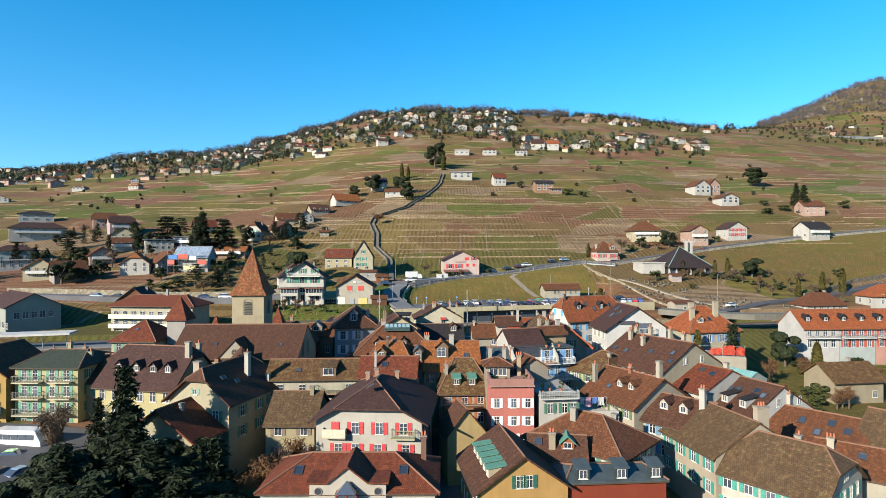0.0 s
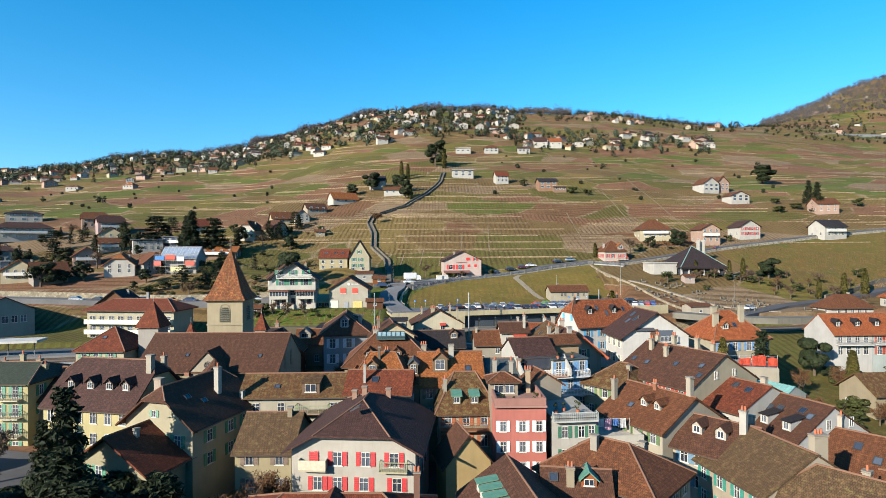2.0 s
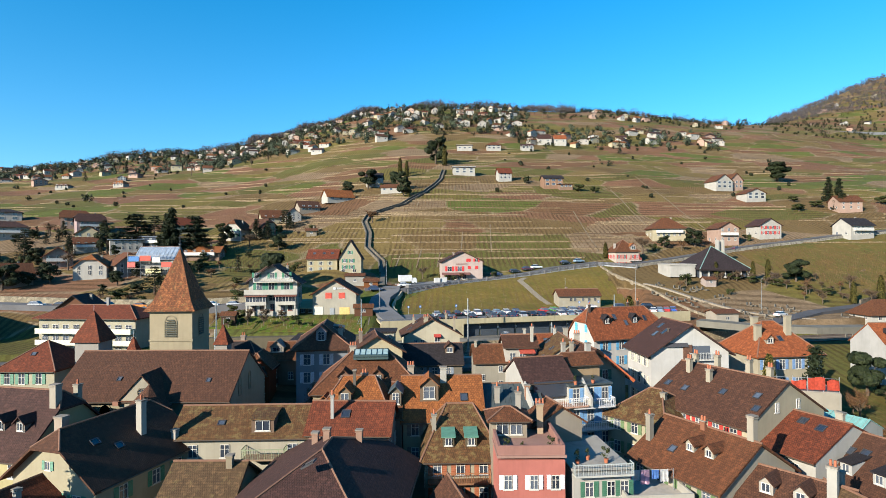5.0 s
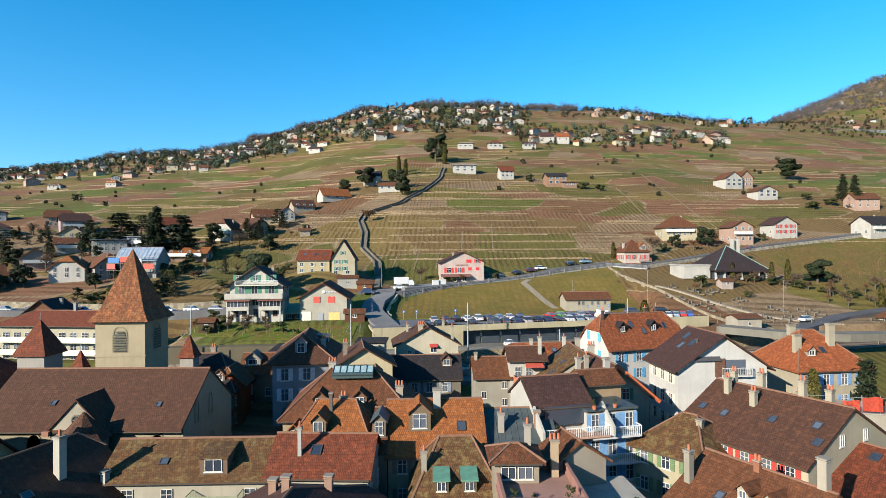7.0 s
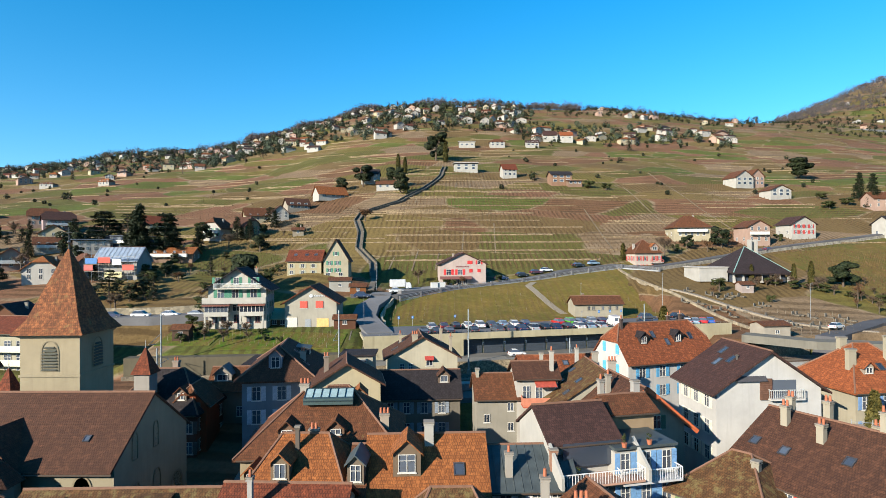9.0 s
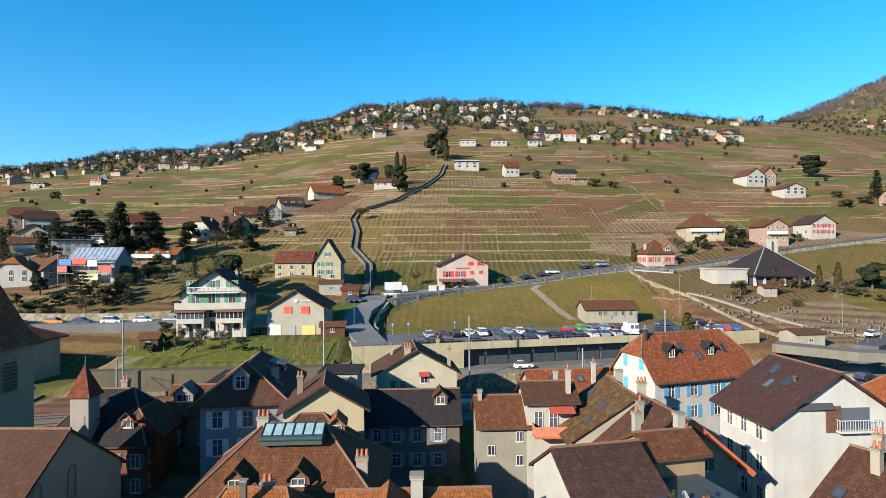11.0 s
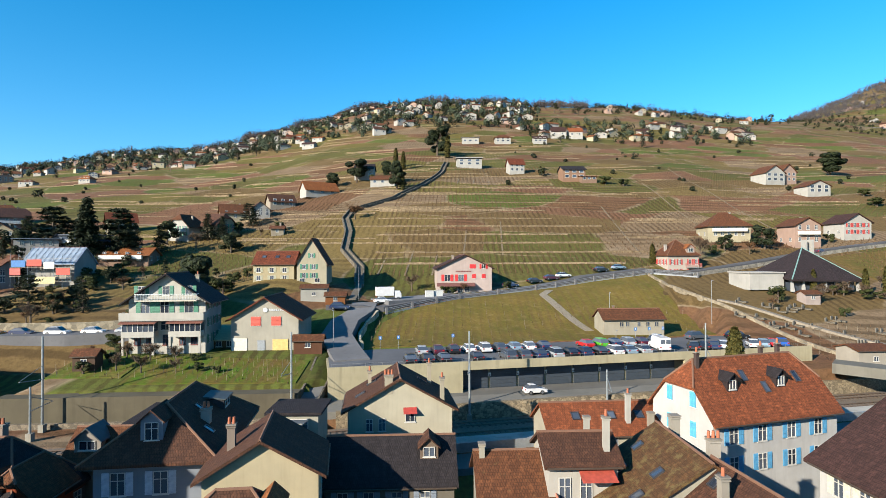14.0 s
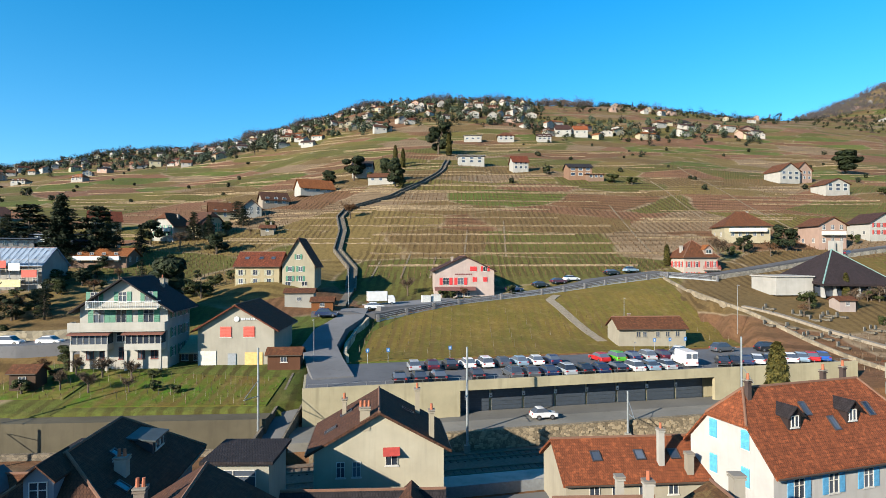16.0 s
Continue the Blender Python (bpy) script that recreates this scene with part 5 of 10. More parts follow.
    chimney(awn, 1.6, 0.2, 1.2, 0.8, 0.7, (0.66, 0.64, 0.6), 0)
    chimney(awn, -1.9, 0.6, 1.6, 0.6, 0.6, (0.6, 0.56, 0.5), 1)
    windows(h, "r", (-2, 1), (13, 10, 7), w=0.9, hh=1.5, shut=DKGREEN_S)
    h = hs["grey"]
    windows(h, "f", (1.5,), (13.9, 11.4), w=0.75, hh=1.05)
    windows(h, "f", (-1.5,), (12.5,), w=0.75, hh=1.05)
    chimney(h, -2.4, -0.4, 0.9, 0.5, 0.6, (0.6, 0.55, 0.44), 0)
    h = hs["bb"]
    windows(h, "f", (-2.2, 0.2, 2.4), (13.6,), w=0.9, hh=1.4, shut=GREEN_S)
    windows(h, "l", (-4, -1, 2, 5), (13.2, 10.4), w=0.9, hh=1.4)
    for x, y in ((-2.6, -2), (-4.0, 1.5), (-2.2, 3), (-4.4, -3)):
        skylight(h, x, y, 0.7, 0.9)
    chimney(h, 1.6, -1.6, 1.6, 0.9, 0.8, (0.62, 0.56, 0.48), 3)
    chimney(h, 1.0, 3.6, 1.4, 0.8, 0.8, (0.6, 0.55, 0.46), 0)
    h = hs["b2"]
    windows(h, "f", (-2.0, 1.4), (15.4, 12.8, 10.0), w=0.9, hh=1.4, shut=DKGREEN_S)
    for x, y in ((-1.0, 2.6), (-2.8, -1.6), (-2.4, 0.8)):
        skylight(h, x, y, 0.7, 1.1)
    chimney(h, -2.0, 0.4, 2.0, 0.6, 0.6, (0.55, 0.5, 0.42), 1)
    for s in (-1, 1):
        bm = bmesh.new()
        k = (h["ridge"] - h["eave"]) / 4.5
        a, b = Vector((s * 5.5, -4.86, h["eave"] - 1.0 * k - 0.1)), Vector((0, -4.86, h["ridge"] - 0.1))
        d = b - a
        m4 = Matrix.Translation((a + b) / 2) @ Matrix.Rotation(-math.atan2(d.z, d.x), 4, "Y") @ Matrix.Diagonal((d.length, 0.08, 0.45, 1))
        bmesh.ops.create_cube(bm, size=1.0, matrix=m4)
        part("barge_board", bm, plain((0.5, 0.12, 0.04), 0.6, name="orange_paint"), h["ob"])
    h = hs["white"]
    windows(h, "l", (-2.4, 0.0, 2.4), (16.2, 13.2, 10.2), w=1.0, hh=1.6, shut=(0.7, 0.68, 0.55))
    bm = bmesh.new()
    box(bm, (1.5, -4.32, 17.6 - h["z0"]), (3.4, 0.04, 2.2))
    part("loggia_opening", bm, glass(), h["ob"])
    bm = bmesh.new()
    box(bm, (-0.4, -4.4, 17.7 - h["z0"]), (1.4, 0.12, 2.4))
    screen = part("wooden_screen", bm, plain((0.13, 0.06, 0.035), 0.7, vary=0.3, name="stained_wood"), h["ob"])
    for i in range(9):
        bm = bmesh.new()
        box(bm, (-0.4, -4.48, 16.7 - h["z0"] + i * 0.25), (1.3, 0.04, 0.1))
        part("slat", bm, plain((0.13, 0.06, 0.035), 0.7, vary=0.3, name="stained_wood"), screen)
    balcony(h, "f", 1.8, 16.7, 4.0, 0.7, (0.6, 0.58, 0.55), (0.5, 0.52, 0.52))
    awning(h, "f", -2.2, 19.2, 3.6, 0.4, (0.05, 0.05, 0.06))
    windows(h, "r", (-3, 1), (16, 13), w=1.0, hh=1.5)
    for x, y in ((-1.6, 2.0), (-2.4, -1.0), (-3.2, 0.6)):
        skylight(h, x, y, 0.8, 1.2)
    chimney(h, -2.2, -1.8, 0.6, 0.2, 0.2, (0.2, 0.18, 0.16), 0, False)
    h = hs["red"]
    windows(h, "f", (-5.6, -2.0, 1.8, 5.4), (15.2, 12.4), w=1.1, hh=1.6, shut=(0.1, 0.35, 0.6))
    windows(h, "l", (-1.6, 1.8), (18.4, 15.4), w=0.8, hh=1.5, shut=(0.1, 0.42, 0.65), open_=False)
    for x in (-4.0, 2.4):
        dormer(h, x, -2.7, 1.3, 1.3, 1.9, T_DARK, (0.07, 0.05, 0.05))
    for x, y in ((-1.6, -1.6), (0.4, -2.6), (5.2, -2.0)):
        skylight(h, x, y, 0.6, 1.2)
    for x, y, u in ((-6.6, -0.6, 1.4), (3.0, 0.4, 1.2), (5.4, 0.4, 1.4)):
        chimney(h, x, y, u, 0.45, 0.45, (0.14, 0.1, 0.09), 1)
    h = hs["orange"]
    windows(h, "f", spread(11.4, 4), (14.8, 11.8), w=1.0, hh=1.6, shut=(0.16, 0.28, 0.5))
    for x, y, u in ((2.0, -2.2, 3.0), (-1.6, 1.2, 1.6), (-3.6, -2.4, 2.4)):
        chimney(h, x, y, u, 1.2, 0.8, (0.62, 0.56, 0.42), 0)
    dormer(h, -2.4, -3.8, 1.4, 1.0, 1.5, T_BRIGHT, (0.6, 0.5, 0.4))
    skylight(h, 0.0, -3.0, 0.7, 1.0)
    h = hs["lr"]
    windows(h, "f", spread(14.4, 6, 1.6), (12.8, 10.0, 7.2), w=0.9, hh=1.4, shut=(0.42, 0.04, 0.03))
    windows(h, "r", (-2, 2), (15.5,), w=0.7, hh=1.1)
    for x, y, u in ((-4.8, -1.6, 1.6), (-1.2, -2.4, 1.4), (-2.4, 0.8, 1.8), (2.4, 0.2, 1.7), (4.8, 0.6, 1.4), (-6.0, 1.2, 1.6), (0.6, 2.8, 1.2)):
        chimney(h, x, y, u, 0.7, 0.7, (0.6, 0.54, 0.42), 2)
    for x, y in ((-6.0, -4.2), (-3.2, -4.4), (1.6, -3.6), (5.6, -3.0), (6.6, -4.8)):
        skylight(h, x, y, 0.7, 0.9)
    h = hs["r2"]
    skylight(h, -1.0, -1.4, 0.8, 1.0)
    skylight(h, 1.2, -1.8, 0.8, 1.0)
    chimney(h, 1.9, 0.4, 1.0, 0.9, 0.6, (0.66, 0.6, 0.5), 0)
    windows(h, "f", (-1.2, 1.2), (10.4, 7.6), w=0.9, hh=1.4)
    h = hs["w2"]
    windows(h, "r", (-1.0, 3.0), (11.6, 8.6), w=0.8, hh=1.2)
    for x in (-1.2, 2.0):
        dormer(h, x, -5.2, 1.2, 1.2, 1.9, T_DARK, (0.7, 0.7, 0.68), kind="shed")
    for x, y in ((-2.6, -2.6), (-1.2, -2.4), (1.6, -1.8), (3.0, -2.4)):
        skylight(h, x, y, 0.8, 1.0)
    windows(h, "f", (-2.2, 0.6, 3.0), (8.8, 6.0), w=0.9, hh=1.4)
    h = hs["brw"]
    for x in (0.2, 2.4):
        dormer(h, x, -3.2, 1.0, 0.9, 1.2, T_OLD, (0.6, 0.55, 0.45))
    chimney(h, -4.8, -3.4, 2.6, 0.7, 0.7, (0.5, 0.46, 0.38), 1)
    chimney(h, -0.4, -0.4, 0.8, 0.6, 0.4, (0.45, 0.2, 0.12), 2)
    chimney(h, 4.6, 0.2, 2.4, 0.8, 0.8, (0.6, 0.54, 0.44), 0)
    windows(h, "f", spread(10.8, 4), (10.4, 7.8), w=0.9, hh=1.4, shut=(0.1, 0.17, 0.07))
    skylight(h, -1.6, -3.6, 0.7, 0.8)
    h = hs["tn"]
    for x in (-2.0, 0.8):
        dormer(h, x, -2.6, 1.2, 1.1, 1.5, T_BROWN, (0.66, 0.62, 0.55))
    chimney(h, 2.8, -1.2, 2.6, 0.9, 0.7, (0.68, 0.66, 0.6), 2)
    chimney(h, 2.6, 1.4, 1.6, 0.7, 0.7, (0.62, 0.56, 0.48), 0)
    windows(h, "f", spread(8, 4), (9.0, 6.4), w=0.9, hh=1.4, shut=(0.1, 0.2, 0.3))
    h = hs["t1"]
    windows(h, "l", spread(11, 4), (8.0, 5.4), w=0.9, hh=1.4, shut=(0.04, 0.25, 0.2))
    windows(h, "f", (-3, 0, 3), (8.0, 5.4), w=0.9, hh=1.4, shut=(0.04, 0.25, 0.2))
    chimney(h, 1.0, -4.6, 2.2, 1.9, 0.9, (0.62, 0.54, 0.42), 3)
    h = hs["t2"]
    windows(h, "f", spread(12, 5), (7.2, 4.6), w=0.95, hh=1.5, shut=(0.03, 0.25, 0.2))
    windows(h, "r", (-3.2, -0.6, 1.4, 3.4), (7.4, 4.8), w=0.95, hh=1.5, shut=(0.03, 0.25, 0.2))
    window(h, "r", 0, 9.4 - h["z0"], 1.2, 0.7)
    chimney(h, 0.2, 1.8, 1.2, 0.8, 0.8, (0.6, 0.55, 0.45), 1)
    h = hs["hip1"]
    windows(h, "r", (-2.8, 0.2, 2.8), (8.8, 6.2), w=1.0, hh=1.5, shut=(0.04, 0.16, 0.13))
    windows(h, "f", spread(14, 5), (8.8, 6.2), w=1.0, hh=1.5, shut=(0.04, 0.16, 0.13))
    chimney(h, -1.4, -1.4, 1.4, 0.9, 0.7, (0.5, 0.47, 0.4), 0)
    chimney(h, 2.2, 2.6, 1.2, 0.8, 0.8, (0.5, 0.47, 0.4), 0)
    h = hs["ochre"]
    windows(h, "f", (-0.4, 0.6), (9.4,), w=0.8, hh=1.3, shut=DKGREEN_S)
    windows(h, "f", (-3.2, -0.4, 2.6), (6.6,), w=0.95, hh=1.5, shut=DKGREEN_S)
    windows(h, "l", spread(12, 6), (7.6, 5.2), w=0.8, hh=1.5, shut=DKGREEN_S)
    for i in range(5):
        dormer(h, -3.6, -4.2 + 1.75 * i, 1.0, 1.0, 2.0, T_COPPER, (0.66, 0.58, 0.4), face="l", kind="shed")
    h = hs["mansard"]
    for x in (-3.6, 0.6, 4.4):
        dormer(h, x, -2.6, 1.4, 1.3, 0.6, T_SLATE, (0.06, 0.09, 0.1), kind="shed")
    dor = house("rear_wing", 11.6, 69.4, -8, 6.4, 4.2, 1.4, 9.6, 11.6, "gable", "x", (0.5, 0.2, 0.12), T_BROWN, label="dark-roofed rear wing with a green copper dormer")
    dormer(dor, 1.2, -1.4, 1.5, 0.9, 1.4, T_COPPER, (0.5, 0.16, 0.06))
    chimney(dor, -0.6, -1.2, 1.6, 0.9, 0.7, (0.5, 0.42, 0.3), 2)
    skylight(dor, -2.2, -0.8, 0.8, 0.8)
    h = hs["rrt"]
    for x, y in ((-2.0, -2.0), (1.4, -1.6), (3.4, -2.4), (0.2, -3.4)):
        skylight(h, x, y, 0.8, 1.1)
    chimney(h, -4.6, 0.6, 1.8, 0.8, 0.7, (0.66, 0.6, 0.5), 2)
    windows(h, "f", spread(11, 4), (7.2, 4.8), w=0.9, hh=1.4)
    h = hs["rrt2"]
    skylight(h, 1.2, -1.4, 0.8, 0.9)
    chimney(h, -2.0, -1.0, 1.2, 0.9, 0.7, (0.68, 0.62, 0.5), 3)
    h = hs["re"]
    windows(h, "f", spread(16, 6), (7.0, 4.4), w=0.95, hh=1.5, shut=(0.04, 0.22, 0.16))
    chimney(h, -2.6, 0.6, 2.2, 0.9, 0.8, (0.5, 0.45, 0.36), 1)
    skylight(h, -2.0, -2.4, 0.8, 1.0)
    h = hs["gb"]
    for z in (13.8, 11.2, 8.6, 6.0):
        windows(h, "f", (-3.6, -1.8, 1.0, 3.4), (z,), w=0.9, hh=1.6, shut=GREEN_S)
    for z in (12.8, 10.2, 7.6):
        balcony(h, "f", -2.7, z, 4.4, 1.2, (0.5, 0.46, 0.33), (0.2, 0.2, 0.18))
        balcony(h, "f", 2.6, z, 3.6, 1.0, (0.5, 0.46, 0.33), (0.2, 0.2, 0.18))
    windows(h, "r", (-3, 0.5), (13.6, 11, 8.4), w=0.9, hh=1.5, shut=GREEN_S)
    for x, y in ((-3.6, 1.0), (-0.2, 0.4), (2.4, 0.4), (4.2, -0.8)):
        chimney(h, x, y, 1.2, 0.7, 0.7, (0.6, 0.54, 0.36), 1)
    h = hs["gb2"]
    windows(h, "f", (-1.4, 1.4), (10.8, 8.0, 5.2), w=0.9, hh=1.5, shut=GREEN_S)
    dormer(h, 1.6, -2.6, 1.6, 1.2, 1.5, T_BROWN, (0.4, 0.35, 0.28))
    h = hs["ol"]
    windows(h, "f", (-2, 1, 3.6), (12, 9, 6), w=0.9, hh=1.5, shut=GREEN_S)
    balcony(h, "f", 2.6, 8.0, 4.2, 1.4, (0.7, 0.7, 0.66), (0.75, 0.75, 0.73), False)
    h = hs["nb"]
    windows(h, "f", (-2.8, -0.6, 2.0), (14.6, 11.6, 8.6), w=0.9, hh=1.6, shut=GREEN_S)
    skylight(h, -0.5, -2.4, 0.7, 0.6)
    h = hs["dark"]
    dormer(h, -0.3, -6.5, 1.7, 2.0, 2.4, T_BROWN, (0.42, 0.47, 0.55))
    dormer(h, 3.2, 3.0, 2.6, 1.0, 2.2, T_SLATE, (0.1, 0.1, 0.11), face="r", kind="shed")
    windows(h, "f", (-2.6, 0.6), (15.2, 12.2), w=1.1, hh=1.8, shut=(0.5, 0.56, 0.66))
    windows(h, "r", (-3, 0, 3), (15.2, 12.4), w=1.0, hh=1.6, shut=(0.5, 0.56, 0.66))
    chimney(h, 2.8, -2.6, 1.0, 0.9, 0.8, (0.66, 0.62, 0.55), 2)
    for x, y in ((1.8, -1.0), (3.4, -4.0)):
        skylight(h, x, y, 0.7, 0.9)
    ann = house("annex", -27.6, 138.0, -3, 4.0, 6.0, 9, 16.6, 16.9, "shed", "x", (0.08, 0.08, 0.09), T_DARK, label="dark metal-clad annex with a sloping roof")
    h = hs["near_church"]
    windows(h, "r", (-3, 0, 3), (11.6, 9.0), w=1.0, hh=1.5, shut=(0.1, 0.08, 0.07))
    windows(h, "f", (-4, -1, 2, 4.6), (11.4, 8.8), w=1.0, hh=1.5, shut=(0.1, 0.08, 0.07))
    for x in (-1.0, 3.2):
        dormer(h, x, -3.6, 1.4, 1.2, 1.8, T_OLD, (0.4, 0.34, 0.28))
    chimney(h, 0.6, 0.6, 1.4, 0.9, 0.8, (0.5, 0.4, 0.34), 2)
    h = hs["orange_small"]
    windows(h, "f", (0.3,), (13.6,), w=1.0, hh=1.2, shut=(0.1, 0.06, 0.04))
    pointed_window("doorway", h["ob"], pose(0.2, -2.53, 9.6 - h["z0"]), 1.5, 2.4)
    h = hs["attic"]
    window(h, "f", -0.3, 17.7 - h["z0"], 3.2, 1.3)
    window(h, "f", -0.3, 15.2 - h["z0"], 1.0, 1.3)
    h = hs["white_gable"]
    windows(h, "f", (-1.4, 0.2), (15.6,), w=0.9, hh=1.9)
    balcony(h, "f", 0.2, 14.4, 4.6, 1.8, (0.5, 0.12, 0.07), (0.55, 0.2, 0.12), False)
    awning(h, "f", 0.9, 17.2, 2.6, 1.4, (0.45, 0.07, 0.04))
    chimney(h, 2.0, -1.6, 2.4, 0.55, 0.55, (0.7, 0.66, 0.58), 1)
    chimney(h, 1.2, 0.8, 1.3, 0.5, 0.5, (0.7, 0.66, 0.58), 0)
    h = hs["mid"]
    # shutter colour darkened too, as part of the painted shade
    windows(h, "f", (-4.0, -1.8, 0.6, 3.0), (12.2, 9.4), w=0.9, hh=1.5, shut=(0.2, 0.24, 0.3))
    dormer(h, 3.4, -1.9, 1.6, 1.2, 1.6, T_BROWN, (0.3, 0.22, 0.16))
    h = hs["infill"]
    dormer(h, 2.4, -1.5, 1.5, 0.9, 1.5, T_ORANGE, (0.4, 0.3, 0.2))
    windows(h, "r", (-1.2, 1.2), (13.8, 11.2), w=0.9, hh=1.4)
    for x, y in ((-0.6, -1.2), (0.9, -1.9)):
        skylight(h, x, y, 0.5, 0.8)
    h = hs["lane_house"]
    dormer(h, -1.0, -2.2, 2.4, 1.2, 1.8, T_SLATE, (0.5, 0.45, 0.4))
    windows(h, "f", (-1.6, 1.6), (11.0, 8.4), w=0.9, hh=1.4)
    h = hs["lrl"]
    windows(h, "f", (-2.4, 0, 2.4), (11.8, 9.0), w=0.9, hh=1.4, shut=(0.1, 0.17, 0.07))
    windows(h, "l", (-2.4, 1.4), (11.8, 9.0), w=0.9, hh=1.4, shut=(0.1, 0.17, 0.07))
    chimney(h, 1.6, -1.0, 1.4, 0.7, 0.7, (0.5, 0.45, 0.36), 0)
    h = hs["cream"]
    chimney(h, -2.6, -0.4, 1.8, 0.7, 0.7, (0.42, 0.34, 0.28), 2)
    windows(h, "r", (-1.2, 1), (14.0, 11.0), w=0.9, hh=1.4)
    h = hs["villa"]
    windows(h, "f", (-3.2, -1.9), (15.6,), w=0.7, hh=1.3)
    window(h, "f", 1.0, 16.4 - h["z0"], 1.0, 1.2)
    awning(h, "f", 1.0, 17.3, 1.4, 0.6, (0.4, 0.04, 0.03))
    for x, y, u, sx in ((-1.2, -3.8, 0.9, 1.0), (-3.2, 1.6, 1.4, 0.45), (4.4, -3.6, 2.2, 0.5), (3.6, 2.4, 2.2, 0.5)):
        chimney(h, x, y, u, sx, 0.6, (0.66, 0.58, 0.44), 3 if sx > 0.9 else 1)
    for x, y in ((-3.0, 1.6), (-4.2, -1.2), (2.6, 1.0)):
        skylight(h, x, y, 0.6, 1.1)
    h = hs["lowrail"]
    for x in (-3.2, 0.8, 4.0):
        skylight(h, x, -1.8, 0.8, 1.0)
    chimney(h, 2.4, -2.6, 3.0, 0.6, 0.6, (0.72, 0.7, 0.64), 1)
    chimney(h, 4.6, -3.4, 1.6, 0.7, 0.7, (0.56, 0.5, 0.4), 0)
    windows(h, "f", (-4, -2, 0.4, 3), (13.2, 11), w=0.9, hh=1.2)


dress_village(HS)


def dress_slope(hs):
    h = hs["whh"]
    zb = h["z0"] - 2.7
    windows(h, "f", (-4.0, -0.2, 3.4), (27.5,), w=1.1, hh=1.5, shut=GREEN_S)
    windows(h, "f", (-3.4, -0.4, 3.4), (24.8,), w=1.4, hh=1.9, shut=GREEN_S)
    windows(h, "r", (-2.5, 0.5, 3), (25.0, 22.2, 19.4), w=1.0, hh=1.4, shut=GREEN_S)
    balcony(h, "f", 0.2, 26.0, 9.6, 1.4, (0.7, 0.66, 0.55), (0.68, 0.72, 0.74))
    bm = bmesh.new()
    box(bm, (-0.3, -5.3, 20.2 - zb), (13.0, 1.8, 0.3))
    box(bm, (-0.3, -6.15, 20.8 - zb), (13.0, 0.16, 1.1))
    for s in (-6.7, 6.1):
        box(bm, (s, -5.3, 20.8 - zb), (0.16, 1.8, 1.1))
    part("terrace_parapet", bm, plaster((0.88, 0.85, 0.76)), h["ob"])
    for x in (-3.9, 3.3):
        bm = bmesh.new()
        box(bm, (x, -5.4, 17.9 - zb), (5.0, 1.9, 0.9))
        box(bm, (x, -5.2, 19.9 - zb), (5.0, 1.5, 0.12))
        wg = part("winter_garden", bm, plaster((0.88, 0.85, 0.76)), h["ob"])
        bm = bmesh.new()
        box(bm, (x, -5.3, 19.1 - zb), (4.8, 1.7, 1.5))
        part("glazing", bm, glass(), wg)
        bm = bmesh.new()
        for i in range(7):
            box(bm, (x - 2.4 + i * 0.8, -6.18, 19.1 - zb), (0.08, 0.08, 1.5))
        part("mullion", bm, plain(FRAME_WHITE, 0.6, name="window_frame"), wg)
        bm = bmesh.new()
        solid(bm, [[(x - 2.8, -6.7, 19.75 - zb), (x + 2.8, -6.7, 19.75 - zb), (x + 2.8, -4.5, 20.25 - zb), (x - 2.8, -4.5, 20.25 - zb)]], 0.14)
        part("lean_to_roof", bm, plain((0.2, 0.07, 0.045), 0.8, name="brown_sheet"), wg)
        for s in (-2.3, 2.3):
            bm = bmesh.new()
            box(bm, (x + s, -6.1, 16.2 - zb), (0.35, 0.35, 3.2))
            part("post", bm, plaster((0.88, 0.85, 0.76)), wg)
    windows(h, "f", (-4.6, -2.8, -0.2, 2.4, 4.2), (19.5,), w=1.0, hh=1.7, frame_c=(0.2, 0.05, 0.04))
    window(h, "f", -0.2, 19.1 - zb, 1.6, 1.4)
    chimney(h, 2.4, 3.0, 1.2, 0.7, 0.7, (0.6, 0.55, 0.45), 1)
    h = hs["gar"]
    for x in (-1.5, 1.9):
        window(h, "f", x, 22.1 - h["z0"], 1.6, 1.5, (0.55, 0.06, 0.03), open_=False)
    bm = bmesh.new()
    box(bm, (2.6, -6.05, 17.9 - h["z0"]), (2.6, 0.12, 2.3))
    part("garage_door", bm, plain((0.7, 0.5, 0.18), 0.6, name="yellow_boards"), h["ob"])
    bm = bmesh.new()
    box(bm, (-0.6, -6.05, 17.8 - h["z0"]), (1.2, 0.12, 2.2))
    part("door", bm, plain((0.3, 0.33, 0.36), 0.5, name="grey_door"), h["ob"])
    bm = bmesh.new()
    box(bm, (-4.2, -6.04, 18.2 - h["z0"]), (2.6, 0.1, 2.2))
    part("roller_shutter", bm, plain((0.66, 0.64, 0.56), 0.6, name="pale_metal"), h["ob"])
    # the sign over the windows: a disc and an unreadable line
    bm = bmesh.new()
    bmesh.ops.create_cone(bm, cap_ends=True, segments=20, radius1=0.4, radius2=0.4, depth=0.08, matrix=Matrix.Translation((0.1, -6.1, 24.0 - h["z0"])) @ Matrix.Rotation(radians(90), 4, "X"))
    for i in range(7):
        box(bm, (0.85 + i * 0.36, -6.06, 24.0 - h["z0"]), (0.26, 0.06, 0.34))
    part("sign", bm, plain((0.72, 0.74, 0.76), 0.4, 0.3, name="sign_metal"), h["ob"])
    lean = house("lean_to", -37.3, 180.2, 4, 3.8, 5.0, 16.2, 18.9, 19.7, "shed", "x", (0.3, 0.14, 0.06), plain((0.62, 0.5, 0.3), 0.8, name="pale_sheet"), label="wooden lean-to with a pale roof beside the workshop")
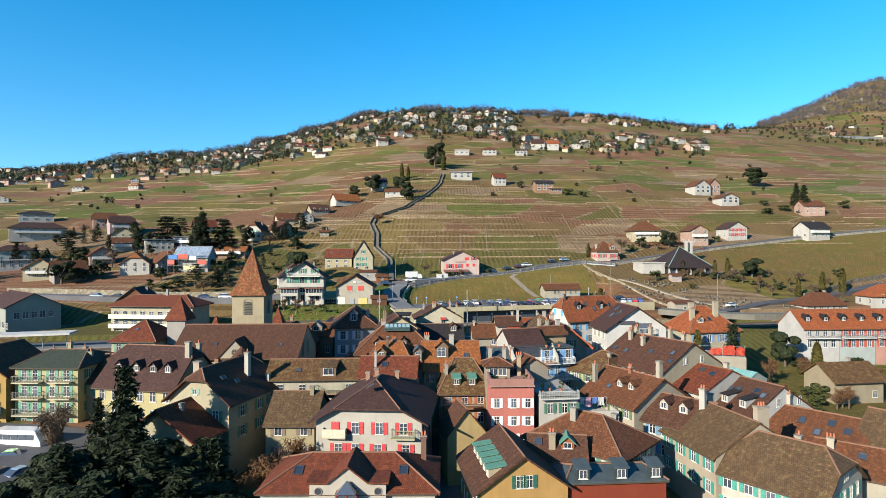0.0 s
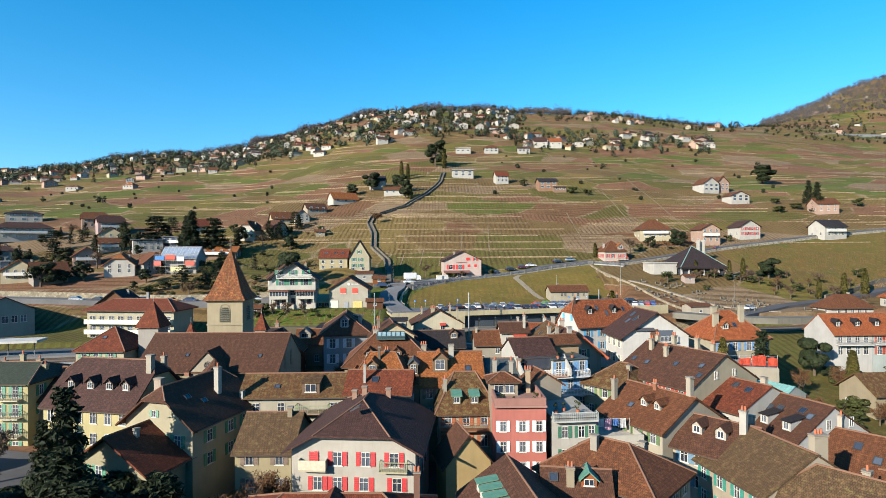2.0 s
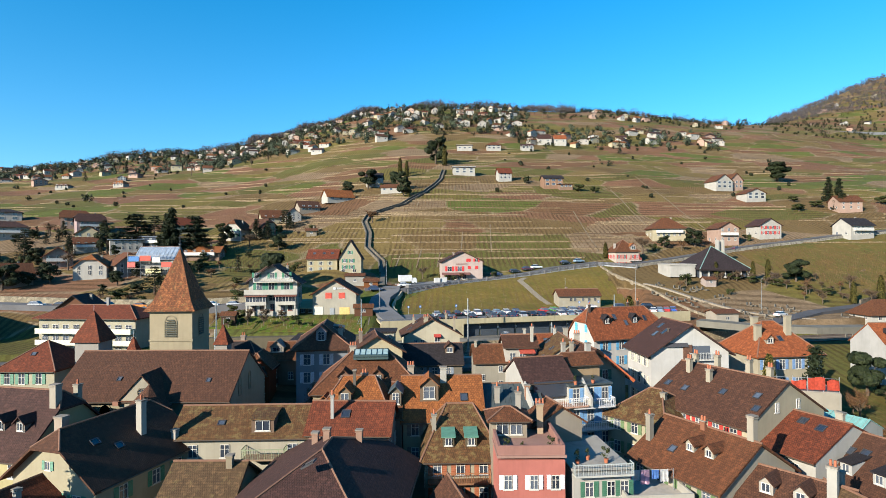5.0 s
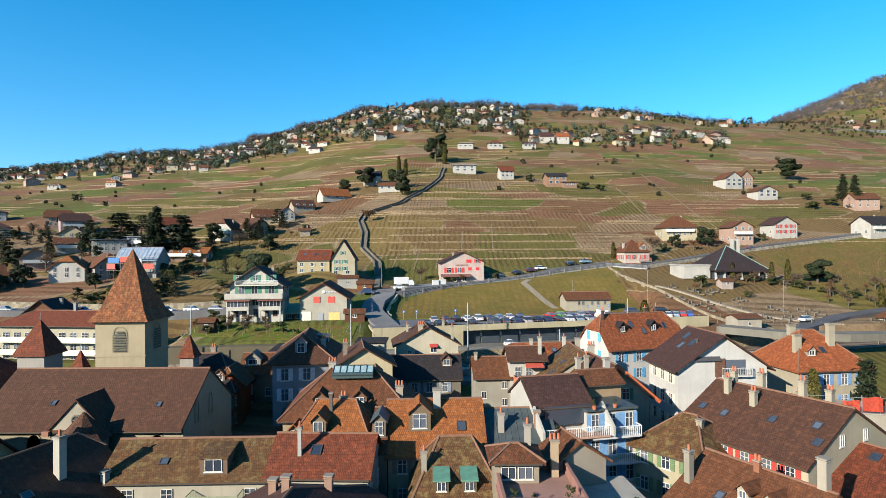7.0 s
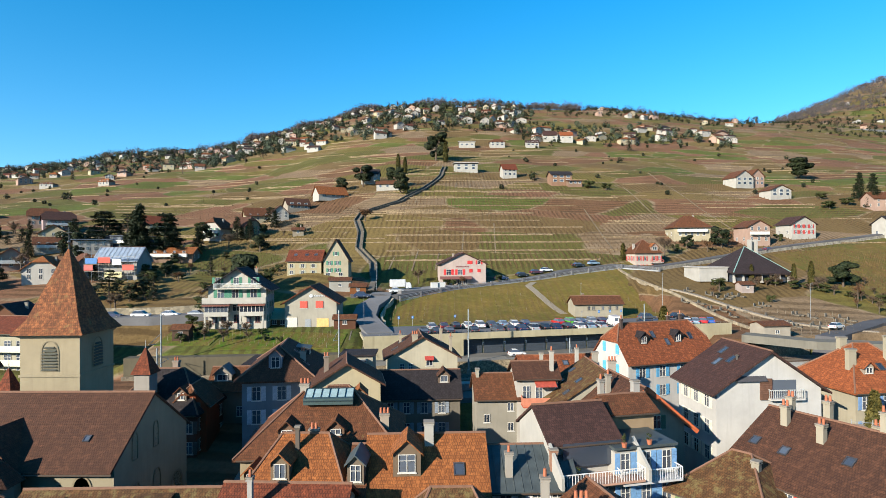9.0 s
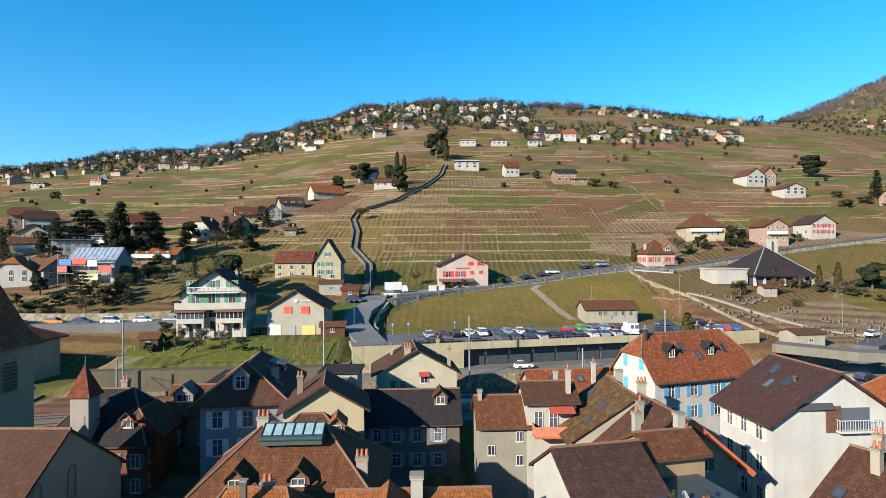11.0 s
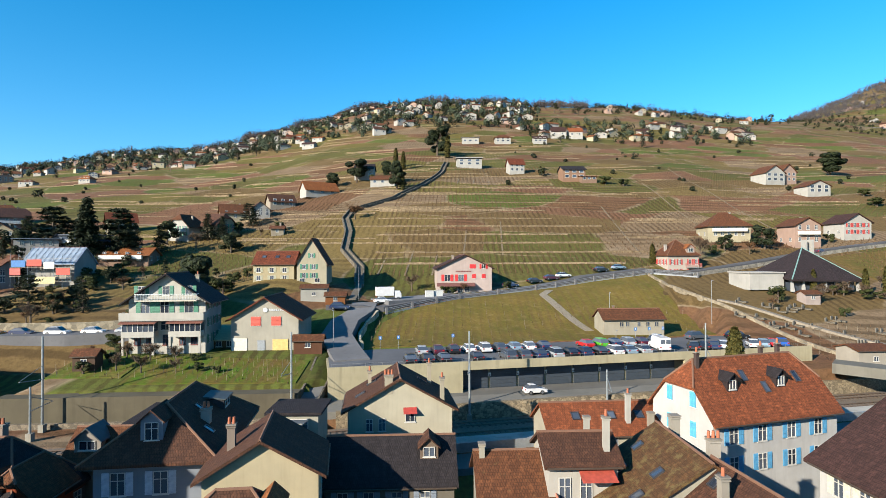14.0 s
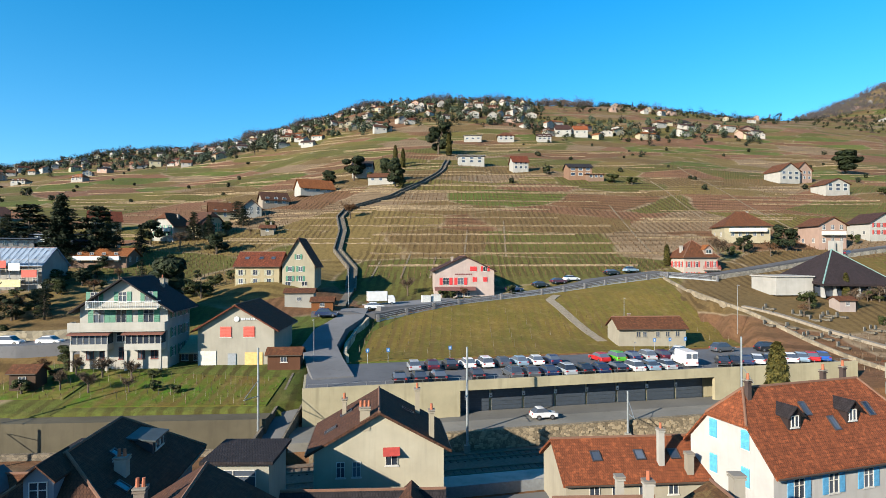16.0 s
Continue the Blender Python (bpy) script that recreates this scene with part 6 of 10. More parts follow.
    windows(lean, "f", (-0.9, 0.9), (18.0,), w=1.0, hh=1.0)
    h = hs["yelA"]
    windows(h, "f", (-3.8, -0.4, 2.8), (29.6, 27.6), w=1.0, hh=1.2, shut=(0.3, 0.3, 0.2))
    for x in (-3.0, 0.4, 3.2):
        skylight(h, x, -2.0, 0.9, 0.9)
    h = hs["yelB"]
    windows(h, "f", (-1.9, 0.5), (30.4, 28.2), w=0.9, hh=1.2, shut=GREEN_S)
    windows(h, "f", (0.0,), (33.2,), w=0.8, hh=1.1, shut=GREEN_S)
    windows(h, "f", (-2.4, 1.4), (27.0,), w=1.2, hh=1.0)
    h = hs["pinkh"]
    zb = h["z0"]
    window(h, "f", 2.1, 30.2 - zb, 1.6, 1.1, (0.6, 0.03, 0.03), open_=False)
    window(h, "f", 5.0, 30.2 - zb, 1.0, 1.2, (0.6, 0.03, 0.03))
    for x in (-4.6, -1.0):
        window(h, "f", x, 27.2 - zb, 1.5, 1.7, (0.6, 0.03, 0.03))
    for x in (2.4, 5.0):
        window(h, "f", x, 27.6 - zb, 1.0, 1.1, (0.6, 0.03, 0.03), open_=False)
    for x in (-5.0, -3.2, -1.2, 0.6):
        window(h, "f", x, 24.2 - zb, 1.3, 1.5)
    bm = bmesh.new()
    solid(bm, [[(-7.4, -7.4, 25.2 - zb), (2.6, -7.4, 25.2 - zb), (2.6, -5.5, 25.9 - zb), (-7.4, -5.5, 25.9 - zb)]], 0.15)
    part("porch_roof", bm, plain((0.18, 0.07, 0.06), 0.8, name="brown_sheet"), h["ob"])
    bm = bmesh.new()
    for i in range(10):
        box(bm, (-2.2 + i * 0.42, -5.54, 28.9 - zb), (0.3, 0.05, 0.32))
    part("lettering", bm, plain((0.2, 0.05, 0.05), 0.7, name="dark_lettering"), h["ob"])
    chimney(h, -2.8, -2.0, 1.0, 0.7, 0.7, (0.6, 0.5, 0.42), 0)
    h = hs["pk2"]
    windows(h, "f", (-3.4, -1.2, 2.0, 3.9), (31.0, 28.2), w=0.8, hh=1.5, shut=(0.5, 0.06, 0.05))
    windows(h, "l", (-2.8, -0.8, 1.2, 3.0), (31.0, 28.2), w=0.8, hh=1.5, shut=(0.5, 0.06, 0.05))
    dormer(h, 2.4, -4.2, 2.4, 1.5, 2.0, T_ORANGE, (0.66, 0.5, 0.42))
    balcony(h, "f", 2.8, 29.6, 4.4, 1.2, (0.6, 0.55, 0.5), (0.5, 0.15, 0.12))
    chimney(h, -3.6, -1.0, 1.6, 0.8, 0.8, (0.72, 0.66, 0.6), 0)
    chimney(h, 1.4, 2.0, 1.4, 0.6, 0.6, (0.66, 0.6, 0.55), 0)
    h = hs["barn"]
    windows(h, "f", (-2.6, -1.4, 1.0, 2.8, 4.6), (19.1,), w=0.7, hh=1.0, frame_c=(0.3, 0.28, 0.22))
    chimney(h, -3.0, 0.5, 0.7, 0.5, 0.5, (0.4, 0.25, 0.18), 0)
    h = hs["bigm"]
    for z in (16.2, 13.6, 11.2):
        windows(h, "f", spread(24, 9, 1.6), (z,), w=1.5, hh=1.6)
        balcony(h, "f", 0, z - 1.0, 23.6, 1.5, (0.7, 0.68, 0.55), (0.68, 0.66, 0.5), False)
    chimney(h, 2.0, 0.0, 1.6, 0.7, 0.7, (0.5, 0.5, 0.5), 0)
    h = hs["hall"]
    windows(h, "r", (-4, -2, 0, 2, 4), (16.0,), w=1.4, hh=1.8)
    windows(h, "f", spread(30, 8), (13.6,), w=1.8, hh=1.6)
    for i in range(5):
        h = hs["row%d" % i]
        for x in (-2.3, 2.3):
            dormer(h, x, -3.4, 1.3, 1.2, 1.6, T_DARK, (0.05, 0.045, 0.05))
        windows(h, "f", (-3.0, -1.0, 1.0, 3.0), (12.9, 10.2), w=1.1, hh=1.8, shut=((0.42, 0.1, 0.07) if i in (1, 2) else None))
        balcony(h, "f", 0, 11.7, 8.0, 1.2, (0.66, 0.64, 0.6), (0.3, 0.3, 0.3))


dress_slope(SH)


# ---- roads, walls and paths laid on the ground ----
def resample(pts, step=2.0):
    out = []
    for a, b in zip(pts, pts[1:]):
        a, b = Vector(a), Vector(b)
        n = max(1, int((b - a).length / step))
        out += [a.lerp(b, i / n) for i in range(n)]
    return out + [Vector(pts[-1])]


def ribbon(name, pts, width, mat, label, category, lift=0.14, zs=None, kind="structure", thick=0.3, flat=True):
    """A strip along pts on the ground, with thickness."""
    row = resample([(x, y, 0) for x, y in pts])
    bm = bmesh.new()
    rails = []
    for i, p in enumerate(row):
        d = (row[min(i + 1, len(row) - 1)] - row[max(i - 1, 0)]).normalized()
        s = Vector((-d.y, d.x, 0)) * width / 2
        l, r = p + s, p - s
        zl, zr = ground(l.x, l.y), ground(r.x, r.y)
        if zs is not None:
            zl = zr = zs[0] + (zs[1] - zs[0]) * i / (len(row) - 1)
        elif flat:
            zl = zr = max(zl, zr, ground(p.x, p.y))
        rails.append([bm.verts.new((l.x, l.y, zl + lift)), bm.verts.new((r.x, r.y, zr + lift)),
                      bm.verts.new((r.x, r.y, zr + lift - thick - width * 0.3)), bm.verts.new((l.x, l.y, zl + lift - thick - width * 0.3))])
    for a, b in zip(rails, rails[1:]):
        for i in range(4):
            j = (i + 1) % 4
            bm.faces.new((a[i], a[j], b[j], b[i]))
    bm.faces.new(rails[0])
    bm.faces.new(rails[-1])
    return tagged(part(name, bm, mat), label, category, kind=kind)


def low_wall(pts, hgt, thick, mat, label, z=None, name="stone_wall", category="wall", group="", kind="", jig=0.0, sink=0.6):
    """A wall along pts, following the ground or at fixed heights."""
    row = resample([(x, y, 0) for x, y in pts], 1.5)
    bm = bmesh.new()
    rails = []
    for i, p in enumerate(row):
        d = (row[min(i + 1, len(row) - 1)] - row[max(i - 1, 0)]).normalized()
        s = Vector((-d.y, d.x, 0)) * thick / 2
        l, r = p + s, p - s
        zg = min(ground(l.x, l.y), ground(r.x, r.y)) if z is None else (z[0] + (z[1] - z[0]) * i / (len(row) - 1) if isinstance(z, tuple) else z)
        top = zg + hgt + jig * random.uniform(-1, 1)
        rails.append([bm.verts.new((l.x, l.y, top)), bm.verts.new((r.x, r.y, top)), bm.verts.new((r.x, r.y, zg - sink)), bm.verts.new((l.x, l.y, zg - sink))])
    for a, b in zip(rails, rails[1:]):
        for i in range(4):
            j = (i + 1) % 4
            bm.faces.new((a[i], a[j], b[j], b[i]))
    bm.faces.new(rails[0])
    bm.faces.new(rails[-1])
    return tagged(part(name, bm, mat), label, category, group, kind)


def vline(v, x0, x1):
    """Two ends of a line parallel to the deck's front."""
    return [(x0, v + BACK + SKEW * x0), (x1, v + BACK + SKEW * x1)]


STONE_PALE = stone((0.23, 0.175, 0.11), 1.6, 0.6)
STONE_DARK = stone((0.16, 0.14, 0.11), 1.4, 0.6)


def infrastructure():
    ribbon("garage_road", vline(155.7, -16, 78), 6.0, asphalt((0.28, 0.27, 0.24)), "pale asphalt lane in front of the garages", "road", zs=(12.55, 12.55), lift=0.05)
    ribbon("garage_floor", vline(158.9, -13.5, 62), 4.0, asphalt((0.2, 0.195, 0.18)), "concrete floor under the parking deck", "floor", zs=(12.55, 12.55), lift=0.055, thick=0.1)
    # rubble wall between lane and railway
    wall = thing("stone_wall", pose(0, 0, 9.6), "rubble stone retaining wall along the railway", "wall", kind="structure")
    bm = bmesh.new()
    row = resample([(x, y, 0) for x, y in vline(152.4, -13, 80)], 3.0)
    for a, b in zip(row, row[1:]):
        m4 = Matrix.Translation(((a.x + b.x) / 2, (a.y + b.y) / 2, 1.55)) @ Matrix.Rotation(math.atan2(SKEW, 1), 4, "Z") @ Matrix.Diagonal(((b - a).length + 0.01, 0.7, 3.1, 1))
        bmesh.ops.create_cube(bm, size=1.0, matrix=m4)
    part("masonry", bm, stone((0.27, 0.22, 0.15), 2.6, 0.8), wall)
    # stones proud of the wall face
    rnd = random.Random(5)
    protos = []
    for k in range(4):
        bs = bmesh.new()
        box(bs, (0, 0.06, 0), (0.34 + 0.07 * k, 0.2, 0.22 + 0.03 * k))
        for v in bs.verts:
            v.co += Vector((rnd.uniform(-0.07, 0.07), 0, rnd.uniform(-0.06, 0.06)))
        protos.append(mesh_of("stone", bs, stone((0.34, 0.28, 0.19), 0.8, 0.2)))
    for i in range(230):
        x = rnd.uniform(-10, 42)
        ob = link("stone", protos[i % 4], wall, pose(x, 152.0 + BACK + SKEW * x, rnd.uniform(0.7, 2.9), 0, rnd.uniform(-6, 6), 13.9))
    # railway: ballast, sleepers and rails
    rail = thing("railway", pose(0, 0, RAIL_Z), "double railway track on brown ballast", "railway", kind="structure")
    bm = bmesh.new()
    for a, b in zip(*(lambda r: (r, r[1:]))(resample([(x, y, 0) for x, y in vline(147.4, -160, 160)], 8))):
        m4 = Matrix.Translation(((a.x + b.x) / 2, (a.y + b.y) / 2, 0.1)) @ Matrix.Rotation(math.atan2(SKEW, 1), 4, "Z") @ Matrix.Diagonal(((b - a).length + 0.01, 8.6, 0.3, 1))
        bmesh.ops.create_cube(bm, size=1.0, matrix=m4)
    part("ballast", bm, plain((0.16, 0.12, 0.085), 0.95, 0, 0.4, 6.0, "ballast"), rail)
    for off in (-2.2, 2.2):
        bm = bmesh.new()
        for i in range(170):
            x = -50 + i * 0.75
            box(bm, (x, 147.4 + off + BACK + SKEW * x, 0.28), (0.25, 2.4, 0.1), 13.9)
        sl = part("sleepers", bm, plain((0.12, 0.09, 0.07), 0.9, name="sleeper"), rail)
        sl["kind"] = "stuff"
        for g in (-0.72, 0.72):
            bm = bmesh.new()
            (x0, y0), (x1, y1) = vline(147.4 + off + g, -160, 160)
            tube(bm, (x0, y0, 0.4), (x1, y1, 0.4), 0.07, 0.07, 4)
            part("rail", bm, plain((0.3, 0.2, 0.13), 0.4, 0.7, name="rail_steel"), rail)
    # catenary masts
    for x, v, side in ((4.6, 151.6, -1), (40.5, 151.6, -1), (-19.6, 156.6, -1), (-51, 160.4, -1), (-49.8, 156.4, 1), (24.6, 151.6, -1)):
        y = v + BACK + SKEW * x
        top = {24.6: 16.5, -49.8: 17.0}.get(x, 22.7)
        arm = (top - RAIL_Z) * 0.55
        m = thing("catenary_mast", pose(x, y, RAIL_Z), "grey steel catenary mast with a bracket", "mast", "railway masts")
        bm = bmesh.new()
        tube(bm, (0, 0, 0), (0, 0, top - RAIL_Z), 0.16, 0.12, 8)
        part("mast", bm, plain((0.34, 0.38, 0.40), 0.5, 0.5, name="galvanised"), m)
        bm = bmesh.new()
        tube(bm, (0, 0, arm), (0.3 * side, 3.6 * side, arm + 0.4), 0.05, 0.05, 6)
        tube(bm, (0, 0, arm + 1.8), (0.3 * side, 3.4 * side, arm + 0.5), 0.04, 0.04, 6)
        part("bracket", bm, plain((0.34, 0.38, 0.40), 0.5, 0.5, name="galvanised"), m)
        bm = bmesh.new()
        box(bm, (0, 0, 0.5), (0.7, 0.7, 1.0))
        part("footing", bm, concrete(), m)
    # concrete wall below the left vineyard
    left_wall = [(x, 161.9 + 0.09 * x) for x in (-58.5, -50, -34, -19)]
    low_wall([(x, y - 1.0) for x, y in left_wall], 4.4, 2.6, concrete((0.125, 0.11, 0.075)), "stained concrete retaining wall below the vineyard", 9.9, "retaining_wall", kind="structure")
    low_wall([(x, y - 2.6) for x, y in left_wall], 1.2, 0.6, stone((0.2, 0.17, 0.13), 2.4, 0.6), "rubble foot of the retaining wall", 9.8, "wall_foot", kind="structure")
    # footpath climbing beside the deck
    ribbon("footpath", [(-17.8, 148.8), (-17.6, 154.5), (-17.5, 163), (-18.0, 168.6), (-19.4, 176), (-20.6, 184)], 3.0, asphalt((0.2, 0.2, 0.2)), "steep asphalt footpath beside the parking deck", "path", lift=0.25, zs=(10.5, 18.3))
    low_wall([(-16.2, 152), (-16.0, 163), (-16.4, 169.6)], 0.9, 0.25, STONE_DARK, "dark stone parapet of the footpath", (11.2, 15.4), "parapet", sink=3.0)
    low_wall([(-19.4, 152), (-19.1, 163), (-19.8, 172)], 1.0, 0.3, STONE_DARK, "stone parapet of the footpath", (11.2, 15.8), "parapet", sink=3.0)
    # lane past the workshop to the main road
    ribbon("side_road", [(-13.4, 169.0), (-16.6, 177), (-19.0, 184), (-19.5, 194), (-17.8, 203), (-18, 211)], 5.6, asphalt((0.22, 0.22, 0.23)), "grey asphalt lane joining the main road", "road", zs=(16.75, 22.3), lift=0.1)
    low_wall([(-12.0, 176.5), (-14.4, 182), (-15.6, 189), (-15.4, 197), (-14.2, 204)], 1.3, 0.5, stone((0.45, 0.4, 0.3), 1.4, 0.3), "curved rendered stone wall at the corner of the field", None, "corner_wall")
    # main road with its rail
    main = [(-26, 206), (-14, 208.5), (2.2, 221), (12, 227), (22.1, 231.8), (39, 239), (56.6, 244.5), (68, 241.5), (80.5, 247), (99.4, 255.6), (116.7, 263.5), (136, 270.6), (175, 283), (230, 296)]
    ribbon("main_road", main, 4.2, asphalt((0.14, 0.14, 0.15)), "grey asphalt road along the foot of the vineyards", "road", lift=0.2)
    low_wall([(x + 0.8, y - 2.5) for x, y in main[7:]], 1.1, 0.35, stone((0.3, 0.28, 0.24), 1.4, 0.4), "grey parapet wall along the road", None, "road_parapet")
    ribbon("forecourt", [(-15, 213), (-5, 220), (2, 226)], 9.0, asphalt((0.25, 0.25, 0.26)), "asphalt forecourt beside the road", "forecourt", lift=0.22)
    edge = [(x + 1.6, y - 3.4) for x, y in main[1:8]]
    rr = thing("guard_rail", pose(0, 0, 0), "grey steel guard rail on concrete posts", "guard rail", kind="structure")
    row = resample([(x, y, 0) for x, y in edge], 6.0)
    for p in row:
        bm = bmesh.new()
        box(bm, (p.x, p.y, ground(p.x, p.y) + 0.75), (0.5, 0.45, 1.5), 25)
        part("post", bm, concrete((0.2, 0.2, 0.21)), rr)
    bm = bmesh.new()
    for a, b in zip(row, row[1:]):
        za, zb = ground(a.x, a.y), ground(b.x, b.y)
        for k in (0.55, 0.95, 1.3):
            tube(bm, (a.x, a.y, za + k), (b.x, b.y, zb + k), 0.05, 0.05, 4)
        vs = [bm.verts.new((p.x, p.y + o, z + k)) for p, z in ((a, za), (b, zb)) for o in (0.0, 0.4) for k in (-0.8, 0.35)]
        for q in ((0, 1, 5, 4), (2, 3, 7, 6), (1, 3, 7, 5)):
            bm.faces.new([vs[i] for i in q])
    part("rail", bm, plain((0.42, 0.44, 0.46), 0.5, 0.4, name="galvanised"), rr)
    # track through the field, boundary wall, hill path
    ribbon("field_track", [(27.0, 227), (24.5, 222), (26.6, 214), (29.0, 205), (30.6, 199)], 2.0, plain((0.26, 0.22, 0.16), 0.95, 0, 0.25, 2.0, "gravel"), "pale gravel track through the field", "track", lift=0.16)
    low_wall([(56.8, 240), (58.5, 226), (61.5, 212), (65.0, 202), (69.0, 192), (73, 182)], 0.7, 0.45, stone((0.27, 0.23, 0.17), 1.2, 0.3), "pale boundary wall climbing beside the field", None, "boundary_wall")
    hillpath = [(-21.5, 214), (-23.5, 234.8), (-26.0, 251), (-33.5, 266), (-35.5, 284), (-39.8, 300), (-39.2, 312), (-24, 331), (-13.5, 360), (-4.4, 408), (-2.6, 444)]
    ribbon("hill_path", hillpath, 1.7, asphalt((0.2, 0.175, 0.14)), "narrow asphalt path climbing between vineyard walls", "path", lift=0.3)
    for s, hh in ((-1.15, 1.2), (1.15, 1.0)):
        low_wall([(x + s, y) for x, y in hillpath[1:]], hh, 0.5, STONE_DARK, "dark stone wall along the climbing path", None, "path_wall", group="walls of the hill path")
    # upper road on the right with its wall
    ribbon("village_lane", [(70, 160), (80, 174), (92, 184), (106, 194), (130, 205), (170, 225)], 4.4, asphalt((0.11, 0.11, 0.12)), "grey asphalt lane past the cemetery", "road", lift=0.2)
    ribbon("cemetery_path", [(64, 214), (74, 203), (86, 192), (100, 184)], 1.8, plain((0.26, 0.22, 0.17), 0.95, 0, 0.25, 2.0, "gravel"), "pale gravel path through the cemetery", "path", lift=0.2)
    ribbon("bridge_road", [(64, 174), (74, 166), (86, 164), (102, 167)], 4.6, concrete((0.2, 0.19, 0.16)), "concrete road bridge over the railway", "bridge", zs=(15.4, 14.6), lift=0.3, thick=0.2)
    # left road with parked cars
    left = [(-150, 190), (-120, 189), (-95, 187.5), (-70, 187.5), (-50, 190)]
    ribbon("upper_lane", left, 6.0, asphalt(), "asphalt lane with parked cars below a stone wall", "road", lift=0.2)
    low_wall([(x, y + 3.6) for x, y in left], 1.8, 0.6, stone((0.27, 0.24, 0.18), 1.2, 0.4), "pale stone retaining wall behind the lane", None, "lane_wall")
    # railway station on the left: platform, yard and canopy
    ribbon("station_platform", vline(153.6, -150, -62), 5.0, asphalt((0.24, 0.24, 0.24)), "grey asphalt station platform beside the tracks", "platform", zs=(10.9, 10.9), lift=0.1)
    ribbon("station_yard", vline(161.5, -150, -64), 7.0, asphalt((0.13, 0.13, 0.14)), "dark asphalt yard behind the platform", "yard", zs=(10.45, 10.45), lift=0.1)
    cano = thing("platform_canopy", pose(-104, 133.6, 11.0, 0, 0, 13.9), "white flat platform canopy on slim steel posts", "canopy")
    bm = bmesh.new()
    box(bm, (0, 0, 3.3), (28, 5.2, 0.5))
    part("canopy_roof", bm, concrete((0.6, 0.6, 0.58)), cano)
    for i in range(6):
        bm = bmesh.new()
        tube(bm, (-12.5 + 5 * i, 0, 0), (-12.5 + 5 * i, 0, 3.2), 0.1, 0.1, 8)
        part("post", bm, plain((0.34, 0.38, 0.40), 0.5, 0.5, name="galvanised"), cano)
    ribbon("platform", vline(142.0, -4, 74), 2.6, concrete((0.5, 0.48, 0.43)), "pale concrete railway platform", "platform", zs=(10.95, 10.95), lift=0.1, thick=0.2)
    # village squares and streets
    # car park asphalt is darkened to stand in for shade over it
    ribbon("car_park", [(-100, 80), (-66, 79), (-47, 76)], 24.0, asphalt((0.13, 0.13, 0.14)), "grey asphalt car park beside the old town", "car park", lift=0.05, thick=0.1)
    ribbon("street", [(-1.5, 30), (-1.4, 70), (-4.5, 88), (-4.6, 120), (-6, 140)], 5.0, asphalt((0.14, 0.14, 0.15)), "narrow shaded street", "street", lift=0.05, thick=0.1)
    ribbon("church_square", [(-24, 100), (-20, 112), (-20, 122)], 9.0, asphalt((0.26, 0.25, 0.23)), "small paved square beside the church", "square", lift=0.06, thick=0.1)
    ribbon("station_street", vline(137.0, -110, 60), 4.4, asphalt((0.2, 0.2, 0.2)), "asphalt street along the railway", "street", lift=0.05, thick=0.1)
    low_wall(vline(139.9, -110, 60), 1.2, 0.15, plain((0.3, 0.33, 0.36), 0.5, 0.4, name="galvanised"), "grey metal fence along the railway", 10.2, "fence", "fence")


infrastructure()


# ---- vineyard terraces ----
def contour(x0, x1, z, lo=236.0, hi=470.0, step=4.0):
    pts = []
    x = x0
    while x <= x1:
        a, b = lo, hi
        if ground(x, a) > z or ground(x, b) < z:
            x += step
            continue
        for _ in range(24):
            m = (a + b) / 2
            if ground(x, m) < z:
                a = m
            else:
                b = m
        pts.append((x, a))
        x += step
    return pts


def terraces():
    rnd = random.Random(11)
    spans = []
    for i, z in enumerate((30.5, 34.0, 37.2, 40.4, 43.8, 47.4, 51.5, 56.0, 61.0, 66.0)):
        spans.append((-22 - min(10, i), 50 + rnd.uniform(-10, 24), z, rnd.uniform(0.4, 0.7)))
    for i in range(360):
        z = rnd.uniform(36, 168)
        u = rnd.uniform(-0.85, 0.85)
        x0 = u * (240 + (z - 30) * 4.4)
        spans.append((x0, x0 + rnd.uniform(14, 58), z, rnd.uniform(0.25, 0.55)))
    for i, (x0, x1, z, hh) in enumerate(spans):
        pts = contour(x0, x1, z, 246 if i < 10 else 270, 900, 4.0 if i < 10 else 6.0)
        if i >= 10 and pts and -24 < pts[0][0] < 50 and pts[0][1] < 330:
            continue
        if len(pts) >= 3:
            low_wall(pts, hh, 0.6, STONE_PALE if i % 3 else stone((0.26, 0.2, 0.13), 1.2, 0.4), "dry stone terrace wall in the vineyard", None, "terrace_wall", group="vineyard terrace walls", jig=0.14)
    # stairs straight up the slope
    for x, y0, y1 in ((-12, 246, 268), (-4, 246, 266), (4.5, 246, 290), (-20, 246, 262), (18, 262, 300), (-16, 330, 352), (4, 366, 384), (12, 366, 384), (20, 366, 380), (62, 262, 330), (95, 300, 380), (120, 280, 420)):
        pts = [(x + (y - y0) * 0.06, y) for y in np.arange(y0, y1, 4.0)]
        if len(pts) > 1:
            low_wall(pts, 0.15, 0.5, stone((0.2, 0.16, 0.11), 1.2, 0.2), "pale stone stairway between vine plots", None, "vineyard_stair", "stair", group="vineyard stairways")


terraces()


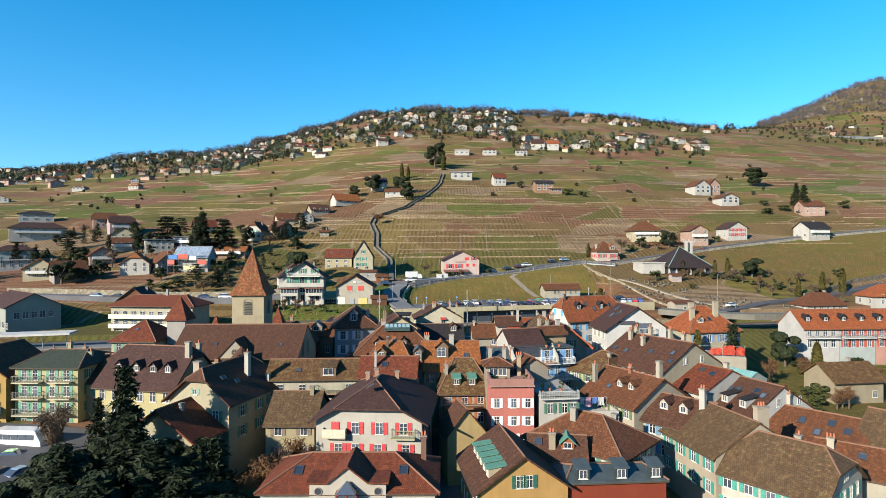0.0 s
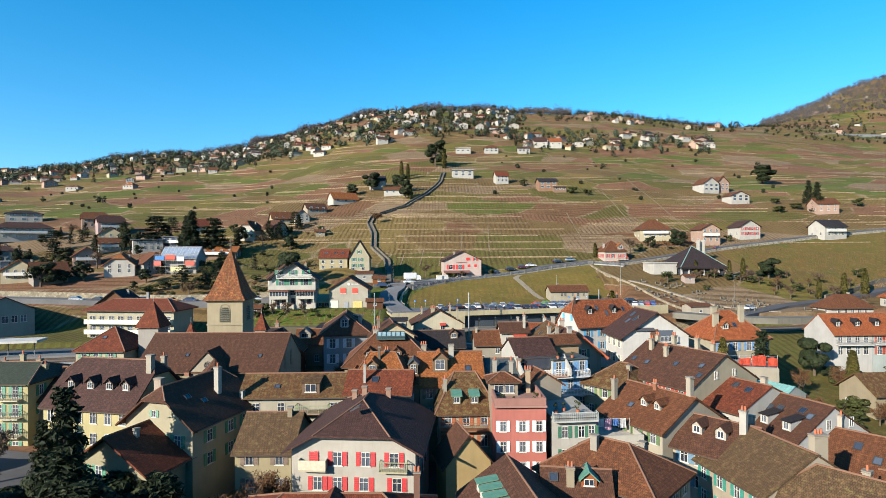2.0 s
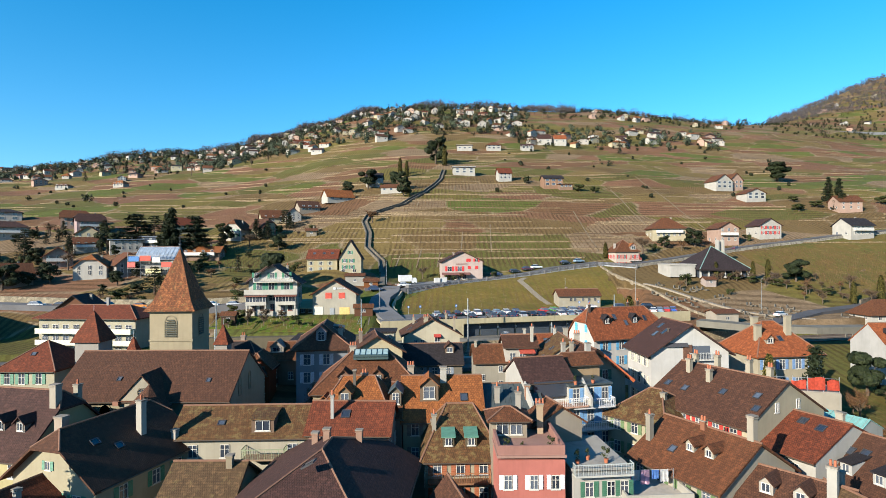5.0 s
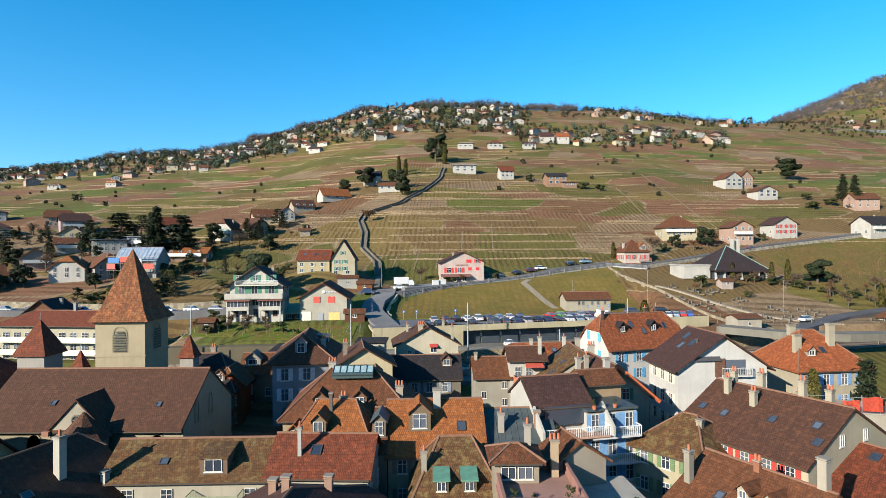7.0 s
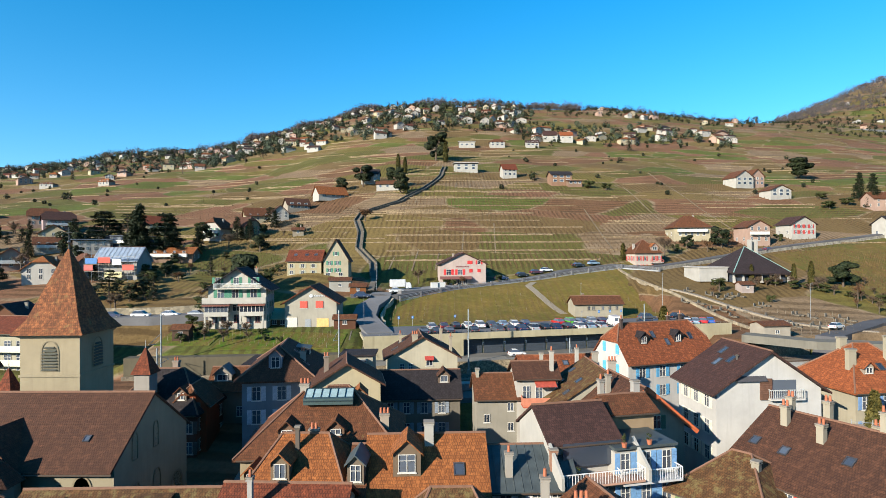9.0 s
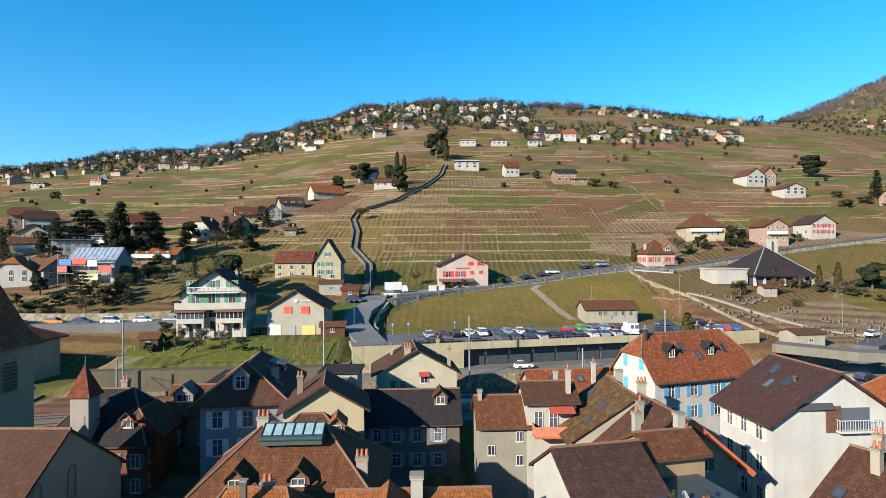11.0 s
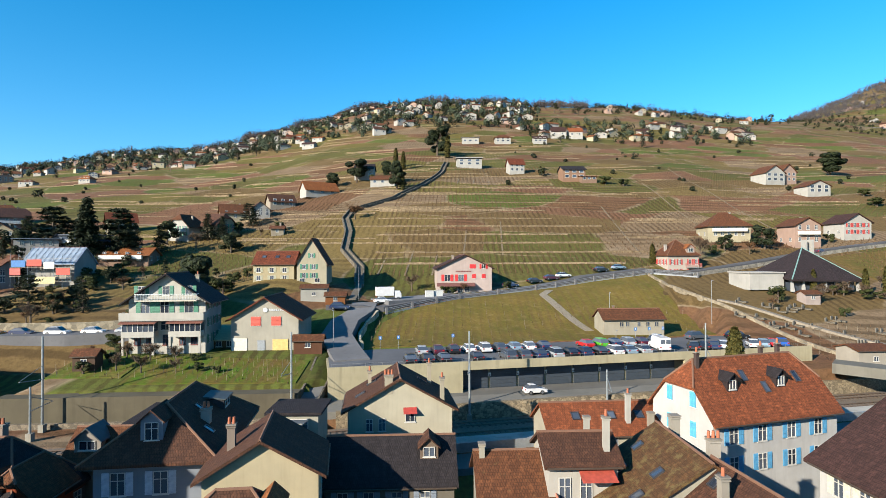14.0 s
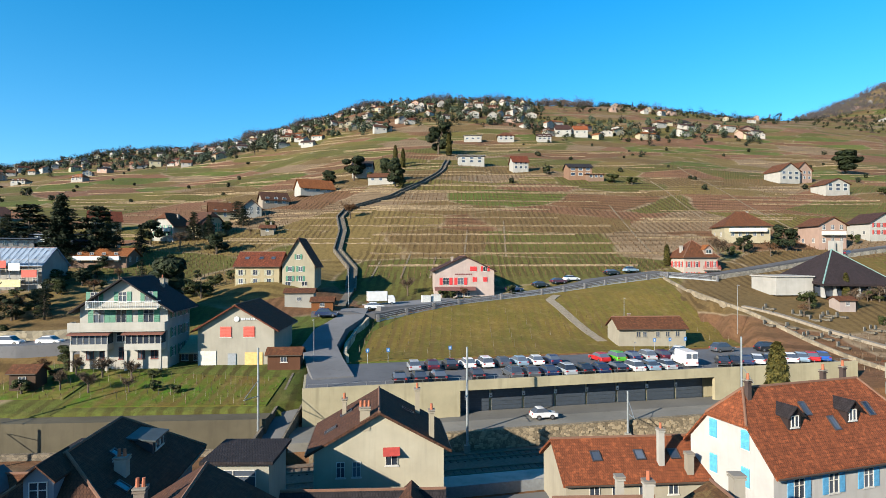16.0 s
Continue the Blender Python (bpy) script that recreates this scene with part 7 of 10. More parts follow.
def field(name, x0, x1, front, back, c, c2, label):
    """A sheet of turf laid on the ground between two lines."""
    c, c2 = shade(c, 0.64), shade(c2, 0.64)
    m = Nodes("turf")
    v = m.coords()
    col = m.ramp(m.noise(v, 0.14, 6, 0.7), (0.35, c), (0.65, c2))
    fine = m.noise(v, 1.6, 6, 0.75)
    col = m.mix(m.ramp(fine, (0.45, (0, 0, 0)), (0.7, (0.55, 0.55, 0.55))), col, shade(c2, 0.45))
    rows = m.n("TexWave", Scale=0.165, Distortion=1.2, Detail=2.0)
    rows.bands_direction = "X"
    m.to(v, rows.inputs["Vector"])
    faint = m.mix(m.ramp(m.noise(v, 0.05, 3), (0.35, (0.15, 0.15, 0.15)), (0.65, (0.55, 0.55, 0.55))), (0.0, 0.0, 0.0), m.ramp(rows.outputs["Fac"], (0.55, (0, 0, 0)), (0.9, (1, 1, 1))))
    col = m.mix(faint, col, (0.085, 0.05, 0.022))
    bald = m.noise(v, 0.5, 5, 0.7)
    col = m.mix(m.ramp(bald, (0.52, (0, 0, 0)), (0.75, (0.5, 0.5, 0.5))), col, (0.2, 0.15, 0.06))
    m.bump(fine, 0.5, 0.15)
    mat = m.done(col, 0.95, spec=0.1)
    nx, ny = int((x1 - x0) / 1.5) + 1, 26
    top, low = [], []
    for i in range(nx):
        x = x0 + (x1 - x0) * i / (nx - 1)
        a, b = front(x), back(x)
        for j in range(ny):
            y = a + (b - a) * j / (ny - 1)
            top.append((x, y, ground(x, y) + 0.13))
            low.append((x, y, ground(x, y) - 0.4))
    n = len(top)
    faces = []
    for i in range(nx - 1):
        for j in range(ny - 1):
            q = i * ny + j
            faces += [(q, q + ny, q + ny + 1, q + 1), (n + q + 1, n + q + ny + 1, n + q + ny, n + q)]
    for i in range(nx - 1):
        for q in (i * ny, i * ny + ny - 1):
            faces.append((q, q + ny, n + q + ny, n + q))
    for j in range(ny - 1):
        for q in (j, (nx - 1) * ny + j):
            faces.append((q, q + 1, n + q + 1, n + q))
    me = bpy.data.meshes.new(name)
    me.from_pydata(top + low, [], faces)
    me.materials.append(mat)
    tagged(new(name, me), label, "field", kind="structure")


def road_y(x):
    return float(np.interp(x, (-14, 2.2, 12, 22.1, 39, 56.6), (208.5, 221, 227, 231.8, 239, 244.5)))


field("vineyard_field", -12.6, 56.4, lambda x: 184.0 + SKEW * x, lambda x: road_y(x) - 4.0 - max(0.0, 6 - abs(x + 12.6)), (0.2, 0.14, 0.034), (0.135, 0.118, 0.026), "olive vineyard field of short winter grass")
field("green_slope", -56.5, -46, lambda x: 163.4 + 0.09 * x + 3, lambda x: 178.0 + 0.05 * x, (0.07, 0.15, 0.016), (0.14, 0.13, 0.028), "green grass slope with vines below the lane")
field("upper_vineyard", 118, 215, lambda x: 214 + 0.46 * (x - 130), lambda x: 258 + 0.32 * (x - 116), (0.17, 0.105, 0.034), (0.10, 0.105, 0.024), "olive-brown vineyard below the road")
field("garden_lawn", 63, 100, lambda x: 104 + 0.1 * (x - 63), lambda x: 140 + 0.05 * (x - 63), (0.075, 0.085, 0.02), (0.13, 0.1, 0.03), "garden lawn below the row houses")
field("vine_plot", -45, -20.4, lambda x: 163.2 + 0.09 * x + 1, lambda x: 170.4, (0.06, 0.15, 0.012), (0.14, 0.105, 0.026), "small vine plot of green and brown turf")


def vines():
    """Rows of bare vines with their stakes, far too many to count."""
    rnd = np.random.default_rng(3)

    def sheet(name, fields, mat, label, hgt, rad, twigs=2):
        verts, faces = [], []
        for x0, x1, y0, y1, dx, dy, lean in fields:
            for x in np.arange(x0, x1, dx):
                for y in np.arange(y0, y1, dy):
                    px = x + lean * (y - y0) + rnd.normal(0, 0.08)
                    py = y + rnd.normal(0, 0.15)
                    if -37 < px < -20 and 210 < py < 320 and abs(px + 20 + (py - 214) * 0.2) < 4:
                        continue
                    z = ground(px, py)
                    for k in range(twigs):
                        h_, r_ = hgt * rnd.uniform(0.7, 1.15), rad * rnd.uniform(0.7, 1.3)
                        tx, ty = rnd.normal(0, 0.22, 2) if k else (0, 0)
                        a0 = rnd.uniform(0, 6.28)
                        n = len(verts)
                        for j in range(3):
                            verts.append((px + r_ * math.cos(a0 + 2.1 * j), py + r_ * math.sin(a0 + 2.1 * j), z - 0.1))
                        verts.append((px + tx, py + ty, z + h_))
                        faces += [(n, n + 1, n + 3), (n + 1, n + 2, n + 3), (n + 2, n, n + 3)]
        me = bpy.data.meshes.new(name)
        me.from_pydata(verts, [], faces)
        me.materials.append(mat)
        return tagged(new(name, me), label, "vines", kind="stuff")

    brown = leaves((0.10, 0.055, 0.025), (0.2, 0.12, 0.06))
    near = [(-13, 57, 200, 216, 1.9, 1.2, 0.0), (-13, 18, 186, 200, 1.9, 1.2, 0.0), (-34, -20.5, 162, 170, 1.8, 1.1, 0.1), (-56, -46, 162, 175, 1.8, 1.1, 0.1), (68, 100, 180, 203, 2.0, 1.4, 0.2)]
    sheet("vine_rows", near, brown, "rows of bare brown vines in short grass", 0.6, 0.055, 2)
    hillf = [(-22, 60, 246, 345, 1.7, 1.9, 0.0), (60, 150, 262, 345, 2.0, 2.2, 0.0), (-100, -42, 232, 330, 2.0, 2.2, 0.05), (-20, 160, 345, 430, 2.6, 2.8, 0.0),
             (-150, -44, 330, 430, 2.8, 3.0, 0.0), (122, 214, 222, 262, 2.4, 1.0, 0.05), (150, 260, 300, 400, 2.8, 3.0, 0.0)]
    sheet("hillside_vines", hillf, brown, "bare brown vine rows on the terraced slope", 0.95, 0.13, 2)
    posts = [(-13, 57, 202, 216, 3.8, 5.5, 0.0), (-13, 18, 188, 201, 3.8, 5.5, 0.0), (-44, -21.5, 162.4, 170, 1.5, 1.7, 0.1), (-57, -46, 162, 175, 1.8, 2.0, 0.1), (68, 100, 180, 203, 2.0, 5.0, 0.2), (-100, -42, 236, 290, 4.0, 8.0, 0.05)]
    sheet("vine_stakes", posts, plain((0.26, 0.22, 0.16), 0.7, 0.1, name="grey_stake"), "grey wooden stakes of the vine rows", 1.4, 0.04, 1)


vines()


# ---- trees ----
def leaf_mesh(name, pts, dirs, size, mat, rnd, slim=1.0):
    """Many small leaf-like blades at pts, facing along dirs."""
    n = len(pts)
    t = rnd.normal(size=(n, 3))
    a = np.cross(dirs, t)
    a /= np.linalg.norm(a, axis=1, keepdims=True) + 1e-9
    b = np.cross(dirs, a)
    b /= np.linalg.norm(b, axis=1, keepdims=True) + 1e-9
    s = size * rnd.uniform(0.6, 1.4, (n, 1))
    verts = np.stack([pts - a * s, pts - b * s * 0.5 * slim, pts + a * s, pts + b * s * 0.5 * slim + dirs * s * 0.3], 1).reshape(-1, 3)
    faces = [(4 * i, 4 * i + 1, 4 * i + 2, 4 * i + 3) for i in range(n)]
    me = bpy.data.meshes.new(name)
    me.from_pydata(verts.tolist(), [], faces)
    me.materials.append(mat)
    return me


TREE_KIND = {}
BARK = plain((0.11, 0.08, 0.055), 0.9, 0, 0.3, 3.0, "bark")


def tree_meshes(kind, n=1400, seed=0):
    n = int(n * 1.9) if n > 400 else n
    key = (kind, n, seed)
    if key in TREE_KIND:
        return TREE_KIND[key]
    rnd = np.random.default_rng(seed + 17)
    py = random.Random(seed + 17)
    bm = bmesh.new()
    tube(bm, (0, 0, -0.05), (0, 0, 0.55), 0.035, 0.02, 7)
    tube(bm, (0, 0, 0.55), (0, 0, 0.95 if kind in ("conifer", "cypress", "cedar") else 0.75), 0.02, 0.004, 6)
    if kind in ("conifer", "cedar"):
        tiers = 13 if kind == "conifer" else 8
        P, D = [], []
        for i in range(tiers):
            f = i / (tiers - 1)
            z = 0.12 + 0.84 * f if kind == "conifer" else 0.25 + 0.68 * f
            reach = (0.26 * (1 - f) ** 0.8 + 0.02) if kind == "conifer" else 0.36 * (1 - 0.55 * f ** 1.5)
            for j in range(9 if f < 0.7 else 6):
                ang = py.uniform(0, 6.28)
                rr = reach * py.uniform(0.65, 1.1)
                end = (rr * math.cos(ang), rr * math.sin(ang), z - rr * (0.25 if kind == "conifer" else 0.02) + py.uniform(-0.02, 0.02))
                tube(bm, (0, 0, z), end, 0.007, 0.002, 4)
                m = max(6, int(n / (tiers * 9)))
                tt = rnd.uniform(0.15, 1.0, m) ** 0.7
                base = np.array([0, 0, z]) + tt[:, None] * (np.array(end) - [0, 0, z])
                P.append(base + rnd.normal(0, 0.022, (m, 3)) * [1.3, 1.3, 0.7])
                D.append(np.tile([0.3 * math.cos(ang), 0.3 * math.sin(ang), 1.0], (m, 1)) + rnd.normal(0, 0.5, (m, 3)))
        P, D = np.concatenate(P), np.concatenate(D)
        mat = leaves((0.008, 0.017, 0.007), (0.026, 0.04, 0.013))
        size = 0.034
    elif kind == "cypress":
        z = rnd.uniform(0.04, 1.0, n)
        r = 0.13 * np.sqrt(np.clip(1 - (z - 0.3) ** 2 / 0.5, 0.03, 1)) * rnd.uniform(0.55, 1.08, n)
        a = rnd.uniform(0, 6.28, n)
        P = np.stack([r * np.cos(a), r * np.sin(a), z], 1)
        D = P * [1, 1, 0] + [0, 0, 0.15] + rnd.normal(0, 0.03, (n, 3))
        mat = leaves((0.04, 0.045, 0.010), (0.15, 0.125, 0.028))
        size = 0.036
    elif kind in ("broad", "pine", "shrub"):
        P, D = [], []
        blobs = 13 if kind != "shrub" else 8
        for i in range(blobs):
            a, rr = py.uniform(0, 6.28), 0.27 * math.sqrt(py.random())
            c = np.array([rr * math.cos(a), rr * math.sin(a), py.uniform(0.24, 0.82) if kind == "broad" else (py.uniform(0.68, 0.9) if kind == "pine" else py.uniform(0.2, 0.7))])
            tube(bm, (0, 0, 0.35 if kind != "shrub" else 0.02), tuple(c), 0.014, 0.003, 5)
            m = n // blobs
            d = rnd.normal(size=(m, 3))
            d /= np.linalg.norm(d, axis=1, keepdims=True)
            P.append(c + d * rnd.uniform(0.5, 1.0, (m, 1)) ** 0.5 * np.array([0.16, 0.16, 0.11]) * py.uniform(0.7, 1.2))
            D.append(d + [0, 0, 0.3])
        P, D = np.concatenate(P), np.concatenate(D)
        mat = leaves((0.010, 0.019, 0.007), (0.036, 0.05, 0.015)) if kind != "shrub" else leaves((0.025, 0.038, 0.010), (0.085, 0.095, 0.025))
        size = 0.042
    else:                                    # bare crowns of twigs
        P, D = [], []
        ends = []
        for i in range(9):
            a, up = py.uniform(0, 6.28), py.uniform(0.55, 0.95)
            rr = py.uniform(0.12, 0.34)
            st = (0, 0, py.uniform(0.25, 0.5))
            en = (rr * math.cos(a), rr * math.sin(a), up)
            tube(bm, st, en, 0.013, 0.004, 5)
            for k in range(4):
                s2 = Vector(st).lerp(Vector(en), py.uniform(0.4, 0.95))
                e2 = s2 + Vector((py.uniform(-0.16, 0.16), py.uniform(-0.16, 0.16), py.uniform(0.02, 0.2)))
                tube(bm, s2, e2, 0.005, 0.0015, 4)
                ends.append((np.array(s2), np.array(e2)))
        m = max(4, n // len(ends))
        for s2, e2 in ends:
            tt = rnd.uniform(0.2, 1.1, (m, 1))
            P.append(s2 + tt * (e2 - s2) + rnd.normal(0, 0.035, (m, 3)))
            D.append(rnd.normal(0, 1, (m, 3)))
        P, D = np.concatenate(P), np.concatenate(D)
        mat = leaves((0.10, 0.065, 0.04), (0.2, 0.14, 0.09)) if kind == "bare" else leaves((0.13, 0.06, 0.028), (0.22, 0.12, 0.055))
        size = 0.036
    D /= np.linalg.norm(D, axis=1, keepdims=True) + 1e-9
    crown = leaf_mesh("crown", P, D, size, mat, rnd, 0.16 if kind in ("bare", "russet") else (0.6 if kind in ("conifer", "cedar") else 1.0))
    TREE_KIND[key] = (mesh_of("trunk", bm, BARK), crown)
    return TREE_KIND[key]


TREE_LABEL = {"conifer": "tall dark green fir tree", "cedar": "broad dark green cedar with layered branches", "cypress": "slim olive-green cypress",
              "broad": "round evergreen tree with dark leaves", "pine": "umbrella pine with a flat dark crown", "bare": "leafless brown winter tree",
              "russet": "leafless tree with russet twigs", "shrub": "dense green garden shrub"}


def tree(kind, x, y, hgt, wide=1.0, n=1400, seed=0, z=None, place="", group=""):
    tr, cr = tree_meshes(kind, n, seed)
    zz = ground(x, y) if z is None else z
    ob = thing("tree" if kind != "shrub" else "shrub", Matrix.Translation((x, y, zz)) @ Matrix.Rotation((x * 7 + y * 3) % 6.28, 4, "Z"),
               TREE_LABEL[kind] + (" " + place if place else ""), "tree" if kind != "shrub" else "shrub", group)
    for name, me in (("trunk", tr), ("crown", cr)):
        link(name, me, ob, Matrix.Diagonal((hgt * wide, hgt * wide, hgt, 1)))
    return ob


def trees():
    rnd0 = random.Random(31)
    # dark firs and cypress in front of the old town
    for x, y, hh, w, s in ((-37.5, 66, 13.0, 1.1, 0), (-33.0, 62, 11.5, 1.3, 1), (-41, 71, 16.5, 0.75, 2), (-29, 60, 9.5, 1.3, 3), (-36, 57, 10.0, 1.4, 0), (-28, 66, 10.5, 1.2, 2), (-43.5, 63, 9.5, 1.4, 1), (-31, 70, 9.0, 1.2, 3)):
        tree("conifer", x, y, hh, w, 3600, s, place="beside the car park", group="firs by the car park")
    for i, (x, y, hh) in enumerate(((-46, 68, 8), (-40, 61, 8.5), (-34, 66.5, 9), (-30.5, 64, 8), (-26, 62, 7.5), (-38.5, 74, 8), (-33, 72.5, 7.5), (-44, 74, 7), (-25.5, 57, 6.5), (-47.5, 62, 7), (-42, 55, 7), (-31, 55, 7))):
        tree("broad", x, y, hh, 1.25, 2600, i % 3, place="beside the car park", group="evergreens by the car park")
    tree("conifer", -51, 82, 8.0, 0.9, 2400, 1, place="beside the car park")
    tree("russet", -22.4, 68.5, 8.5, 1.0, 1600, 0, place="beside the white house")
    tree("russet", -20.5, 74.5, 7.5, 0.9, 1400, 1, place="beside the mossy house")
    tree("bare", -56.0, 80, 8.0, 0.9, 1200, 2, place="in the car park")
    tree("bare", -53, 76, 8.0, 0.7, 900, 3, place="in the car park")
    tree("bare", -17.5, 113, 7.5, 0.9, 900, 0, place="in the church square")
    tree("bare", -21, 118, 7.0, 0.9, 900, 1, place="in the church square")
    # gardens on the right of the old town
    tree("conifer", 57.4, 118.0, 15.0, 0.8, 2200, 3, place="beside the orange-roofed house")
    tree("cypress", 50.2, 118.0, 13.5, 0.6, 1800, 0, place="beside the orange-roofed house")
    tree("broad", 80.5, 138.5, 9.5, 1.0, 4200, 2, place="in the garden")
    tree("cypress", 80.0, 126, 9.5, 0.9, 2400, 1, place="above the stone house")
    for x, y, k, hh, s in ((79, 128, "russet", 6, 0), (82, 133, "shrub", 4, 0), (70, 126, "russet", 5.5, 1), (88, 136, "shrub", 3.5, 1), (73, 119, "shrub", 3, 2), (93, 126, "russet", 5, 0),
                           (68, 108, "shrub", 2.6, 1), (77, 112, "russet", 4.5, 1), (90, 116, "shrub", 3.4, 0), (66, 116, "russet", 4, 0)):
        tree(k, x, y, hh, 1.1, 900, s, place="below the row houses")
    for i in range(20):
        tree(("shrub", "broad", "russet", "shrub")[i % 4], rnd0.uniform(64, 98), rnd0.uniform(106, 138), rnd0.uniform(1.8, 4.2), 1.4, 900, i % 3, place="below the row houses", group="garden shrubs")
    # at the deck and the slope houses
    tree("cypress", 43.0, 163.4, 12.2, 0.8, 2600, 2, z=RAIL_Z, place="behind the red-roofed house")
    tree("broad", -54.5, 205, 13.5, 0.95, 3600, 1, place="behind the cream house")
    for x, y, hh, w, k, s in ((-106, 246, 20, 0.85, "conifer", 0), (-99, 250, 17, 1.0, "cedar", 0), (-111, 252, 17, 0.8, "conifer", 1), (-132, 268, 15, 1.3, "cedar", 2), (-103, 262, 13, 0.6, "cypress", 1)):
        tree(k, x, y, hh, w, 3000, s, place="among the villas")
    rnd = random.Random(4)
    for i in range(84):
        x, y = rnd.uniform(-200, -62), rnd.uniform(194, 300)
        tree(rnd.choice(("shrub", "broad", "bare", "shrub", "broad", "conifer")), x, y, rnd.uniform(2.5, 7), rnd.uniform(0.9, 1.4), 600, rnd.randrange(3), place="in a villa garden", group="villa garden trees")
    for x, y, k, hh in ((-48, 164.5, "bare", 2.8), (-44, 164, "bare", 3.2), (-39, 164.5, "bare", 2.4), (-52, 163, "shrub", 2.6), (-36, 165, "shrub", 2), (-33, 164.6, "shrub", 1.6), (-50.5, 167, "shrub", 2.4),
                        (2, 227, "shrub", 2.6), (5, 227.6, "russet", 3), (0, 228, "shrub", 2.8), (16.5, 229.4, "shrub", 3.4), (-9, 234, "bare", 5)):
        tree(k, x, y, hh, 1.2, 800, int(hh * 10) % 3, place="in front of the house")
    for i in range(40):
        x, y = rnd.uniform(-100, -50), rnd.uniform(192, 240)
        tree(rnd.choice(("shrub", "shrub", "broad", "russet")), x, y, rnd.uniform(2, 5), rnd.uniform(1.2, 1.8), 700, rnd.randrange(3), place="above the lane", group="gardens above the lane")
    for x, y, k, hh in ((-57, 179, "shrub", 3), (-61, 179, "russet", 3.5), (-49, 169, "bare", 2.6), (-45, 168.5, "bare", 3), (-41, 168.5, "bare", 2.6), (-52, 171, "shrub", 2.4), (-38, 169, "shrub", 1.6)):
        tree(k, x, y, hh, 1.5, 1000, int(hh * 3) % 3, place="below the cream house")
    for i in range(36):
        x, y = rnd.uniform(-215, -70), rnd.uniform(200, 310)
        tree(rnd.choice(("broad", "broad", "conifer", "cedar")), x, y, rnd.uniform(5, 10), rnd.uniform(1.0, 1.4), 1000, rnd.randrange(3), place="between the villas", group="trees between the villas")
    # dark stone wall along the lane, brown bushes above the graves
    low_wall([(128, 206), (140, 213), (160, 226), (185, 236)], 1.6, 0.6, STONE_DARK, "dark stone wall along the curving lane", None, "lane_wall")
    for i in range(24):
        s = i / 23
        tree("bare" if i % 3 else "shrub", 86 + 38 * s + rnd.uniform(-2, 2), 226 - 16 * s + rnd.uniform(-2, 2), rnd.uniform(2, 3.6), 1.6, 900, i % 3, place="above the graves", group="brown bushes above the graves")
    # about the cemetery and the hall church
    tree("broad", 118, 222, 8.5, 1.3, 3000, 0, place="in the cemetery")
    for x, y, hh in ((108, 221, 7.5), (103.5, 222, 6.5), (91.5, 223, 6), (136, 208, 9), (146, 212, 10), (126, 206, 7)):
        tree("cypress", x, y, hh, 0.9, 1200, int(hh) % 3, place="in the cemetery", group="cemetery cypresses")
    for i in range(26):
        x, y = rnd.uniform(64, 160), rnd.uniform(196, 238)
        if y - 0.35 * x > 192 or (84 < x < 112 and y > 224):
            continue
        tree(rnd.choice(("russet", "bare", "shrub", "bare")), x, y, rnd.uniform(2.5, 6), rnd.uniform(1.0, 1.5), 500, rnd.randrange(3), place="near the cemetery", group="cemetery thicket")
    for x, y, k, hh in ((78, 256, "bare", 8), (84, 262, "shrub", 4), (90, 266, "broad", 6), (104, 268, "broad", 9), (62, 252, "cypress", 6), (96, 262, "russet", 5), (130, 276, "shrub", 4), (74, 262, "shrub", 4)):
        tree(k, x, y, hh, 1.1, 1000, int(hh) % 3, place="along the road")
    # on the vineyard slope
    for x, y, k, hh, w in ((-49, 379, "broad", 14, 1.2), (-30, 372, "broad", 13, 1.0), (-25, 352, "broad", 12, 1.1), (-22, 350, "cypress", 9, 0.8), (-9, 470, "broad", 24, 0.9), (-36, 300, "russet", 6, 1.3), (-28, 420, "cypress", 11, 0.9),
                           (-33, 425, "cypress", 12, 0.9), (-60, 372, "broad", 9, 1.2), (-38, 366, "shrub", 7, 1.2), (238, 440, "broad", 16, 1.7), (207, 330, "conifer", 17, 0.9), (216, 352, "conifer", 14, 1.0), (80, 372, "shrub", 6, 1.6), (88, 368, "shrub", 5, 1.6),
                           (-2, 462, "cypress", 15, 0.9), (52, 398, "shrub", 5, 1.3), (196, 352, "shrub", 5, 1.6), (186, 330, "shrub", 5, 2.0), (200, 338, "shrub", 5, 2.0), (216, 338, "shrub", 5, 2.0), (240, 345, "shrub", 6, 1.6)):
        tree(k, x, y, hh, w, 1600, int(hh) % 3, place="on the vineyard slope")
    for i in range(112):                      # crest and the far villages
        u = rnd.uniform(-0.85, 0.95)
        crest = 880 if u < 0.4 else 1080
        y = crest * rnd.uniform(0.62, 1.02) if rnd.random() < 0.5 else crest * rnd.uniform(0.9, 1.03)
        if u > 0.3 and y < 760:
            continue
        k = rnd.choice(("broad", "conifer", "bare", "broad", "bare", "pine"))
        tree(k, u * y, y, rnd.uniform(7, 14), rnd.uniform(0.8, 1.3), 260, rnd.randrange(4), place="on the far ridge", group="ridge trees")


trees()


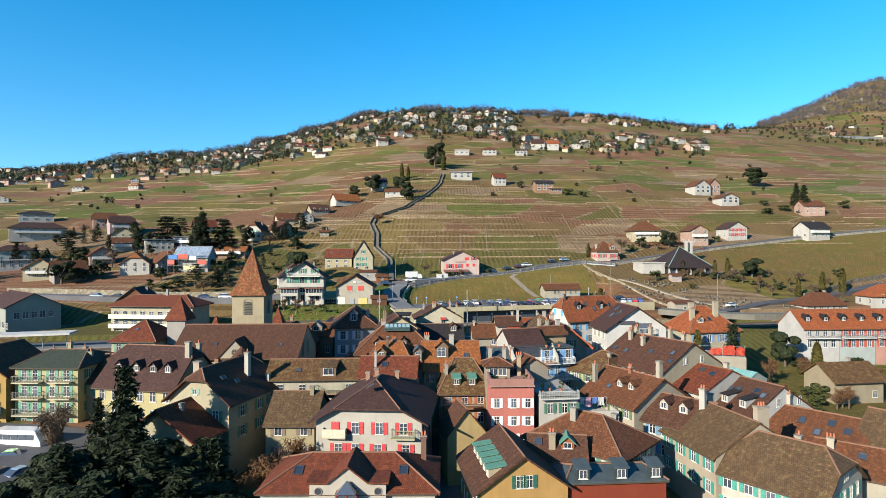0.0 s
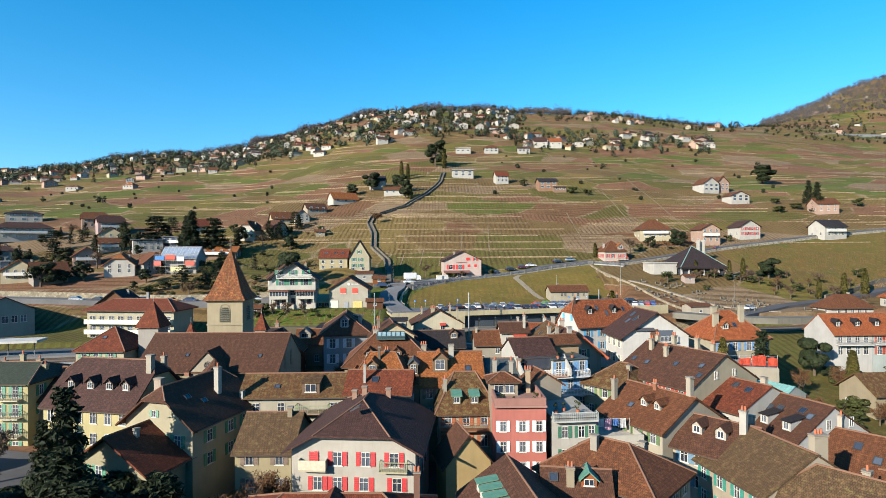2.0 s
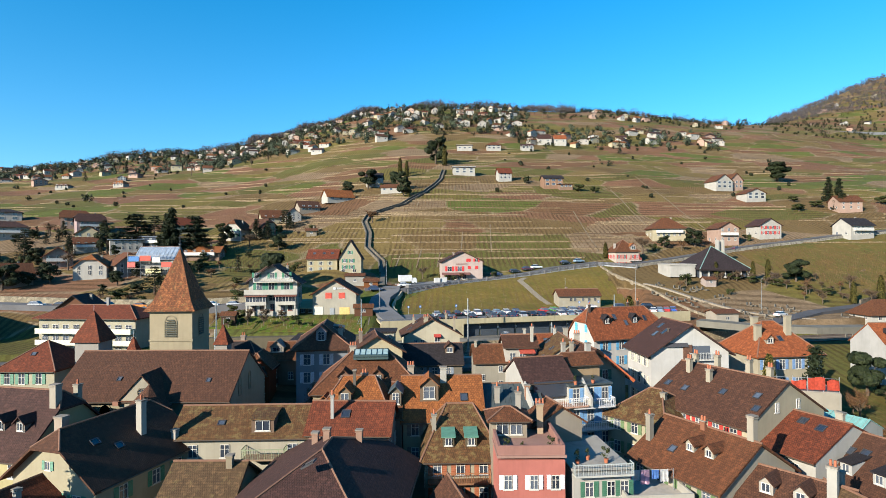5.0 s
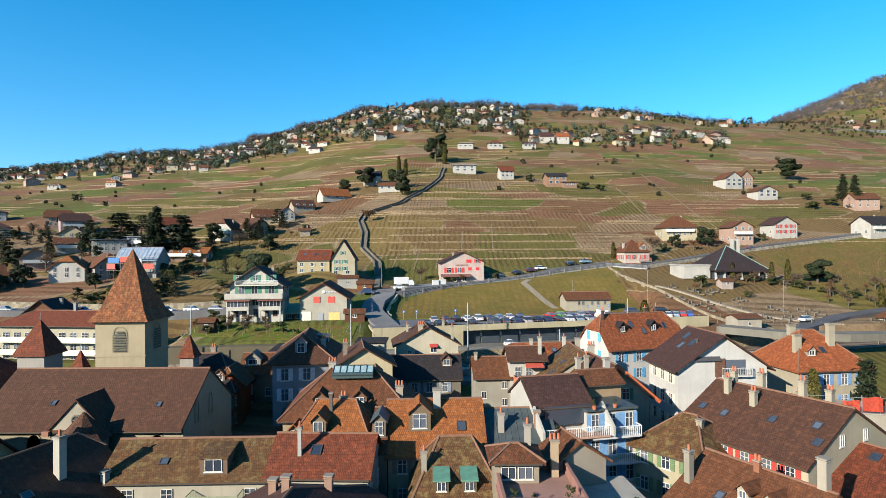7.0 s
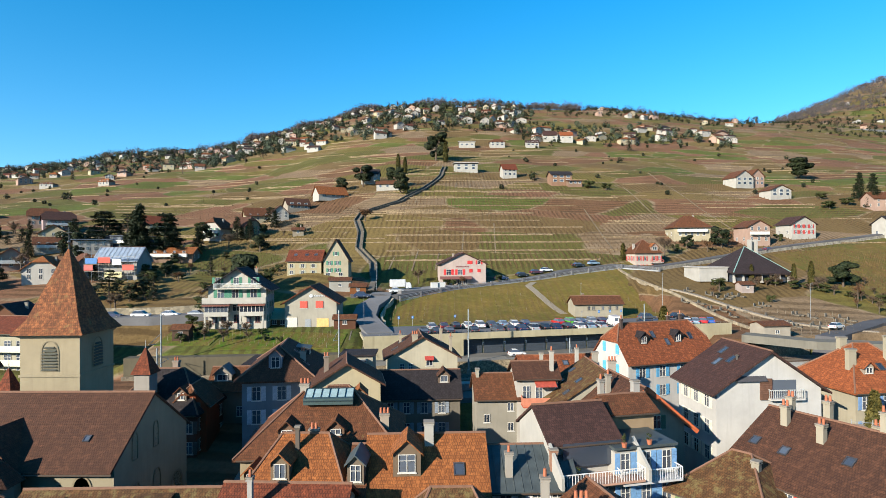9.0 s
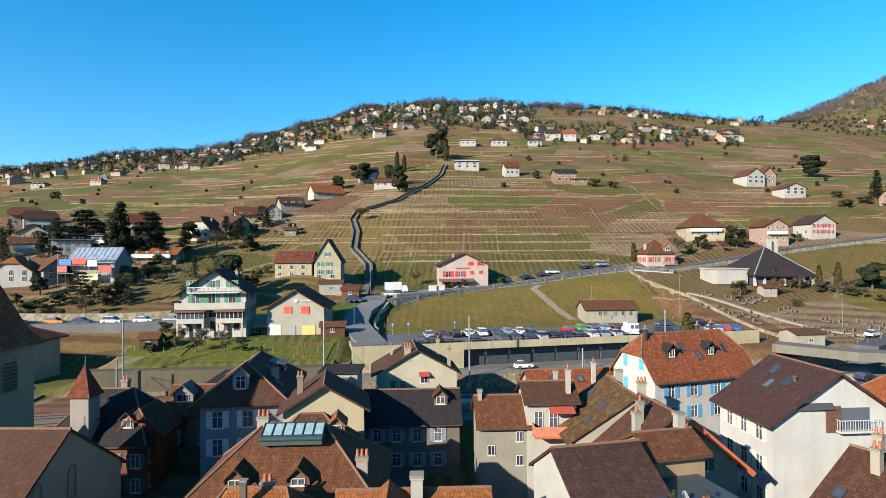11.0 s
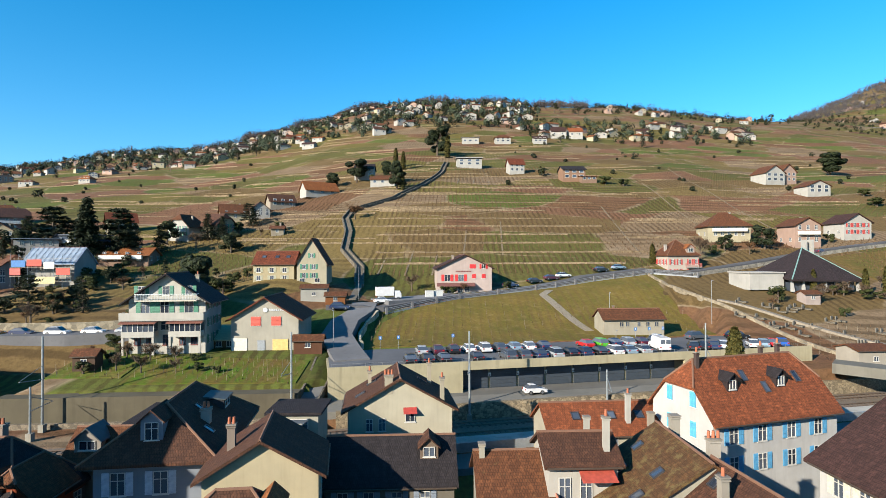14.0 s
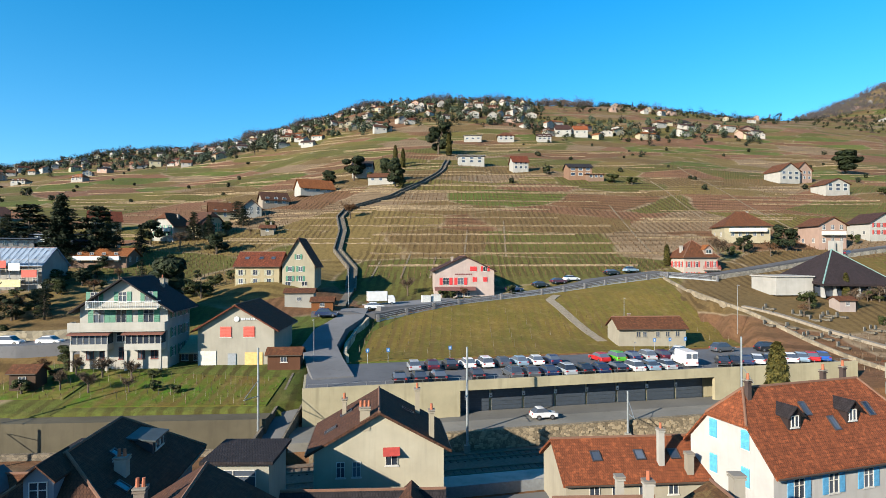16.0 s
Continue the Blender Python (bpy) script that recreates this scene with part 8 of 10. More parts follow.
def far_woods():
    """Bare woods on the crest and the far hill."""
    rnd = np.random.default_rng(9)
    spots = []
    for u0, u1, y0, y1, m in ((-0.34, -0.12, 880, 990, 1700), (-0.12, 0.22, 890, 985, 900), (0.26, 0.48, 960, 1080, 800), (0.55, 1.0, 1180, 1560, 2600), (-0.85, -0.34, 920, 1010, 700)):
        u, y = rnd.uniform(u0, u1, m), rnd.uniform(y0, y1, m)
        spots += list(zip(u * y, y))
    P, D = [], []
    for x, y in spots:
        z = ground(x, y)
        h_ = rnd.uniform(11, 20) * (0.62 + 0.75 * noise.noise((x * 0.018, y * 0.018, 1.7)))
        k = 40
        d = rnd.normal(size=(k, 3))
        d /= np.linalg.norm(d, axis=1, keepdims=True)
        P.append(np.array([x, y, z + h_ * 0.55]) + d * rnd.uniform(0.4, 1, (k, 1)) * np.array([h_ * 0.33, h_ * 0.33, h_ * 0.5]))
        D.append(d)
    me = leaf_mesh("woods", np.concatenate(P), np.concatenate(D), 1.0, leaves((0.075, 0.066, 0.07), (0.165, 0.145, 0.15)), rnd, 0.6)
    tagged(new("woods", me), "bare brown winter woods along the ridge", "woods", kind="stuff")
    # evergreen clumps between the houses of the far villages
    P, D = [], []
    for u0, u1, y0, y1, m in ((-0.85, -0.4, 620, 930, 170), (-0.42, -0.1, 600, 930, 190), (-0.12, 0.14, 620, 900, 110), (0.14, 0.46, 590, 700, 50)):
        for u, y in zip(rnd.uniform(u0, u1, m), rnd.uniform(y0, y1, m)):
            h_ = rnd.uniform(4.5, 11)
            d = rnd.normal(size=(70, 3))
            d /= np.linalg.norm(d, axis=1, keepdims=True)
            P.append(np.array([u * y, y, ground(u * y, y) + h_ * 0.5]) + d * rnd.uniform(0.35, 1, (70, 1)) * np.array([h_ * 0.38, h_ * 0.38, h_ * 0.52]))
            D.append(d)
    me = leaf_mesh("far_trees", np.concatenate(P), np.concatenate(D), 1.2, leaves((0.05, 0.075, 0.05), (0.12, 0.15, 0.09)), rnd, 0.8)
    tagged(new("far_trees", me), "dark green garden trees between far houses", "trees", kind="stuff")


def village_greenery():
    """Hedges and garden trees among the far houses, too small to pick apart."""
    rnd = np.random.default_rng(15)
    P, D = [], []
    for u0, u1, y0, y1, m in ((-0.85, -0.40, 720, 945, 520), (-0.42, -0.10, 640, 950, 600), (-0.12, 0.14, 620, 920, 480), (0.12, 0.46, 575, 700, 110), (0.2, 0.5, 800, 1040, 280), (0.5, 0.9, 800, 1250, 360), (-0.8, -0.3, 360, 640, 36), (0.05, 0.6, 350, 560, 30), (-0.82, -0.34, 905, 945, 110), (-0.06, 0.08, 900, 960, 40), (0.225, 0.275, 925, 965, 46)):
        u, y = rnd.uniform(u0, u1, m), rnd.uniform(y0, y1, m)
        for x, yy in zip(u * y, y):
            h_ = rnd.uniform(2.5, 6.5) if rnd.random() < 0.85 else rnd.uniform(7, 13)
            if y0 < 400:
                h_ *= 0.5
            if y0 >= 900:
                h_ = rnd.uniform(6, 14)
            k = 56
            d = rnd.normal(size=(k, 3))
            d /= np.linalg.norm(d, axis=1, keepdims=True)
            wide = rnd.uniform(0.3, 0.62)
            P.append(np.array([x, yy, ground(x, yy) + h_ * 0.48]) + d * rnd.uniform(0.5, 1, (k, 1)) * np.array([h_ * wide, h_ * wide, h_ * 0.5]))
            D.append(d + [0, 0, 0.4])
    P, D = np.concatenate(P), np.concatenate(D)
    D /= np.linalg.norm(D, axis=1, keepdims=True)
    me = leaf_mesh("garden_trees", P, D, 0.72, leaves((0.010, 0.018, 0.008), (0.04, 0.046, 0.016)), rnd, 1.0)
    tagged(new("garden_trees", me), "dark evergreen garden trees among the far houses", "trees", kind="stuff")


far_woods()
village_greenery()


# ---- villas and far villages ----
HAMLET = []


def far_house(x, y, w, d, hh, rise, rot, wall, tile, axis="x", roof="gable", label="", rows=2, cols=3, shut=None, balc=False, z=None, group=""):
    """A smaller house on the slope, its foot on the ground."""
    zg = ground(x, y) if z is None else z
    # beyond y 560 extra brightness is painted into the wall colour
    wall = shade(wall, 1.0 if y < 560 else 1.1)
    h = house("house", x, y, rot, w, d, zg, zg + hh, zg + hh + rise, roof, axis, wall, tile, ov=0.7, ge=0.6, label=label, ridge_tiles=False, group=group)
    if y > 560:
        far_windows(h, "f", spread(w, 2, w * 0.22), (zg + hh * 0.55,), w=1.5)
        return h
    if y > 330:
        for r in range(rows):
            far_windows(h, "f", spread(w, min(cols, 3), w * 0.18), (zg + 1.6 + r * (hh - 0.4) / rows,), w=1.5 if cols < 4 else 2.2)
        return h
    ww = 1.0
    for r in range(rows):
        windows(h, "f", spread(w, cols, w * 0.18), (zg + 1.5 + r * (hh - 0.4) / rows,), w=ww, hh=1.4, shut=shut)
    side = "r" if x < 0 else "l"
    windows(h, side, spread(d, 2, d * 0.25), (zg + 1.5,), w=ww, hh=1.3)
    if balc:
        balcony(h, "f", 0, zg + hh / 2, w * 0.8, 1.2, (0.6, 0.56, 0.48), (0.5, 0.36, 0.24) if balc == 2 else (0.66, 0.66, 0.64), False)
    if y < 420:
        chimney(h, w * 0.2, d * 0.12, 1.2, 0.7, 0.7, (0.6, 0.54, 0.46), 0)
    return h


def villas():
    F = far_house
    W_, C_, P_ = (0.78, 0.76, 0.7), (0.74, 0.66, 0.46), (0.72, 0.5, 0.4)
    # on the vineyard slope
    F(-94.5, 284, 8.6, 8.5, 4.4, 4.2, -14, W_, T_OLD, "y", "halfhip", "white chalet villa with green shutters and a half-hipped roof", shut=GREEN_S, balc=1)
    F(-84.0, 287, 8.6, 8.5, 4.0, 4.0, 62, C_, T_BROWN, "y", "halfhip", "cream wing of a chalet villa under a brown roof", shut=GREEN_S)
    F(-88, 312, 11, 8, 3.2, 3.4, 28, C_, T_OLD, "x", "gable", "cream farmhouse with dormers and a brown roof")
    F(-78.5, 314, 7.6, 8, 3.2, 3.2, 28, W_, T_BROWN, "y", "gable", "white gabled house beside the vines")
    F(-75, 332, 11, 8, 2.8, 3.2, 32, (0.6, 0.52, 0.42), T_BROWN, "x", "gable", "low stone farmhouse with a brown roof")
    F(-63, 354, 16, 9, 2.6, 4.0, 34, W_, T_ORANGE, "x", "gable", "long white house with a pale orange roof", cols=4, rows=1)
    F(-61.5, 285, 4.4, 3.4, 2.4, 0.8, 10, (0.5, 0.44, 0.34), T_OLD, "x", "gable", "small stone hut among the vines", rows=1, cols=1)
    F(11.5, 427, 15, 9, 4.2, 1.0, 4, W_, plain((0.5, 0.5, 0.5), 0.8, name="flat_roof"), "x", "flat", "white modern flat-roofed villa", cols=6, balc=1)
    F(37.5, 406, 8.6, 8, 5.0, 3.4, 10, W_, T_RED, "x", "gable", "white villa with a red roof and blue awnings", shut=BLUE_S, balc=1)
    F(65.0, 383, 12, 9, 5.4, 2.2, 6, (0.5, 0.3, 0.2), T_DARK, "x", "gable", "brown modern house with a dark roof", cols=4, balc=2)
    F(72, 378, 8, 7, 2.6, 0.6, 6, (0.45, 0.3, 0.22), T_OLD, "x", "gable", "low brown annex beside the modern house", rows=1)
    F(43, 556, 13, 9, 4.5, 3.0, 2, W_, T_OLD, "x", "hip", "large white house with a brown hipped roof", cols=5)
    F(73.5, 552, 11, 9, 3.6, 2.6, 0, W_, T_PLUM, "x", "gable", "low white house with a brown roof", cols=4)
    F(96, 594, 13, 10, 5.5, 4.6, 0, W_, T_PLUM, "x", "halfhip", "white house with a broad brown roof", cols=4)
    F(112, 596, 12, 10, 6, 4, 0, W_, T_BRIGHT, "x", "gable", "white house with a bright red roof", cols=4)
    F(16, 552, 14, 9, 3.4, 0.8, 0, W_, plain((0.5, 0.5, 0.48), 0.8, name="flat_roof"), "x", "flat", "long white flat-roofed building", cols=6, rows=1)
    F(-46, 388, 10, 9, 5, 3, 0, W_, T_DARK, "x", "gable", "white house half hidden under pines")
    F(-33, 364, 12, 7, 3, 2, 0, W_, T_OLD, "x", "gable", "low white house beside the path", rows=1)
    F(174, 394, 12, 11, 5.4, 4.0, 14, W_, T_OLD, "y", "gable", "white chalet with a broad brown gable", cols=4, balc=2)
    F(184, 398, 9.5, 10, 5.8, 4.2, 14, P_, T_OLD, "y", "gable", "peach chalet with wooden balconies", cols=3, balc=2)
    F(175.5, 358, 12, 9, 4.0, 2.6, 10, W_, T_OLD, "y", "gable", "white house with a low brown gable roof", cols=5, balc=1)
    # above the road, right of the slope
    F(96.5, 281, 14, 11, 4.6, 4.4, -4, C_, T_OLD, "x", "hip", "cream villa with a wide brown hipped roof", cols=5, balc=1)
    F(118.5, 274, 9, 9, 6.4, 2.4, 6, P_, T_OLD, "y", "gable", "peach three-storey house with white balconies", rows=3, balc=1)
    F(141.5, 284, 10.5, 9, 5.0, 3.0, 8, W_, T_PLUM, "y", "gable", "white house with red shutters and a brown gable roof", shut=(0.5, 0.06, 0.05), cols=4)
    F(180, 282, 12.5, 9, 5.2, 3.0, 14, W_, T_DARK, "x", "gable", "white house with a dark blue-grey roof", cols=5, balc=1)
    F(122, 189, 13.5, 8, 2.8, 3.4, 4, W_, T_OLD, "x", "hip", "white house with a red-brown hipped roof", rows=1, cols=5, z=ground(122, 189) - 1.2)
    F(150, 196, 15, 9, 3.8, 3.4, 0, W_, T_BRIGHT, "x", "hip", "low white house with an orange roof", cols=4)
    F(81, 119.5, 11, 8, 4.6, 2.8, 8, (0.5, 0.43, 0.3), T_MOSS, "x", "gable", "old stone house with a mossy roof", rows=1, cols=2)
    F(210, 330, 12, 9, 5, 3, 0, P_, T_OLD, "x", "gable", "peach house with a brown roof")
    # villas on the left
    for i, (x, y, w, d, hh, r, rot, wl, tl, ax, rf, lb) in enumerate((
            (-152, 214, 13, 10, 4.6, 4.4, 20, C_, T_ORANGE, "y", "gable", "cream villa with an orange gable roof"),
            (-141, 211, 12, 10, 4.4, 4.2, 46, (0.5, 0.45, 0.4), T_OLD, "x", "gable", "villa wing with a brown roof"),
            (-187, 246, 18, 11, 6.0, 2.4, 36, (0.62, 0.7, 0.68), T_PLUM, "x", "hip", "pale green house with a brown hipped roof"),
            (-208, 289, 28, 12, 7.0, 3.0, 38, W_, T_PLUM, "x", "hip", "long white apartment house with balconies"),
            (-188, 313, 14, 10, 6.0, 4.0, 34, P_, T_OLD, "x", "halfhip", "peach villa with a brown roof"),
            (-241, 334, 20, 12, 6.0, 2.0, 35, W_, T_DARK, "x", "hip", "white house with a dark roof"),
            (-172, 300, 14, 11, 7.0, 4.0, 40, (0.66, 0.5, 0.5), T_PLUM, "x", "halfhip", "rose villa with a plum roof"),
            (-160, 281, 12, 10, 4.5, 4.0, 26, C_, T_OLD, "y", "gable", "ochre house with a red-brown gable roof"),
            (-133, 262, 14, 9, 5.4, 0.6, 34, W_, plain((0.2, 0.24, 0.3), 0.6, name="flat_roof"), "x", "flat", "white modern cube villa with large windows"),
            (-122, 268, 18, 9, 5.4, 0.6, -6, (0.09, 0.13, 0.2), plain((0.05, 0.09, 0.16), 0.5, name="flat_roof"), "x", "flat", "dark blue modern flat-roofed house"),
            (-121, 222, 12, 10, 4.6, 4.6, 14, W_, T_ORANGE, "y", "halfhip", "white villa with an orange half-hipped roof"),
            (-111.5, 225, 11, 10, 4.6, 4.6, 48, (0.5, 0.47, 0.45), T_OLD, "y", "halfhip", "villa wing with brown tiles"),
            (-96, 250, 18, 10, 3.2, 2.4, 6, (0.45, 0.3, 0.22), T_ORANGE, "x", "gable", "low house with an orange roof and solar panels"),
            (-97, 178.5, 9, 9, 4.6, 3.6, 8, (0.3, 0.14, 0.08), T_DARK, "y", "gable", "dark wooden chalet with balconies"),
            (-128, 300, 12, 9, 5, 4, 38, C_, T_RED, "x", "gable", "cream house with a red roof"),
            (-151, 264, 10, 9, 4, 3, 35, W_, T_OLD, "x", "gable", "white bungalow with a brown roof"),
            (-176, 232, 16, 9, 4.0, 0.6, 36, W_, plain((0.4, 0.4, 0.4), 0.8, name="flat_roof"), "x", "flat", "white flat-roofed terrace house"),
            (-54.5, 199, 10, 10, 5.0, 4.0, 20, W_, T_BROWN, "y", "gable", "white gabled house behind the cedar"),
            (-146, 240, 11, 9, 4.5, 4, 36, P_, T_RED, "y", "gable", "rose house with a red gable roof"))):
        k = 0.84 if y > 200 else 1.0
        F(x, y, w * k, d * k, hh * k, r * k, rot, wl, tl, ax, rf, lb, cols=4 if w > 12 else 3, balc=int(i % 3 == 0), group="villas above the village")
    # far villages under the ridge
    rnd = random.Random(21)
    roofs = (T_OLD, T_PLUM, T_RED, T_BROWN, T_ORANGE, T_DARK)
    walls = (W_, W_, C_, P_, (0.7, 0.66, 0.6))

    def scatter(n, u0, u1, d0, d1, small=6.5, big=12.5, single=1.0):
        """Houses over a stretch of the slope; the nearer ones are things, the rest go into the joined hamlet."""
        spots = sorted((rnd.uniform(d0, d1), rnd.uniform(u0, u1)) for _ in range(n))
        for k, (y, u) in enumerate(spots):
            size = (rnd.uniform(small, big), rnd.uniform(6, 8.5), rnd.uniform(2.8, 5.2), rnd.uniform(1.2, 2.6), rnd.uniform(-15, 60))
            ti, wi, ax = rnd.randrange(6), rnd.randrange(5), rnd.choice("xy")
            if k < n * single:
                F(u * y, y, *size, walls[wi], roofs[ti], ax, rnd.choice(("gable", "gable", "hip")),
                  ("white", "white", "cream", "peach", "pale")[wi] + " house with a " + ("brown", "plum", "red", "dark brown", "orange", "slate-dark")[ti] + " roof on the far hillside",
                  group="houses of the far villages")
            else:
                HAMLET.append((u * y, y, *size, wi, ti, ax))

    scatter(78, -0.84, -0.40, 610, 930, single=0.32)
    scatter(80, -0.42, -0.10, 590, 920, single=0.32)
    scatter(50, -0.12, 0.12, 620, 885, single=0.35)
    scatter(18, 0.14, 0.30, 585, 650, 8, 15)
    scatter(16, 0.30, 0.46, 620, 690, 8, 15)
    scatter(12, 0.2, 0.5, 800, 960, single=0.0)
    scatter(16, 0.55, 0.85, 850, 1300, single=0.0)
    scatter(8, -0.8, -0.5, 450, 600)
    # the houses too far off to pick apart, in one mesh
    bm = bmesh.new()
    for x, y, w, d, hh, rise, rot, wi, ti, ax in HAMLET:
        m4 = pose(x, y, ground(x, y), 0, 0, rot + (90 if ax == "y" else 0))
        sec = [(-d / 2, -2.0), (d / 2, -2.0), (d / 2, hh), (0, hh + rise), (-d / 2, hh)]
        ends = [[bm.verts.new(m4 @ Vector((sx * w / 2, a, b))) for a, b in sec] for sx in (-1, 1)]
        for face in (ends[0], ends[1], *([ends[0][k], ends[0][k + 1], ends[1][k + 1], ends[1][k]] for k in (1, 4 - 5))):
            bm.faces.new(face).material_index = wi
        k = rise / (d / 2)
        for sy in (-1, 1):
            a, b = sy * (d / 2 + 0.6), hh - 0.6 * k
            low = [bm.verts.new(m4 @ Vector(p)) for p in ((-w / 2 - 0.5, a, b), (w / 2 + 0.5, a, b), (w / 2 + 0.5, 0, hh + rise + 0.06), (-w / 2 - 0.5, 0, hh + rise + 0.06))]
            top = [bm.verts.new(v.co + Vector((0, 0, 0.22))) for v in low]
            for q in (top, low[::-1], [low[0], low[1], top[1], top[0]], [low[1], low[2], top[2], top[1]], [low[3], low[0], top[0], top[3]]):
                bm.faces.new(q).material_index = 5 + ti
        for sx in (-0.28, 0.28):
            px = sx * w
            for q in ([(px - 0.6, -d / 2 - 0.04, hh * 0.3), (px + 0.6, -d / 2 - 0.04, hh * 0.3), (px + 0.6, -d / 2 - 0.04, hh * 0.75), (px - 0.6, -d / 2 - 0.04, hh * 0.75)],
                      [(-w / 2 - 0.04, sx * d - 0.6, hh * 0.3), (-w / 2 - 0.04, sx * d + 0.6, hh * 0.3), (-w / 2 - 0.04, sx * d + 0.6, hh * 0.75), (-w / 2 - 0.04, sx * d - 0.6, hh * 0.75)]):
                bm.faces.new([bm.verts.new(m4 @ Vector(p)) for p in q]).material_index = 11
    uv_by_slope(bm)
    # joined houses get the same brightness painted into their walls
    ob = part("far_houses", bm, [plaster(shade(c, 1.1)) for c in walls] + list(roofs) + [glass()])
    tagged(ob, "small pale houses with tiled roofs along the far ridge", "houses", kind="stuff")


villas()


def hall_church():
    """The modern church: a dark faceted roof over white raking piers."""
    zg = 25.4
    ob = thing("modern_church", pose(93.9, 229.6, zg - 1.0, 0, 0, 6), "modern church with a dark slate pyramid roof on white piers", "church")
    bm = bmesh.new()
    base = [(-9.5, -7.5, 2.6), (9.8, -7.0, 2.2), (9.0, 8.0, 3.4), (-9.0, 8.0, 4.2)]
    top = (-0.5, 1.0, 10.4)
    vs = [bm.verts.new(p) for p in base]
    low = [bm.verts.new((x, y, z - 0.5)) for x, y, z in base]
    tv = bm.verts.new(top)
    for i in range(4):
        j = (i + 1) % 4
        bm.faces.new((vs[i], vs[j], tv))
        bm.faces.new((low[i], low[j], vs[j], vs[i]))
    bm.faces.new(low)
    bmesh.ops.recalc_face_normals(bm, faces=bm.faces[:])
    uv_by_slope(bm)
    roof = part("roof", bm, tiles((0.075, 0.05, 0.055), (0.06, 0.042, 0.045), 0.0, 0.4), ob)
    bm = bmesh.new()
    tube(bm, base[0], top, 0.16, 0.16, 5)
    tube(bm, base[1], top, 0.12, 0.12, 5)
    part("ridge_flashing", bm, plain((0.25, 0.42, 0.38), 0.6, 0.2, name="copper_flashing"), roof)
    bm = bmesh.new()
    box(bm, (0, 0.6, 1.1), (16.5, 12.5, 3.0))
    part("glazed_wall", bm, glass(), ob)
    for i in range(7):
        bm = bmesh.new()
        x = -8.6 + i * 2.9
        vs = [bm.verts.new(p) for p in ((x, -6.8, -0.6), (x + 0.35, -6.8, -0.6), (x + 0.35, -6.0, 2.8), (x, -6.0, 2.8), (x, -5.6, -0.6), (x + 0.35, -5.6, -0.6), (x + 0.35, -5.6, 2.8), (x, -5.6, 2.8))]
        for q in ((0, 1, 2, 3), (4, 5, 6, 7), (0, 4, 7, 3), (1, 5, 6, 2), (0, 1, 5, 4), (3, 2, 6, 7)):
            bm.faces.new([vs[k] for k in q])
        part("pier", bm, plaster((0.78, 0.77, 0.74)), ob)
    bm = bmesh.new()
    box(bm, (-13.6, 0.5, 1.9), (9.0, 9.0, 4.2))
    part("white_wing", bm, plaster((0.8, 0.78, 0.72)), ob)
    bm = bmesh.new()
    box(bm, (-13.6, 0.5, 4.1), (9.6, 9.6, 0.3))
    part("wing_roof", bm, concrete((0.5, 0.48, 0.44)), ob)
    bt = thing("bell_tower", pose(102.4, 243.0, 27.0, 0, 0, 6), "slender white concrete bell tower", "tower")
    bm = bmesh.new()
    for s in (-1, 1):
        box(bm, (s * 1.0, 0, 4.6), (0.5, 2.0, 11.2))
    box(bm, (0, 0.6, 4.4), (1.8, 0.4, 10.8))
    part("shaft", bm, plaster((0.76, 0.75, 0.7)), bt)


hall_church()


